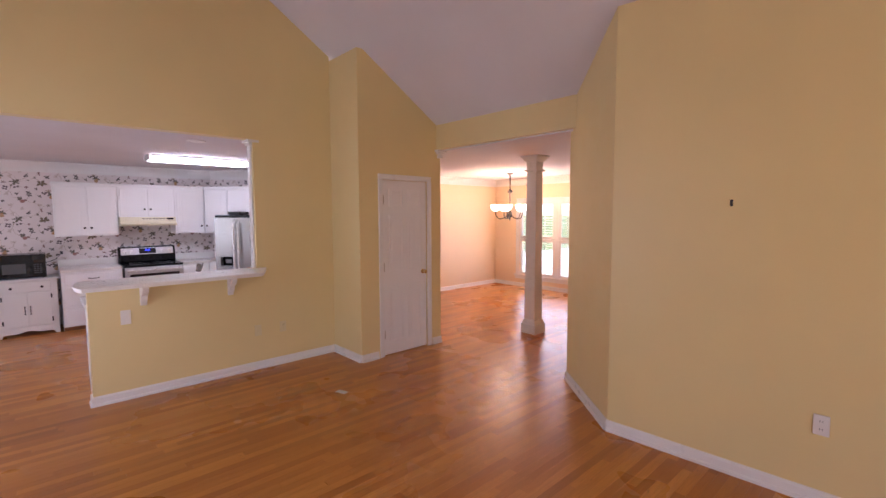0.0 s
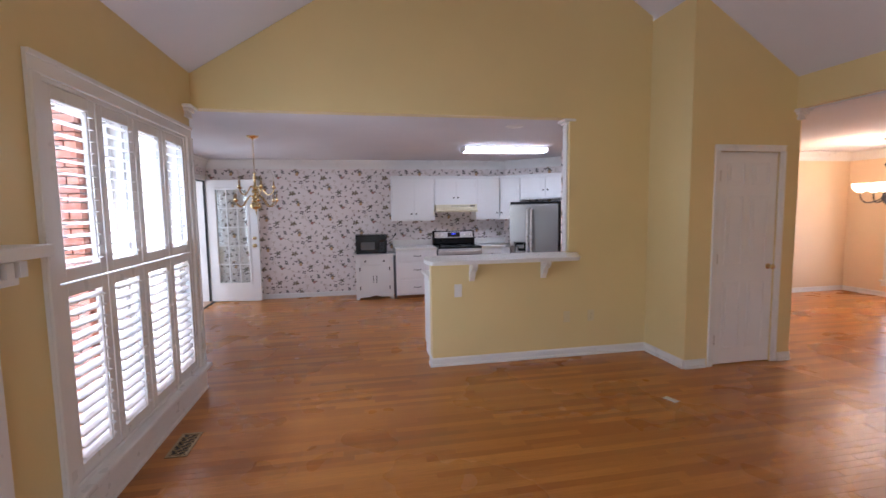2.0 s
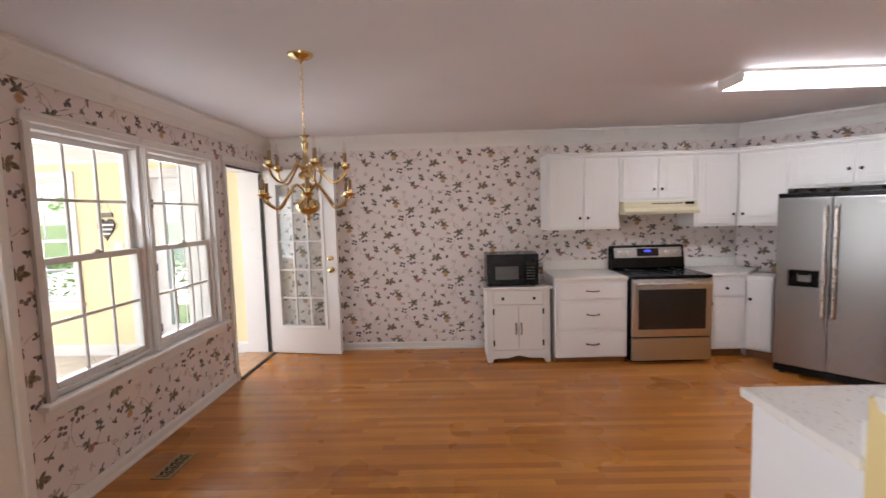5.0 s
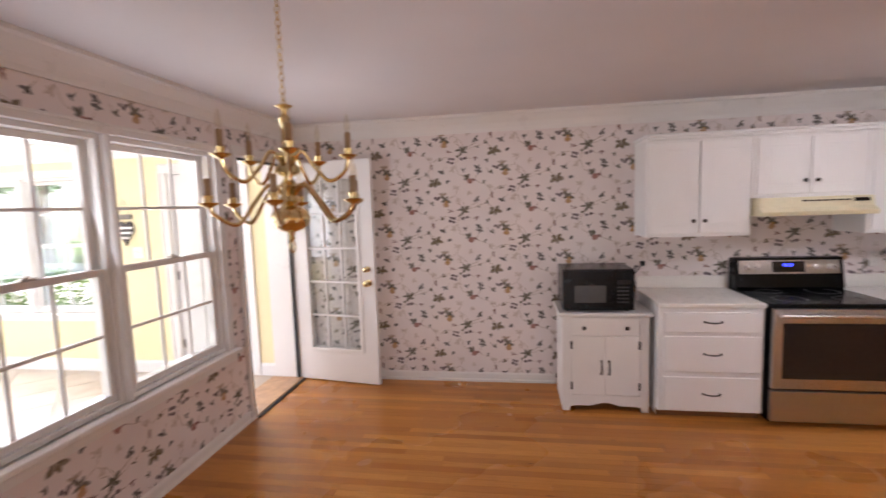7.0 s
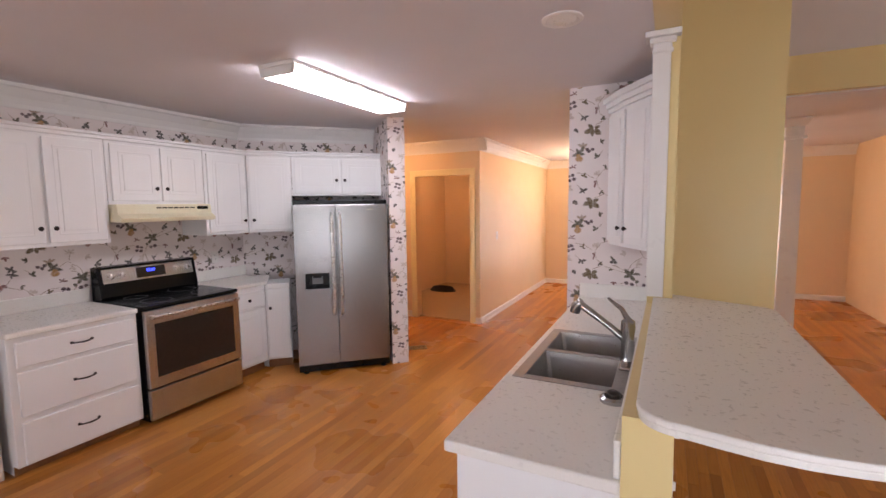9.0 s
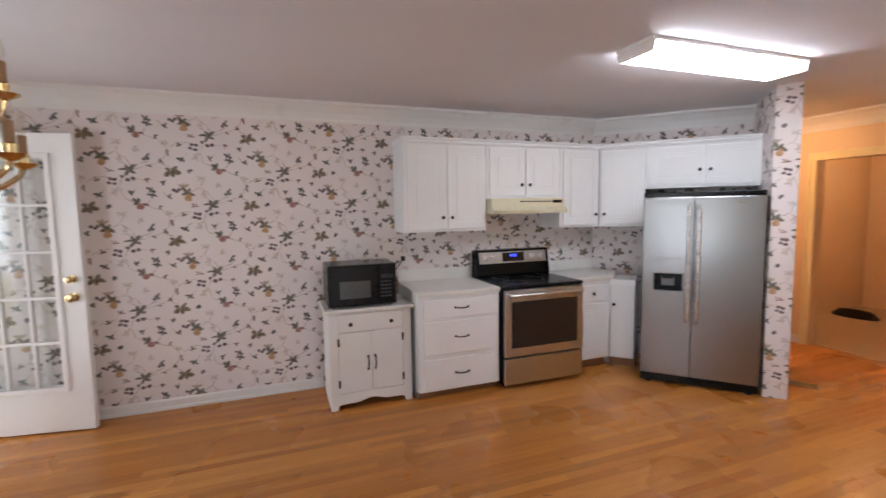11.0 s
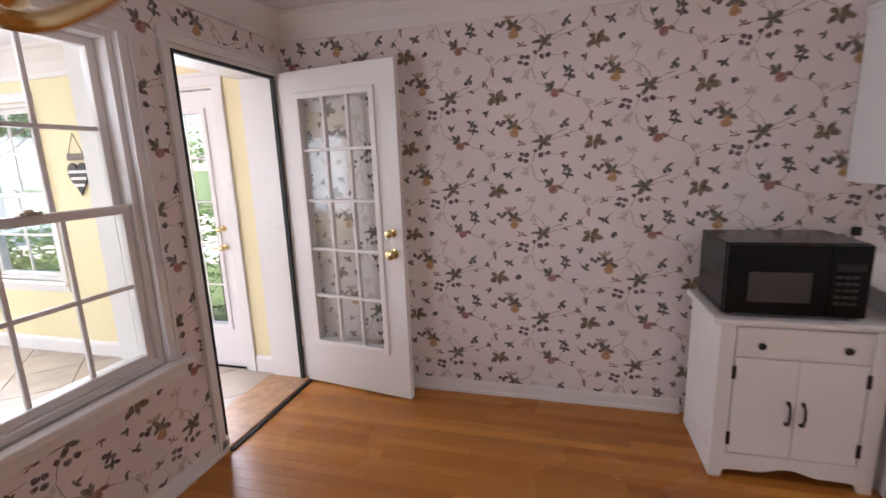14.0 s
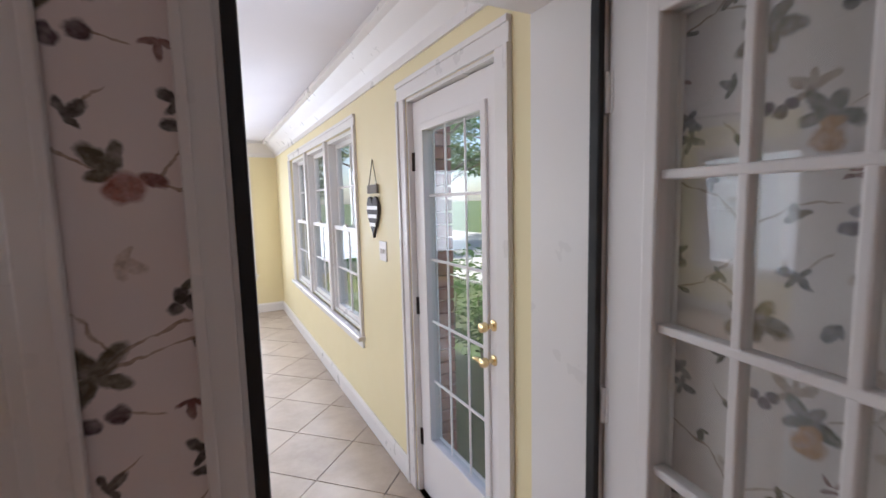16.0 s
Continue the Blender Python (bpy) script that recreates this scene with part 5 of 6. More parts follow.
g = Geo()
g.box(OK_ - 0.018, OK_ - 0.001, 0.93, 3.18, CT, CT + 0.10)
part("upstand", g, LAMINATE, t, bev=0.004)
t = thing("kitchen_sink", pose(0, 0, CT), "double-bowl stainless steel sink set in the worktop", "sink")
g = Geo()
R = 0.0045
bowls = ((SX0 + 0.04, 1.835), (1.87, SX1 - 0.04))
g.box(SY0, SY0 + 0.045, SX0, SX1, 0, R)
g.box(SY1 - 0.06, SY1, SX0, SX1, 0, R)
for y0, y1 in ((SX0, SX0 + 0.04), (1.835, 1.87), (SX1 - 0.04, SX1)):
    g.box(SY0 + 0.045, SY1 - 0.06, y0, y1, 0, R)
part("rim", g, SINKSTEEL, t, bev=0.002)
for y0, y1 in bowls:
    g = Geo()
    x0, x1, dp2 = SY0 + 0.045, SY1 - 0.06, -0.17
    ins = 0.03
    top = [(x0, y0, 0), (x1, y0, 0), (x1, y1, 0), (x0, y1, 0)]
    low = [(x0 + ins, y0 + ins, dp2), (x1 - ins, y0 + ins, dp2), (x1 - ins, y1 - ins, dp2), (x0 + ins, y1 - ins, dp2)]
    g.add(top + low, [(4, 5, 6, 7), (0, 4, 7, 3), (3, 7, 6, 2), (2, 6, 5, 1), (1, 5, 4, 0)])
    b = part("bowl", g, SINKSTEEL, t, bev=0.02)
    g = Geo()
    g.lathe([(0.042, 0.001), (0.040, 0.004), (0.030, 0.002), (0.012, 0.001)], ((x0 + x1) / 2, (y0 + y1) / 2, dp2), 20)
    part("drain", g, CHROME, b, smooth=True)
t = thing("kitchen_faucet", pose(-4.492, 1.82, CT + 0.0045), "dull chrome single-lever faucet with a pull-out head", "faucet")
g = Geo()
g.box(-0.025, 0.025, -0.12, 0.12, 0, 0.012)
part("deck_plate", g, CHROME, t, bev=0.006)
g = Geo()
g.lathe([(0.032, 0.010), (0.028, 0.03), (0.026, 0.12), (0.030, 0.15), (0.028, 0.18), (0.010, 0.195)], (0, 0, 0), 18)
part("base", g, CHROME, t, smooth=True)
g = Geo()
g.tube([(-0.01, 0, 0.10), (-0.09, 0.02, 0.155), (-0.19, 0.045, 0.215), (-0.21, 0.05, 0.222)], [0.017, 0.015, 0.017, 0.019], 12)
sp = part("spout", g, CHROME, t, smooth=True)
g = Geo()
g.tube([(-0.20, 0.048, 0.235), (-0.225, 0.054, 0.215), (-0.232, 0.056, 0.185)], [0.022, 0.026, 0.022], 12)
part("spray_head", g, CHROME, sp, smooth=True)
g = Geo()
g.tube([(0, 0, 0.185), (-0.03, 0.03, 0.225), (-0.09, 0.06, 0.262)], [0.013, 0.010, 0.006], 10)
part("lever", g, CHROME, t, smooth=True)
t = thing("soap_dispenser_ring", pose(-4.505, 1.40, CT), "round dull chrome fitting on the worktop beside the sink", "sink fitting")
g = Geo()
g.lathe([(0.045, 0), (0.045, 0.012), (0.036, 0.020), (0.030, 0.020), (0.026, 0.008)], (0, 0, 0), 24)
part("ring", g, CHROME, t, smooth=True)
g = Geo()
g.lathe([(0.026, 0.006), (0.024, 0.03), (0.016, 0.036)], (0, 0, 0), 20)
part("stopper", g, DARKMETAL, t, smooth=True)
t = thing("sink_wall_cabinet", pose(0, 0, 0), "white angled two-door wall cabinet beside the pass-through", "cabinet", "kitchen wall cabinets")
A, B, C_ = Vector((-4.735, 3.195)), Vector((-4.605, 2.95)), Vector((OK_ - 0.002, 2.69))
g = Geo()
g.prism([(A.x, A.y), (B.x, B.y), (C_.x, C_.y), (C_.x, A.y)], 1.26, 2.19, "z")
part("body", g, CABINET, t, bev=0.002)
g = Geo()
for o, z0, z1 in ((0.02, 2.17, 2.20), (0.035, 2.20, 2.235), (0.055, 2.235, 2.27)):
    g.prism([(A.x - o, A.y), (B.x - o, B.y - o * 0.5), (C_.x, C_.y - o * 1.5), (C_.x, A.y)], z0, z1, "z")
part("cornice", g, CABINET, t, bev=0.004)
for P, Q, kx in ((A, B, "end"), (B, C_, "start")):
    d2 = Q - P
    wd = d2.length
    dm = pose(P.x, P.y, 0, 0, 0, math.degrees(math.atan2(d2.y, d2.x)))
    g = Geo()
    g.box(0.015, wd - 0.015, -0.018, -0.001, 1.285, 2.15, 0, dm)
    d3 = part("door", g, CABINET, t, bev=0.004)
    g = Geo()
    g.box(0.06, wd - 0.06, -0.024, -0.0175, 1.33, 2.105, 0, dm)
    part("panel_moulding", g, CABINET, d3, bev=0.003)
    g = Geo()
    g.lathe([(0.0, 0.0), (0.007, 0.0), (0.006, 0.010), (0.013, 0.014), (0.015, 0.020), (0.010, 0.027), (0.001, 0.029)], (0, 0, 0), 16, dm @ pose(wd - 0.045 if kx == "end" else 0.05, -0.018, 1.385, 90, 0, 0))
    part("knob", g, DARKMETAL, d3, smooth=True)

# breakfast bar on the half wall
t = thing("breakfast_bar", pose(0, 0, 0), "white laminate bar top with a rounded end on the half wall", "bar top", "kitchen worktops")
g = Geo()
BX0, BX1, BY0 = OK_ + 0.03, -3.91, 0.862
bow = [(BX0 + 0.09 - 0.09 * math.cos(a), BY0 + 0.09 - 0.09 * math.sin(a)) for a in [radians(k * 15) for k in range(7)]]
bow += [(BX0 + (BX1 - BX0) * u, BY0 - 0.03 * math.sin(math.pi * (u - 0.2) / 0.8)) for u in (0.35, 0.5, 0.65, 0.8, 0.92)]
pts = [(BX0, 2.307)] + bow + [(BX1, BY0 + 0.008), (BX1, 2.215), (BX1 - 0.03, 2.25), (OW + 0.004, 2.42), (OW + 0.004, 2.307)]
g.prism(pts, 1.048, 1.066, "z")
part("slab", g, LAMINATE, t, bev=0.005)
mx, my = sum(p[0] for p in pts) / len(pts), sum(p[1] for p in pts) / len(pts)
g = Geo()
g.prism([(x + (0.004 if x < mx else -0.004), y + (0.004 if y < my else -0.004)) for x, y in pts], 1.031, 1.048, "z")
part("edge_build_up", g, LAMINATE, t, bev=0.003)
for y in (1.32, 2.05):
    t = thing("bar_corbel", pose(OW, y, 0), "white painted wooden corbel under the bar top", "corbel", "bar corbels")
    g = Geo()
    prof = [(0.0, 0.82), (0.025, 0.82), (0.04, 0.85), (0.065, 0.875), (0.08, 0.915), (0.13, 0.94), (0.155, 0.975), (0.16, 1.03), (0.0, 1.03)]
    g.prism(prof, -0.025, 0.025, "y")
    part("bracket", g, TRIM, t, bev=0.004)

# ---- lamps in the kitchen ----
t = thing("fluorescent_ceiling_light", pose(-6.395, 2.355, HK), "long white wraparound fluorescent ceiling light, lit", "ceiling light")
g = Geo()
g.box(-0.135, 0.135, -0.615, 0.615, -0.022, 0)
part("housing", g, PLATE, t, bev=0.004)
g = Geo()
g.prism([(-0.130, -0.023), (-0.118, -0.070), (0.118, -0.070), (0.130, -0.023)], -0.592, 0.592, "y")
part("diffuser", g, TUBE, t, "glowing prismatic diffuser")
for y0, y1 in ((-0.615, -0.593), (0.593, 0.615)):
    g = Geo()
    g.prism([(-0.135, -0.023), (-0.122, -0.074), (0.122, -0.074), (0.135, -0.023)], y0, y1, "y")
    part("end_cap", g, PLATE, t, bev=0.004)
t = thing("recessed_ceiling_light", pose(-4.81, 1.93, HK), "white recessed ceiling light over the sink, unlit", "ceiling light")
g = Geo()
g.lathe([(0.092, 0.0), (0.092, -0.006), (0.076, -0.010), (0.068, -0.004), (0.062, -0.0005)], (0, 0, 0), 32)
part("trim_ring", g, PLATE, t, smooth=True)
g = Geo()
g.lathe([(0.062, -0.003), (0.045, -0.012), (0.001, -0.016)], (0, 0, 0), 24)
part("lens", g, LAMINATE, t, smooth=True)


def curve_pts(ctrl, n=14):
    """Points along a smooth run through control points."""
    out = []
    for i in range(len(ctrl) - 1):
        p0, p1, p2, p3 = (Vector(ctrl[max(0, min(len(ctrl) - 1, i + k))]) for k in (-1, 0, 1, 2))
        for k in range(n):
            u = k / n
            out.append(0.5 * ((2 * p1) + (p2 - p0) * u + (2 * p0 - 5 * p1 + 4 * p2 - p3) * u * u + (3 * p1 - p0 - 3 * p2 + p3) * u ** 3))
    return out + [Vector(ctrl[-1])]


CH = pose(-5.735, -0.90, HK)
DROP = -0.008
t = thing("brass_chandelier", CH, "polished brass two-tier chandelier with candle sleeves, unlit", "chandelier")
g = Geo()
g.lathe([(0.068, 0.0), (0.066, -0.010), (0.045, -0.022), (0.012, -0.032), (0.006, -0.045)], (0, 0, 0), 24)
part("canopy", g, BRASS, t, smooth=True)
g = Geo()
for i in range(18):
    z = -0.05 - i * 0.0215
    ring = [(0.008 * math.cos(a), 0.0, 0.013 * math.sin(a)) for a in [2 * math.pi * k / 8 for k in range(9)]]
    m = pose(0, 0, z, 0, 0, 90 * (i % 2))
    g.tube([m @ Vector(q) for q in ring], 0.0022, 5)
part("chain", g, BRASS, t, smooth=True)
g = Geo()
g.lathe([(0.004, -0.405), (0.030, -0.415), (0.012, -0.425), (0.010, -0.44), (0.020, -0.455), (0.016, -0.475), (0.012, -0.485), (0.014, -0.55), (0.022, -0.565), (0.036, -0.580),
         (0.014, -0.595), (0.040, -0.615), (0.044, -0.635), (0.012, -0.650), (0.022, -0.665), (0.034, -0.68), (0.014, -0.70), (0.030, -0.715), (0.036, -0.73), (0.014, -0.745),
         (0.040, -0.752), (0.057, -0.764), (0.064, -0.782), (0.064, -0.798), (0.056, -0.815), (0.036, -0.828), (0.012, -0.836), (0.008, -0.85), (0.012, -0.858), (0.003, -0.866)], (0, 0, DROP), 24)
part("stem", g, BRASS, t, "turned brass stem with a globe", smooth=True)
g = Geo()
g.tube([(0.018 * math.cos(a), 0, -0.885 + DROP + 0.020 * math.sin(a)) for a in [2 * math.pi * k / 16 for k in range(17)]], 0.003, 6)
part("ring", g, BRASS, t, smooth=True)


def candle_arm(t, angle, r, z_hub, z_low, z_cup, drip=0.029):
    m = pose(0, 0, DROP, 0, 0, angle)
    ctrl = [(0.02, 0, z_hub), (r * 0.25, 0, z_hub + 0.035), (r * 0.45, 0, z_hub - 0.02), (r * 0.68, 0, z_low), (r * 0.93, 0, z_low + 0.03), (r, 0, z_cup)]
    g = Geo()
    g.tube([m @ q for q in curve_pts(ctrl, 6)], 0.0065, 8)
    arm = part("arm", g, BRASS, t, smooth=True)
    at = m @ Vector((r, 0, z_cup))
    g = Geo()
    g.lathe([(0.008, -0.012), (drip, 0.0), (drip + 0.003, 0.005), (0.013, 0.006), (0.015, 0.026), (0.010, 0.03)], at, 18)
    part("drip_pan", g, BRASS, arm, smooth=True)
    g = Geo()
    g.lathe([(0.0105, 0.028), (0.0105, 0.078), (0.004, 0.080)], at, 12)
    part("candle_sleeve", g, plain("aged_brass_candle_sleeve", (0.36, 0.22, 0.11, 1), 0.35), arm, smooth=True)
    g = Geo()
    g.lathe([(0.005, 0.079), (0.0115, 0.095), (0.009, 0.115), (0.0015, 0.142)], at, 10)
    part("bulb", g, BULBGLASS, arm, "clear flame bulb", smooth=True)


for k in range(6):
    candle_arm(t, 18 + 60 * k, 0.25, -0.71, -0.80, -0.735)
for k in range(5):
    candle_arm(t, 30 + 72 * k, 0.205, -0.60, -0.665, -0.585)


def floor_vent(name, m, w, d, label, mat=BRASS):
    """A pierced floor register, flush with the boards."""
    t = thing(name, m, label, "floor vent", "floor vents")
    # flat black sheet stands in for the shade down the hole
    g = Geo()
    g.box(0, w, 0, d, 0.0006, 0.0022)
    part("dark_duct_sheet", g, BLACKMATT, t)
    g = Geo()
    e = 0.016
    for x0, x1, y0, y1 in ((0, w, 0, e), (0, w, d - e, d), (0, e, e, d - e), (w - e, w, e, d - e)):
        g.box(x0, x1, y0, y1, 0.002, 0.007)
    part("frame", g, mat, t, bev=0.002)
    n = 5
    for i in range(n):
        cx = e + (w - 2 * e) * (i + 0.5) / n
        g = Geo()
        for j in (-1, 1):
            r0 = (d - 2 * e) * 0.22
            g.tube([(cx + r0 * 0.9 * math.cos(a) * (1 if j > 0 else -1), d / 2 + j * (d - 2 * e) * 0.24 + r0 * math.sin(a), 0.0045) for a in [1.75 * math.pi * k / 12 for k in range(13)]], 0.0035, 5)
        part("scroll", g, mat, t)
    return t


OLDBRASS = metal("tarnished_brass", (0.48, 0.37, 0.22, 1), 0.35)
floor_vent("floor_vent", pose(-5.80, -1.94, 0), 0.28, 0.115, "tarnished brass scrollwork floor vent in the oak floor", OLDBRASS).matrix_basis = pose(-6.085, -1.945, 0)
floor_vent("floor_vent", pose(-3.41, -0.965, 0), 0.31, 0.13, "tarnished brass floor vent below the shutters", OLDBRASS)
floor_vent("floor_vent", pose(-5.6, 8.25, 0), 0.28, 0.115, "brass floor vent under the dining room window", OLDBRASS)
floor_vent("floor_vent", pose(-6.45, -7.85, 0.0), 0.28, 0.115, "dark floor vent in the sunroom tiles", DARKMETAL)
floor_vent("floor_vent", pose(-6.84, 3.80, 0.0, 0, 0, 35), 0.24, 0.12, "brown floor vent in the hall floor", OLDBRASS)


IVORY = plain("yellowed_ivory_plastic", (0.72, 0.60, 0.36, 1), 0.45, 0.4, 0.05)


def wall_plate(m, label, kind="outlet", w=0.072, h=0.115, mat=PLATE):
    """A cover plate, front towards -y."""
    t = thing(kind, m, label, "wall plate", "wall plates")
    g = Geo()
    g.box(-w / 2, w / 2, -0.007, -0.0005, -h / 2, h / 2)
    part("plate", g, mat, t, bev=0.003)
    if kind == "outlet":
        for z in (-0.022, 0.022):
            g = Geo()
            g.lathe([(0.016, 0), (0.016, 0.002), (0.001, 0.0022)], (0, -0.007, z), 16, pose(0, 0, 0, 90, 0, 0))
            s = part("socket", g, mat, t)
            for x in (-0.006, 0.006):
                g = Geo()
                g.box(x - 0.0012, x + 0.0012, -0.0098, -0.0088, z - 0.005, z + 0.005)
                part("slot", g, BLACKMATT, s)
    else:
        n = max(1, round(w / 0.06))
        for i in range(n):
            g = Geo()
            x = (i - (n - 1) / 2) * 0.045
            g.box(x - 0.006, x + 0.006, -0.015, -0.006, -0.012, 0.012)
            part("toggle", g, mat, t, bev=0.002)
    return t


E_ = pose(0, 0, 0, 0, 0, 90)
wall_plate(pose(OW, 1.185, 0.73, 0, 0, 90), "white phone plate box on the half wall", "switch", 0.075, 0.125)
wall_plate(pose(OW, 2.31, 0.41, 0, 0, 90), "plate low on the half wall, painted over in yellow", "switch", 0.07, 0.115, IVORY)
wall_plate(pose(OW, 2.575, 0.41, 0, 0, 90), "yellowed ivory electrical outlet low on the half wall", "outlet", mat=IVORY)
wall_plate(pose(0.03, 3.77, 0.455, 0, 0, 0), "white electrical outlet low on the yellow wall", "outlet")
wall_plate(pose(BW, -3.885, 1.245, 0, 0, 90), "white double switch plate beside the garden door", "switch", 0.115, 0.115)
wall_plate(pose(BW, 2.65, 1.08, 0, 0, 90), "white outlet between worktop and wall cabinet", "outlet")
wall_plate(pose(-6.5, 5.75, 1.12, 0, 0, 90), "white switch plate on the dining room wall", "switch")
t = thing("picture_hook", pose(-0.445, 3.751, 1.68), "small dark metal picture hook on the yellow wall", "hook")
g = Geo()
g.box(-0.008, 0.008, -0.003, -0.0005, -0.02, 0.02)
g.tube([(0, -0.003, -0.016), (0, -0.012, -0.018), (0, -0.014, -0.008)], 0.002, 6)
part("hook", g, DARKMETAL, t)
t = thing("floor_chip", pose(-3.176, 2.63, 0.0, 0, 0, 20), "small pale scuffed patch plate on the oak floor", "floor plate")
g = Geo()
g.box(-0.055, 0.055, -0.028, 0.028, 0.0005, 0.003)
part("plate", g, LAMINATE, t)

# ---- living room ----
t = thing("closet_door", pose(-3.742, CDOOR[0], 0, 0, 0, 90), "white six-panel closet door, shut, with a brass knob", "door")
w, h = CDOOR[1] - CDOOR[0], CDOOR[3]
g = Geo()
g.box(0.004, w - 0.004, 0.01, 0.045, 0.012, h - 0.004)
part("leaf", g, DOORWHITE, t, bev=0.002)
for x0, x1 in ((0.09, w / 2 - 0.04), (w / 2 + 0.04, w - 0.09)):
    for z0, z1 in ((0.16, 0.80), (0.96, 1.60), (1.70, 1.90)):
        g = Geo()
        e = 0.012
        for a, b, c, d_ in ((x0, x0 + e, z0, z1), (x1 - e, x1, z0, z1), (x0 + e, x1 - e, z0, z0 + e), (x0 + e, x1 - e, z1 - e, z1)):
            g.box(a, b, 0.002, 0.011, c, d_)
        g.box(x0 + 0.035, x1 - 0.035, 0.004, 0.011, z0 + 0.035, z1 - 0.035)
        part("panel", g, DOORWHITE, t, bev=0.002)
round_knob(t, w - 0.06, 0.01, 0.93, BRASS, 0.026)
for z in (0.25, 1.02, 1.78):
    hinge(t, 0.004, -0.004, z, NICKEL, 0.10)
t2 = thing("closet_door_casing", pose(-3.74, CDOOR[0], 0, 0, 0, 90), "slim painted casing round the closet door", "door frame", "", "structure")
casing(t2, w, h, 0.06, 0.018)

t = thing("fireplace_mantel", pose(-2.06, LL, 0), "white painted mantel shelf with dentils on the window wall", "mantel")
g = Geo()
g.box(0, 1.75, 0, 0.24, 1.365, 1.41)
part("shelf", g, TRIM, t, bev=0.006)
g = Geo()
g.box(0.05, 1.70, 0, 0.15, 1.27, 1.36)
part("frieze", g, TRIM, t, bev=0.004)
for i in range(26):
    g = Geo()
    g.box(0.06 + i * 0.063, 0.095 + i * 0.063, 0.151, 0.185, 1.30, 1.355)
    part("dentil", g, TRIM, t)
for x0, x1 in ((0.08, 0.30), (1.45, 1.67)):
    g = Geo()
    g.box(x0, x1, 0, 0.09, 0.0, 1.27)
    part("pilaster", g, TRIM, t, bev=0.004)
g = Geo()
g.box(0.30, 1.45, 0, 0.06, 1.0, 1.27)
part("surround", g, TRIM, t)
g = Geo()
g.box(0.30, 1.45, 0.002, 0.02, 0, 1.0)
part("firebox_front", g, BLACKMATT, t)

FAN = pose(-0.80, 1.63, 0)
t = thing("living_room_fan", FAN, "white ceiling fan with a light kit and wooden pull fob", "ceiling fan")
g = Geo()
g.lathe([(0.07, rz), (0.065, rz - 0.06), (0.014, rz - 0.10), (0.014, 3.02), (0.05, 3.0), (0.12, 2.96), (0.13, 2.86), (0.09, 2.80), (0.05, 2.74), (0.04, 2.66), (0.02, 2.63)], (0, 0, 0), 24)
part("motor", g, PLATE, t, smooth=True)
for k in range(5):
    g = Geo()
    m = pose(0, 0, 2.90, 0, 0, 20 + 72 * k) @ pose(0.13, 0, 0, 10, 0, 0)
    g.prism([(0, -0.03), (0.12, -0.055), (0.5, -0.07), (0.53, -0.04), (0.53, 0.04), (0.5, 0.07), (0.12, 0.055), (0, 0.03)], -0.004, 0.004, "z", 0, m)
    part("blade", g, PLATE, t)
for k in range(4):
    a = radians(40 + 90 * k)
    g = Geo()
    g.lathe([(0.025, 0.06), (0.045, 0.03), (0.062, -0.03), (0.065, -0.035)], (0.16 * math.cos(a), 0.16 * math.sin(a), 2.66), 16)
    part("shade", g, LAMINATE, t, "white glass shade, unlit", smooth=True)
g = Geo()
g.tube([(0.01, 0.02, 2.64), (0.01, 0.02, 2.50)], 0.0015, 5)
part("pull_chain", g, BRASS, t)
g = Geo()
g.lathe([(0.004, 2.505), (0.013, 2.49), (0.018, 2.465), (0.014, 2.445), (0.003, 2.438)], (0.01, 0.02, 0), 14)
part("pull_fob", g, plain("orange_wood_fob", (0.5, 0.16, 0.06, 1), 0.3), t, smooth=True)

# ---- dining room ----
t = thing("dining_column", pose(-3.23, 5.60, 0), "white square tapered column with a moulded capital and base", "column", "", "structure")
g = Geo()
for lo, hi, a, b in ((0.0, 0.13, 0.118, 0.118), (0.13, 0.19, 0.112, 0.09), (0.19, 2.17, 0.086, 0.074), (2.17, 2.20, 0.098, 0.098), (2.20, 2.30, 0.074, 0.08), (2.30, 2.36, 0.09, 0.13), (2.36, HK, 0.14, 0.14)):
    vs = [(-a, -a, lo), (a, -a, lo), (a, a, lo), (-a, a, lo), (-b, -b, hi), (b, -b, hi), (b, b, hi), (-b, b, hi)]
    g.add(vs, [(3, 2, 1, 0), (4, 5, 6, 7), (0, 1, 5, 4), (1, 2, 6, 5), (2, 3, 7, 6), (3, 0, 4, 7)])
part("shaft", g, TRIM, t, bev=0.005)

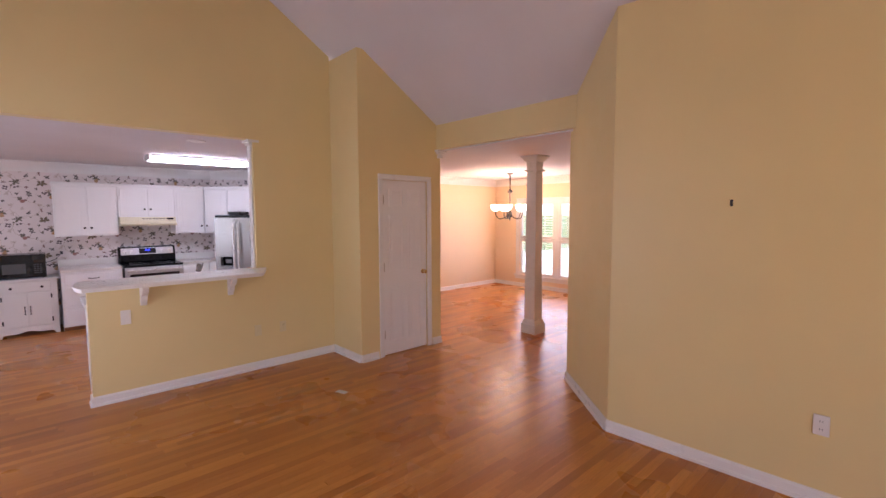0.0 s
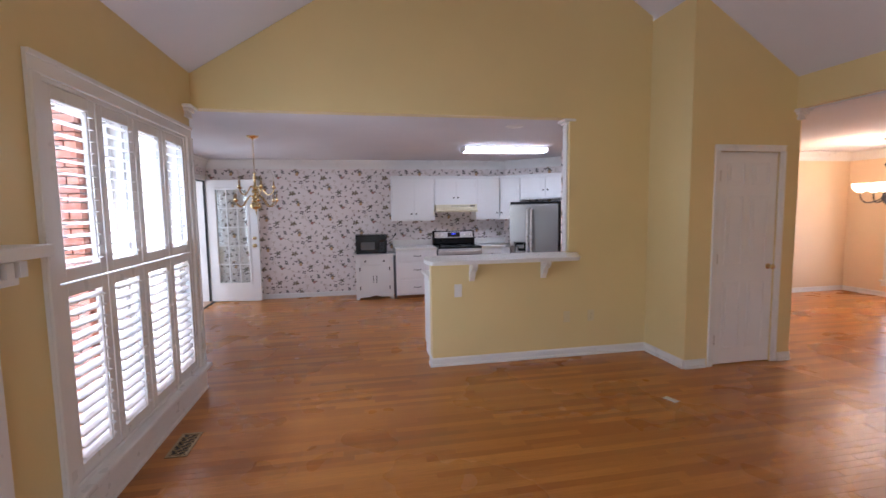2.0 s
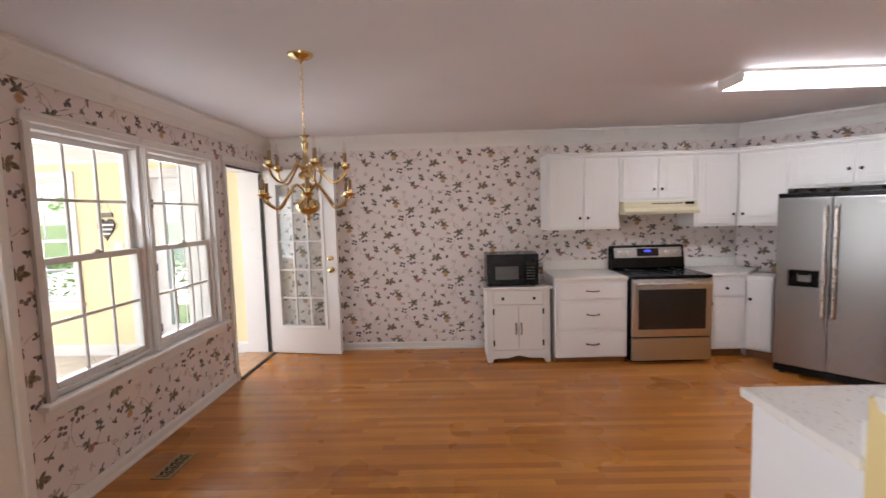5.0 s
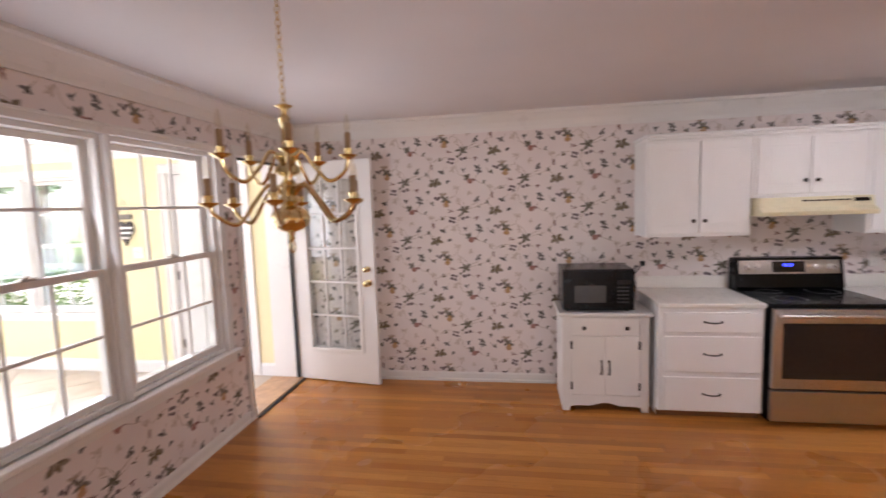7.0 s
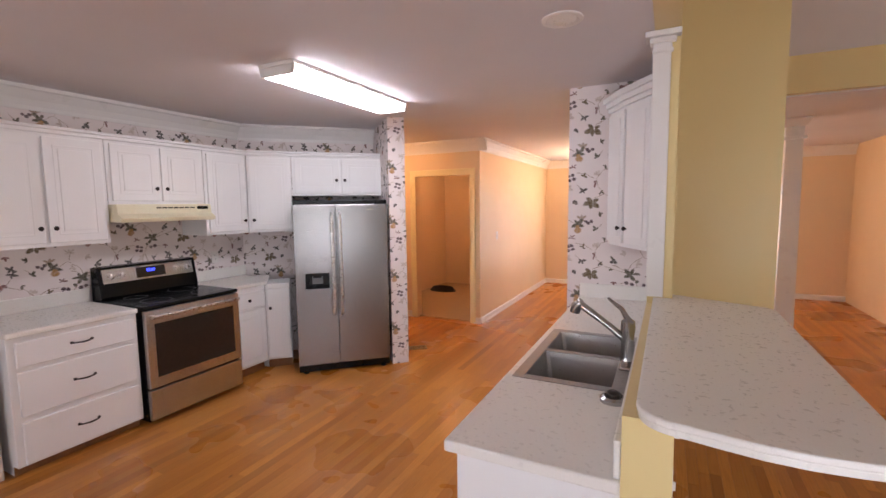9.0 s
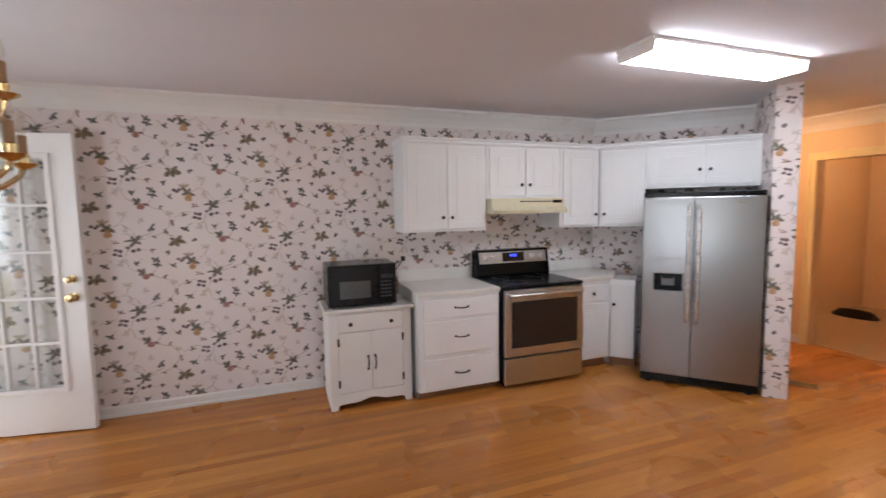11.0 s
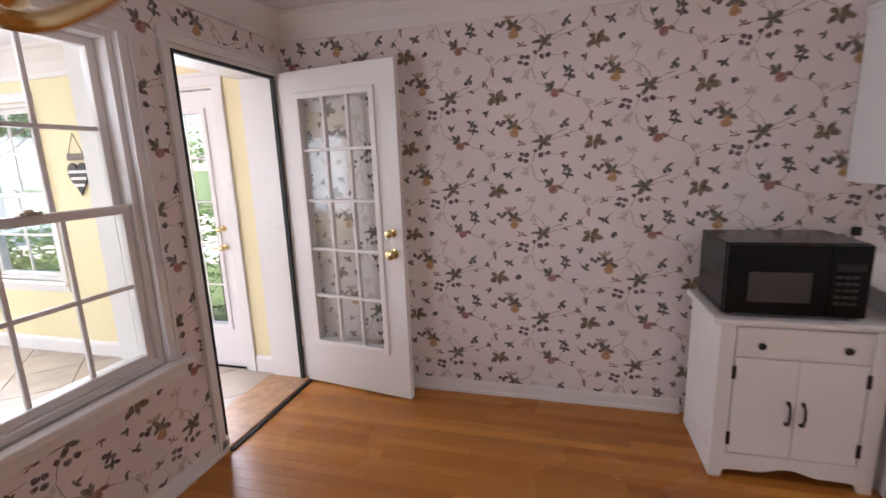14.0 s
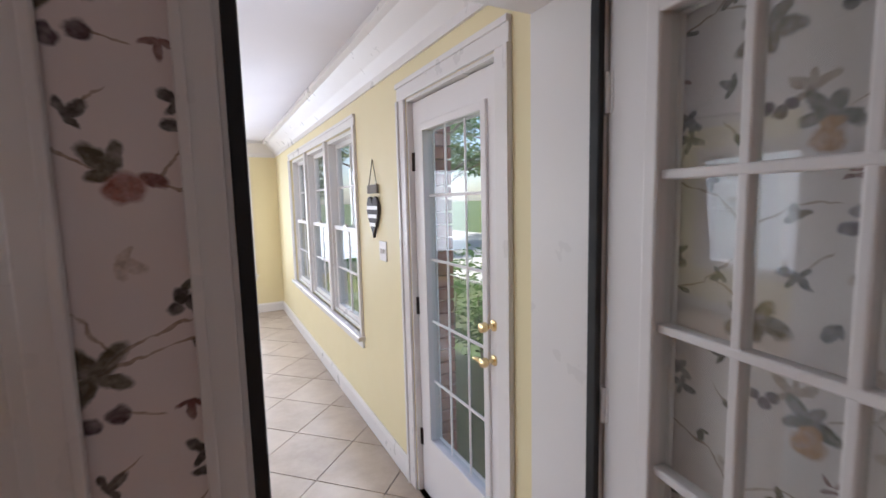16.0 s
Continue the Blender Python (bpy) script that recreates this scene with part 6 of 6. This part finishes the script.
DC = pose(-5.05, 7.33, HK)
t = thing("dining_chandelier", DC, "bronze chandelier with five upturned frosted glass shades, lit", "chandelier")
g = Geo()
g.lathe([(0.07, 0), (0.065, -0.02), (0.012, -0.04), (0.009, -0.30), (0.03, -0.32), (0.05, -0.35), (0.016, -0.40), (0.014, -0.70), (0.045, -0.76), (0.05, -0.80), (0.015, -0.85), (0.006, -0.90)], (0, 0, 0), 20)
part("stem", g, DARKMETAL, t, smooth=True)
for k in range(5):
    m = pose(0, 0, 0, 0, 0, 10 + 72 * k)
    g = Geo()
    g.tube([m @ q for q in curve_pts([(0.02, 0, -0.78), (0.10, 0, -0.84), (0.20, 0, -0.86), (0.26, 0, -0.80), (0.27, 0, -0.72)], 6)], 0.009, 8)
    arm = part("arm", g, DARKMETAL, t, smooth=True)
    at = m @ Vector((0.27, 0, -0.72))
    g = Geo()
    g.lathe([(0.02, 0.0), (0.05, 0.015), (0.085, 0.06), (0.095, 0.12), (0.098, 0.125), (0.088, 0.12), (0.078, 0.062), (0.04, 0.022)], at, 20)
    part("shade", g, SHADE, arm, "glowing frosted glass shade", smooth=True)
    w_at = DC @ (at + Vector((0, 0, 0.16)))
    bulb_lamp("dining_bulb", w_at, 3.2, (1.0, 0.68, 0.42), 0.05)

# ---- hall and the room past it ----
t = thing("hall_doorway_casing", pose(HDOOR[0], 5.12, 0), "painted casing round the doorway to the carpeted room", "door frame", "", "structure")
casing(t, HDOOR[1] - HDOOR[0], HDOOR[3], 0.08, 0.02, False, PALE)
g = Geo()
g.box(-8.3, -6.62, 5.18, 7.75, 0.001, 0.012)
structure("carpet", g, CARPET, "beige carpet in the room past the hall", "floor")
t = thing("coiled_cable", pose(-7.95, 6.92, 0.012), "coil of dark cable lying on the carpet", "cable")
g = Geo()
for k in range(4):
    g.tube([((0.24 - 0.02 * k) * math.cos(a), (0.12 - 0.01 * k) * math.sin(a), 0.012 + 0.02 * k) for a in [2 * math.pi * i / 20 for i in range(21)]], 0.012, 6)
part("coil", g, BLACKMATT, t)
# light added out of sight behind the angled wall, to warm the hall
HL = (-7.85, 4.15)
t = thing("hall_ceiling_light", pose(HL[0], HL[1], HK), "small round ceiling light, added out of view to brighten the hall", "ceiling light")
g = Geo()
g.lathe([(0.13, 0), (0.13, -0.02), (0.11, -0.06), (0.05, -0.09), (0.002, -0.095)], (0, 0, 0), 24)
part("shade", g, SHADE, t, "glowing glass dome of an added light", smooth=True)
bulb_lamp("hall_fill_lamp", (HL[0], HL[1], HK - 0.16), 5.2, (1.0, 0.55, 0.25), 0.08)

# another added light; the door head hides it, its glow fills the room
FL = (-7.55, 6.5)
t = thing("far_room_ceiling_light", pose(FL[0], FL[1], HK), "small round ceiling light, added out of view to brighten the carpeted room", "ceiling light")
g = Geo()
g.lathe([(0.13, 0), (0.13, -0.02), (0.11, -0.06), (0.05, -0.09), (0.002, -0.095)], (0, 0, 0), 24)
part("shade", g, SHADE, t, "glowing glass dome of an added light", smooth=True)
bulb_lamp("far_room_fill_lamp", (FL[0], FL[1], HK - 0.16), 3.8, (1.0, 0.5, 0.2), 0.08)

# ---- sunroom ----
t = thing("heart_ornament", pose(BW, -4.0, 1.48, 0, 0, 90), "striped wooden heart sign hanging on a string", "wall ornament")
g = Geo()
pts = []
for i in range(28):
    a = 2 * math.pi * i / 28
    pts.append((0.0062 * 16 * math.sin(a) ** 3, 0.0085 * (13 * math.cos(a) - 5 * math.cos(2 * a) - 2 * math.cos(3 * a) - math.cos(4 * a)) - 0.02))
g.prism(pts, -0.022, -0.006, "y")
hb = part("heart", g, plain("dark_stained_board", (0.06, 0.05, 0.05, 1), 0.6), t)
for z, half in ((0.015, 0.092), (-0.035, 0.075), (-0.085, 0.05)):
    g = Geo()
    g.box(-half, half, -0.024, -0.0215, z - 0.011, z + 0.011)
    part("stripe", g, TRIM, hb, "white painted stripe")
g = Geo()
g.box(-0.085, 0.085, -0.02, -0.006, 0.10, 0.15)
part("top_board", g, plain("weathered_grey_board", (0.22, 0.19, 0.16, 1), 0.7), t, bev=0.003)
g = Geo()
g.tube([(-0.07, -0.012, 0.15), (0.0, -0.008, 0.30), (0.07, -0.012, 0.15)], 0.0025, 5)
part("string", g, DARKMETAL, t)

SF = pose(-6.34, -4.55, 0)
t = thing("sunroom_fan", SF, "ceiling fan with dark wooden blades, at rest", "ceiling fan")
g = Geo()
g.lathe([(0.07, HK), (0.065, HK - 0.05), (0.014, HK - 0.07), (0.014, HK - 0.16), (0.10, HK - 0.17), (0.12, HK - 0.22), (0.11, HK - 0.29), (0.05, HK - 0.32), (0.02, HK - 0.33)], (0, 0, 0), 24)
part("motor", g, PLATE, t, smooth=True)
for k in range(5):
    g = Geo()
    m = pose(0, 0, HK - 0.25, 0, 0, 36 + 72 * k) @ pose(0.11, 0, 0, -17, 0, 0)
    g.prism([(0, -0.02), (0.14, -0.05), (0.5, -0.065), (0.53, -0.04), (0.53, 0.04), (0.5, 0.065), (0.14, 0.05), (0, 0.02)], -0.004, 0.004, "z", 0, m)
    part("blade", g, plain("dark_walnut_blade", (0.05, 0.022, 0.013, 1), 0.35), t)
g = Geo()
g.lathe([(0.06, HK - 0.33), (0.10, HK - 0.36), (0.09, HK - 0.41), (0.02, HK - 0.44)], (0, 0, 0), 20)
part("light_bowl", g, LAMINATE, t, "white glass bowl, unlit", smooth=True)

# ---- outdoors ----


def ground_mat():
    m = Mat("summer_lawn", (0.08, 0.13, 0.03, 1), 0.9)
    p = m.pos()
    c = m.mix(m.ramp(m.noise(p, 0.5, 5), 0.35, 0.7), (0.07, 0.13, 0.03, 1), (0.14, 0.16, 0.06, 1))
    m.colour(m.mix(m.ramp(m.noise(p, 30, 4), 0.4, 0.7), c, (0.045, 0.08, 0.02, 1)))
    m.bump(m.noise(p, 60, 4), 0.8, 0.03)
    return m.m


g = Geo()
g.add([(-400, -400, -0.22), (400, -400, -0.22), (400, 400, -0.22), (-400, 400, -0.22)], [(0, 1, 2, 3)])
structure("ground", g, ground_mat(), "green summer lawn round the house", "ground")
g = Geo()
g.box(-19.5, -12.2, -30, 12, -0.21, -0.17)
# unseen slab added outside the dining window, to make its panes bright
g.box(-12.1, 3.0, 9.6, 26, -0.21, -0.17)
structure("driveway", g, plain("sunlit_concrete", (0.52, 0.50, 0.46, 1), 0.9, 0.2, 0.2, 3), "pale concrete driveway in sun, with a slab added to whiten the dining window", "road")


# pale ground added beside the brick wall, bouncing sun towards the shutters
g = Geo()
g.box(-4.1, 4.1, -9.5, -1.3, -0.21, -0.16)
structure("added_slab", g, plain("added_slab_concrete", (0.34, 0.33, 0.32, 1), 0.9, 0.2, 0.15, 4), "pale concrete slab added to brighten the view past the shutters", "pavement")


def leaf_mat(name, a, b):
    m = Mat(name, a, 0.55)
    m.b.inputs["Subsurface Weight"].default_value = 0.0
    c = m.mix(m.island(), a, b)
    m.colour(c)
    tr = m.t.nodes.new("ShaderNodeBsdfTranslucent")
    m.put(tr, "Color", c)
    mx = m.t.nodes.new("ShaderNodeMixShader")
    mx.inputs[0].default_value = 0.5
    m.t.links.new(m.b.outputs[0], mx.inputs[1])
    m.t.links.new(tr.outputs[0], mx.inputs[2])
    m.t.links.new(mx.outputs[0], m.t.nodes["Material Output"].inputs["Surface"])
    return m.m


LEAF = leaf_mat("broad_tree_leaf", (0.09, 0.19, 0.06, 1), (0.18, 0.30, 0.09, 1))
HEDGE = leaf_mat("hedge_leaf", (0.07, 0.15, 0.045, 1), (0.15, 0.26, 0.075, 1))
BARK = plain("grey_brown_bark", (0.20, 0.16, 0.12, 1), 0.9, 0.2, 0.4, 9)


def leaves(g, centre, radii, count, size, rng):
    cx, cy, cz = centre
    for _ in range(count):
        d = Vector((rng.gauss(0, 1), rng.gauss(0, 1), rng.gauss(0, 1))).normalized()
        r = rng.uniform(0.45, 1.05) ** 0.6
        q = Vector((cx + d.x * radii[0] * r, cy + d.y * radii[1] * r, cz + d.z * radii[2] * r))
        a = Vector((rng.gauss(0, 1), rng.gauss(0, 1), rng.gauss(0, 0.5))).normalized()
        b = a.orthogonal().normalized()
        s = size * rng.uniform(0.6, 1.3)
        g.add([q - a * s, q + b * s * 0.45, q + a * s, q - b * s * 0.45], [(0, 1, 2, 3)])


def tree(m, rng_seed, height, label):
    rng = random.Random(rng_seed)
    t = thing("tree", m, label, "tree", "garden trees")
    g = Geo()
    g.tube([(0, 0, -0.1), (0.05, 0.03, height * 0.25), (-0.04, 0.08, height * 0.55), (0.02, 0.0, height * 0.9)], [0.22, 0.17, 0.11, 0.03], 9)
    tips = []
    for k in range(9):
        a = rng.uniform(0, 2 * math.pi)
        z = height * rng.uniform(0.22, 0.75)
        r = height * rng.uniform(0.16, 0.30)
        tip = (r * math.cos(a), r * math.sin(a), z + height * 0.14)
        tips.append(tip)
        g.tube([(0, 0, z), (tip[0] * 0.5, tip[1] * 0.5, z + height * 0.09), tip], [0.07, 0.045, 0.015], 6)
    part("trunk", g, BARK, t, smooth=True)
    g = Geo()
    for tip in tips + [(0, 0, height * 0.9), (0.5, 0.3, height * 0.75), (-0.6, -0.2, height * 0.6)]:
        for _ in range(3):
            c = [tip[i] + rng.uniform(-0.6, 0.6) for i in range(3)]
            leaves(g, c, (rng.uniform(0.6, 1.1), rng.uniform(0.6, 1.1), rng.uniform(0.4, 0.8)), 120, 0.13, rng)
    part("crown", g, LEAF, t)
    return t


first = tree(pose(-22.5, -4.0, -0.2), 3, 7.5, "leafy summer tree beyond the driveway")
second = tree(pose(-24.0, -8.5, -0.2), 9, 9.0, "tall leafy summer tree beyond the driveway")
rng = random.Random(21)
spots = [(-22, 0.5), (-23.5, 4.5), (-26, -1.5), (-21.5, -12.5), (-27, -6.5), (-25, -16), (-20, -19), (-27, 2),
         (-12.5, -15.5), (-9.0, -14.0), (-6.0, -15.0), (-3.0, -14.5), (-7.5, -18.5), (-11, -20), (-4.5, -19), (0.5, -16), (-15.5, -17.5), (3.5, -13), (-1, -20.5)]
for i, (x, y) in enumerate(spots):
    copy_thing(first if i % 2 else second, pose(x + rng.uniform(-0.4, 0.4), y, -0.2, 0, 0, rng.uniform(0, 360)))


def hedge(x0, x1, y0, y1, h, rng_seed, label):
    rng = random.Random(rng_seed)
    t = thing("hedge", pose((x0 + x1) / 2, (y0 + y1) / 2, -0.2), label, "hedge", "garden hedges")
    g = Geo()
    n = int((x1 - x0) * (y1 - y0) * 5) + 10
    for _ in range(n):
        c = (rng.uniform(x0, x1) - (x0 + x1) / 2, rng.uniform(y0, y1) - (y0 + y1) / 2, rng.uniform(0.15, h))
        leaves(g, c, (0.3, 0.3, 0.22), 130, 0.045, rng)
    part("foliage", g, HEDGE, t)
    g = Geo()
    for k in range(int((y1 - y0) * 1.5) + 2):
        yy = rng.uniform(y0, y1) - (y0 + y1) / 2
        xx = rng.uniform(-0.15, 0.15)
        g.tube([(xx, yy, -0.05), (xx + rng.uniform(-0.1, 0.1), yy + rng.uniform(-0.1, 0.1), h * 0.7)], [0.022, 0.008], 5)
    part("stems", g, BARK, t)


hedge(-10.4, -9.5, -5.6, -0.6, 1.05, 5, "clipped green hedge along the garden wall")
hedge(-10.5, -9.6, -9.2, -6.2, 0.95, 6, "clipped green hedge below the sunroom windows")
hedge(-8.2, -3.5, -10.6, -9.7, 0.9, 7, "clipped green hedge behind the sunroom")

# ---- bricks ----
BR = Geo()
BL, BH, BD = 0.203, 0.057, 0.09
BR.add([(0, 0, 0), (BL, 0, 0), (BL, BD, 0), (0, BD, 0), (0.004, 0.0, 0.004)][:0] + [(0.0, 0.0, 0.0), (BL, 0, 0), (BL, BD, 0), (0, BD, 0), (0, 0, BH), (BL, 0, BH), (BL, BD, BH), (0, BD, BH)],
       [(3, 2, 1, 0), (4, 5, 6, 7), (0, 1, 5, 4), (1, 2, 6, 5), (2, 3, 7, 6), (3, 0, 4, 7)])
brick_mesh = BR.mesh("brick", BRICK)


def brick_face(parent, m, length, z0, z1, holes=(), limit=300):
    """Courses of stretchers on a wall; m puts x along the wall and -y outwards. The bricks past the limit are joined."""
    rest, made = Geo(), 0
    row = 0
    z = z0
    while z + BH < z1:
        x = -0.1065 * (row % 2)
        while x < length:
            bits = [(max(x, 0), min(x + BL, length))]
            for lo, hi, bot, top in holes:
                if bot < z + BH and z < top:
                    bits = [q for a, b in bits for q in ((a, min(b, lo)), (max(a, hi), b))]
            for a, b in bits:
                if b - a < 0.02:
                    continue
                if made < limit and b - a > BL - 1e-4:
                    ob = new("brick", brick_mesh)
                    ob.parent = parent
                    ob.matrix_basis = m @ pose(a, -BD, z)
                    made += 1
                else:
                    rest.box(a, b, -BD, 0, z, z + BH, 0, m)
            x += BL + 0.010
        z += BH + 0.010
        row += 1
    if rest.v:
        tagged(part("brickwork", rest, BRICK, parent), kind="stuff")


# east wall of the sunroom and jog, seen through the shutters: local x runs along +y, outwards is +x
jog = bpy.data.objects["wall_jog"]
brick_face(jog, pose(-4.208, -2.45, 0, 0, 0, 90), 0.61, -0.2, 2.6, (), 290)
east = bpy.data.objects["wall_sunroom_east"]
brick_face(east, pose(-4.208, -8.2, 0, 0, 0, 90), 5.75, -0.2, 2.6, [(EWIN[0] + 8.2, EWIN[1] + 8.2, EWIN[2], EWIN[3])], 0)
# veneer outside the garden door and on the house wall inside the sunroom
west = bpy.data.objects["wall_sunroom_west"]
brick_face(west, pose(-8.426, -2.3, 0, 0, 0, -90), 5.9, -0.2, 2.4, [(-2.3 - SDOOR[1], -2.3 - SDOOR[0], -0.3, 2.06), (-2.3 - SWIN[1], -2.3 - SWIN[0], 0.55, 2.08)], 120)
house = bpy.data.objects["wall_kitchen_window"]
brick_face(house, pose(BW + 0.01, -2.344, 0, 0, 0, 0), 3.9, 0.0, 2.4, [(KDOOR[0] - BW - 0.035, KDOOR[1] - BW - 0.01, -0.1, 2.06), (KWIN[0] - BW, KWIN[1] - BW, KWIN[2] - 0.03, KWIN[3] + 0.03)], 120)

# ---- sunroom tiles ----


def clip_poly(pts, axis, limit, keep_less):
    out = []
    for i, p in enumerate(pts):
        q = pts[(i + 1) % len(pts)]
        inp, inq = ((p[axis] <= limit) == keep_less), ((q[axis] <= limit) == keep_less)
        if inp:
            out.append(p)
        if inp != inq:
            u = (limit - p[axis]) / (q[axis] - p[axis])
            out.append((p[0] + (q[0] - p[0]) * u, p[1] + (q[1] - p[1]) * u))
    return out


sun_floor = bpy.data.objects["floor_sunroom"]
SIDE, HALF = 0.42, (0.42 - 0.007) / math.sqrt(2)
STEP = SIDE * math.sqrt(2)
tg = Geo()
tg.prism([(0, -HALF), (HALF, 0), (0, HALF), (-HALF, 0)], -0.03, 0.0, "z")
tile_mesh = tg.mesh("tile", TILE)
ty, r = -8.3, 0
while ty < -2.2:
    tx = -8.4 + (STEP / 2 if r % 2 else 0)
    while tx < -4.2:
        pts = [(tx, ty - HALF), (tx + HALF, ty), (tx, ty + HALF), (tx - HALF, ty)]
        cut = pts
        for axis, limit, less in ((0, BW - 0.0, False), (0, -4.36, True), (1, -8.2, False), (1, -2.34, True)):
            if cut:
                cut = clip_poly(cut, axis, limit, less)
        if len(cut) >= 3:
            if cut == pts:
                ob = new("tile", tile_mesh)
                ob.location = (tx, ty, 0)
            else:
                g = Geo()
                g.prism(cut, -0.03, 0.0, "z")
                ob = new("tile", g.mesh("tile", TILE))
            ob.parent = sun_floor
        tx += STEP
    ty += STEP / 2
    r += 1

# ---- oak strips ----
floor_ob = bpy.data.objects["floor"]
rng = random.Random(11)
PWID = 0.0572
singles, rest = 0, Geo()
c = 0.0006


def strip(g, x0, x1, y0, y1, ox=0.0, oy=0.0):
    x0, x1, y0, y1 = x0 - ox, x1 - ox, y0 - oy, y1 - oy
    e = 0.0002
    vs = [(x0 + e, y0 + e, -0.014), (x1 - e, y0 + e, -0.014), (x1 - e, y1 - e, -0.014), (x0 + e, y1 - e, -0.014),
          (x0 + e, y0 + e, -c), (x1 - e, y0 + e, -c), (x1 - e, y1 - e, -c), (x0 + e, y1 - e, -c),
          (x0 + c, y0 + c, 0), (x1 - c, y0 + c, 0), (x1 - c, y1 - c, 0), (x0 + c, y1 - c, 0)]
    g.add(vs, [(8, 9, 10, 11), (4, 5, 9, 8), (5, 6, 10, 9), (6, 7, 11, 10), (7, 4, 8, 11), (0, 1, 5, 4), (1, 2, 6, 5), (2, 3, 7, 6), (3, 0, 4, 7)])


x = BW
while x < 4.0:
    y = -2.19 - rng.uniform(0, 0.8)
    while y < 8.6:
        ln = rng.choice((0.45, 0.6, 0.75, 0.9, 1.05, 1.2, 1.5)) + rng.uniform(-0.08, 0.08)
        y0, y1 = max(y, -2.19), min(y + ln, 8.6)
        if y1 - y0 > 0.01:
            if -7.3 < x < -5.2 and -2.0 < (y0 + y1) / 2 < 1.9 and singles < 300:
                g = Geo()
                strip(g, x, x + PWID, y0, y1, x, y0)
                ob = new("plank", g.mesh("plank", OAK))
                ob.parent = floor_ob
                ob.location = (x, y0, 0)
                singles += 1
            else:
                strip(rest, x, x + PWID, y0, y1)
        y += ln
    x += PWID
tagged(part("strip_flooring", rest, OAK, floor_ob), kind="stuff")
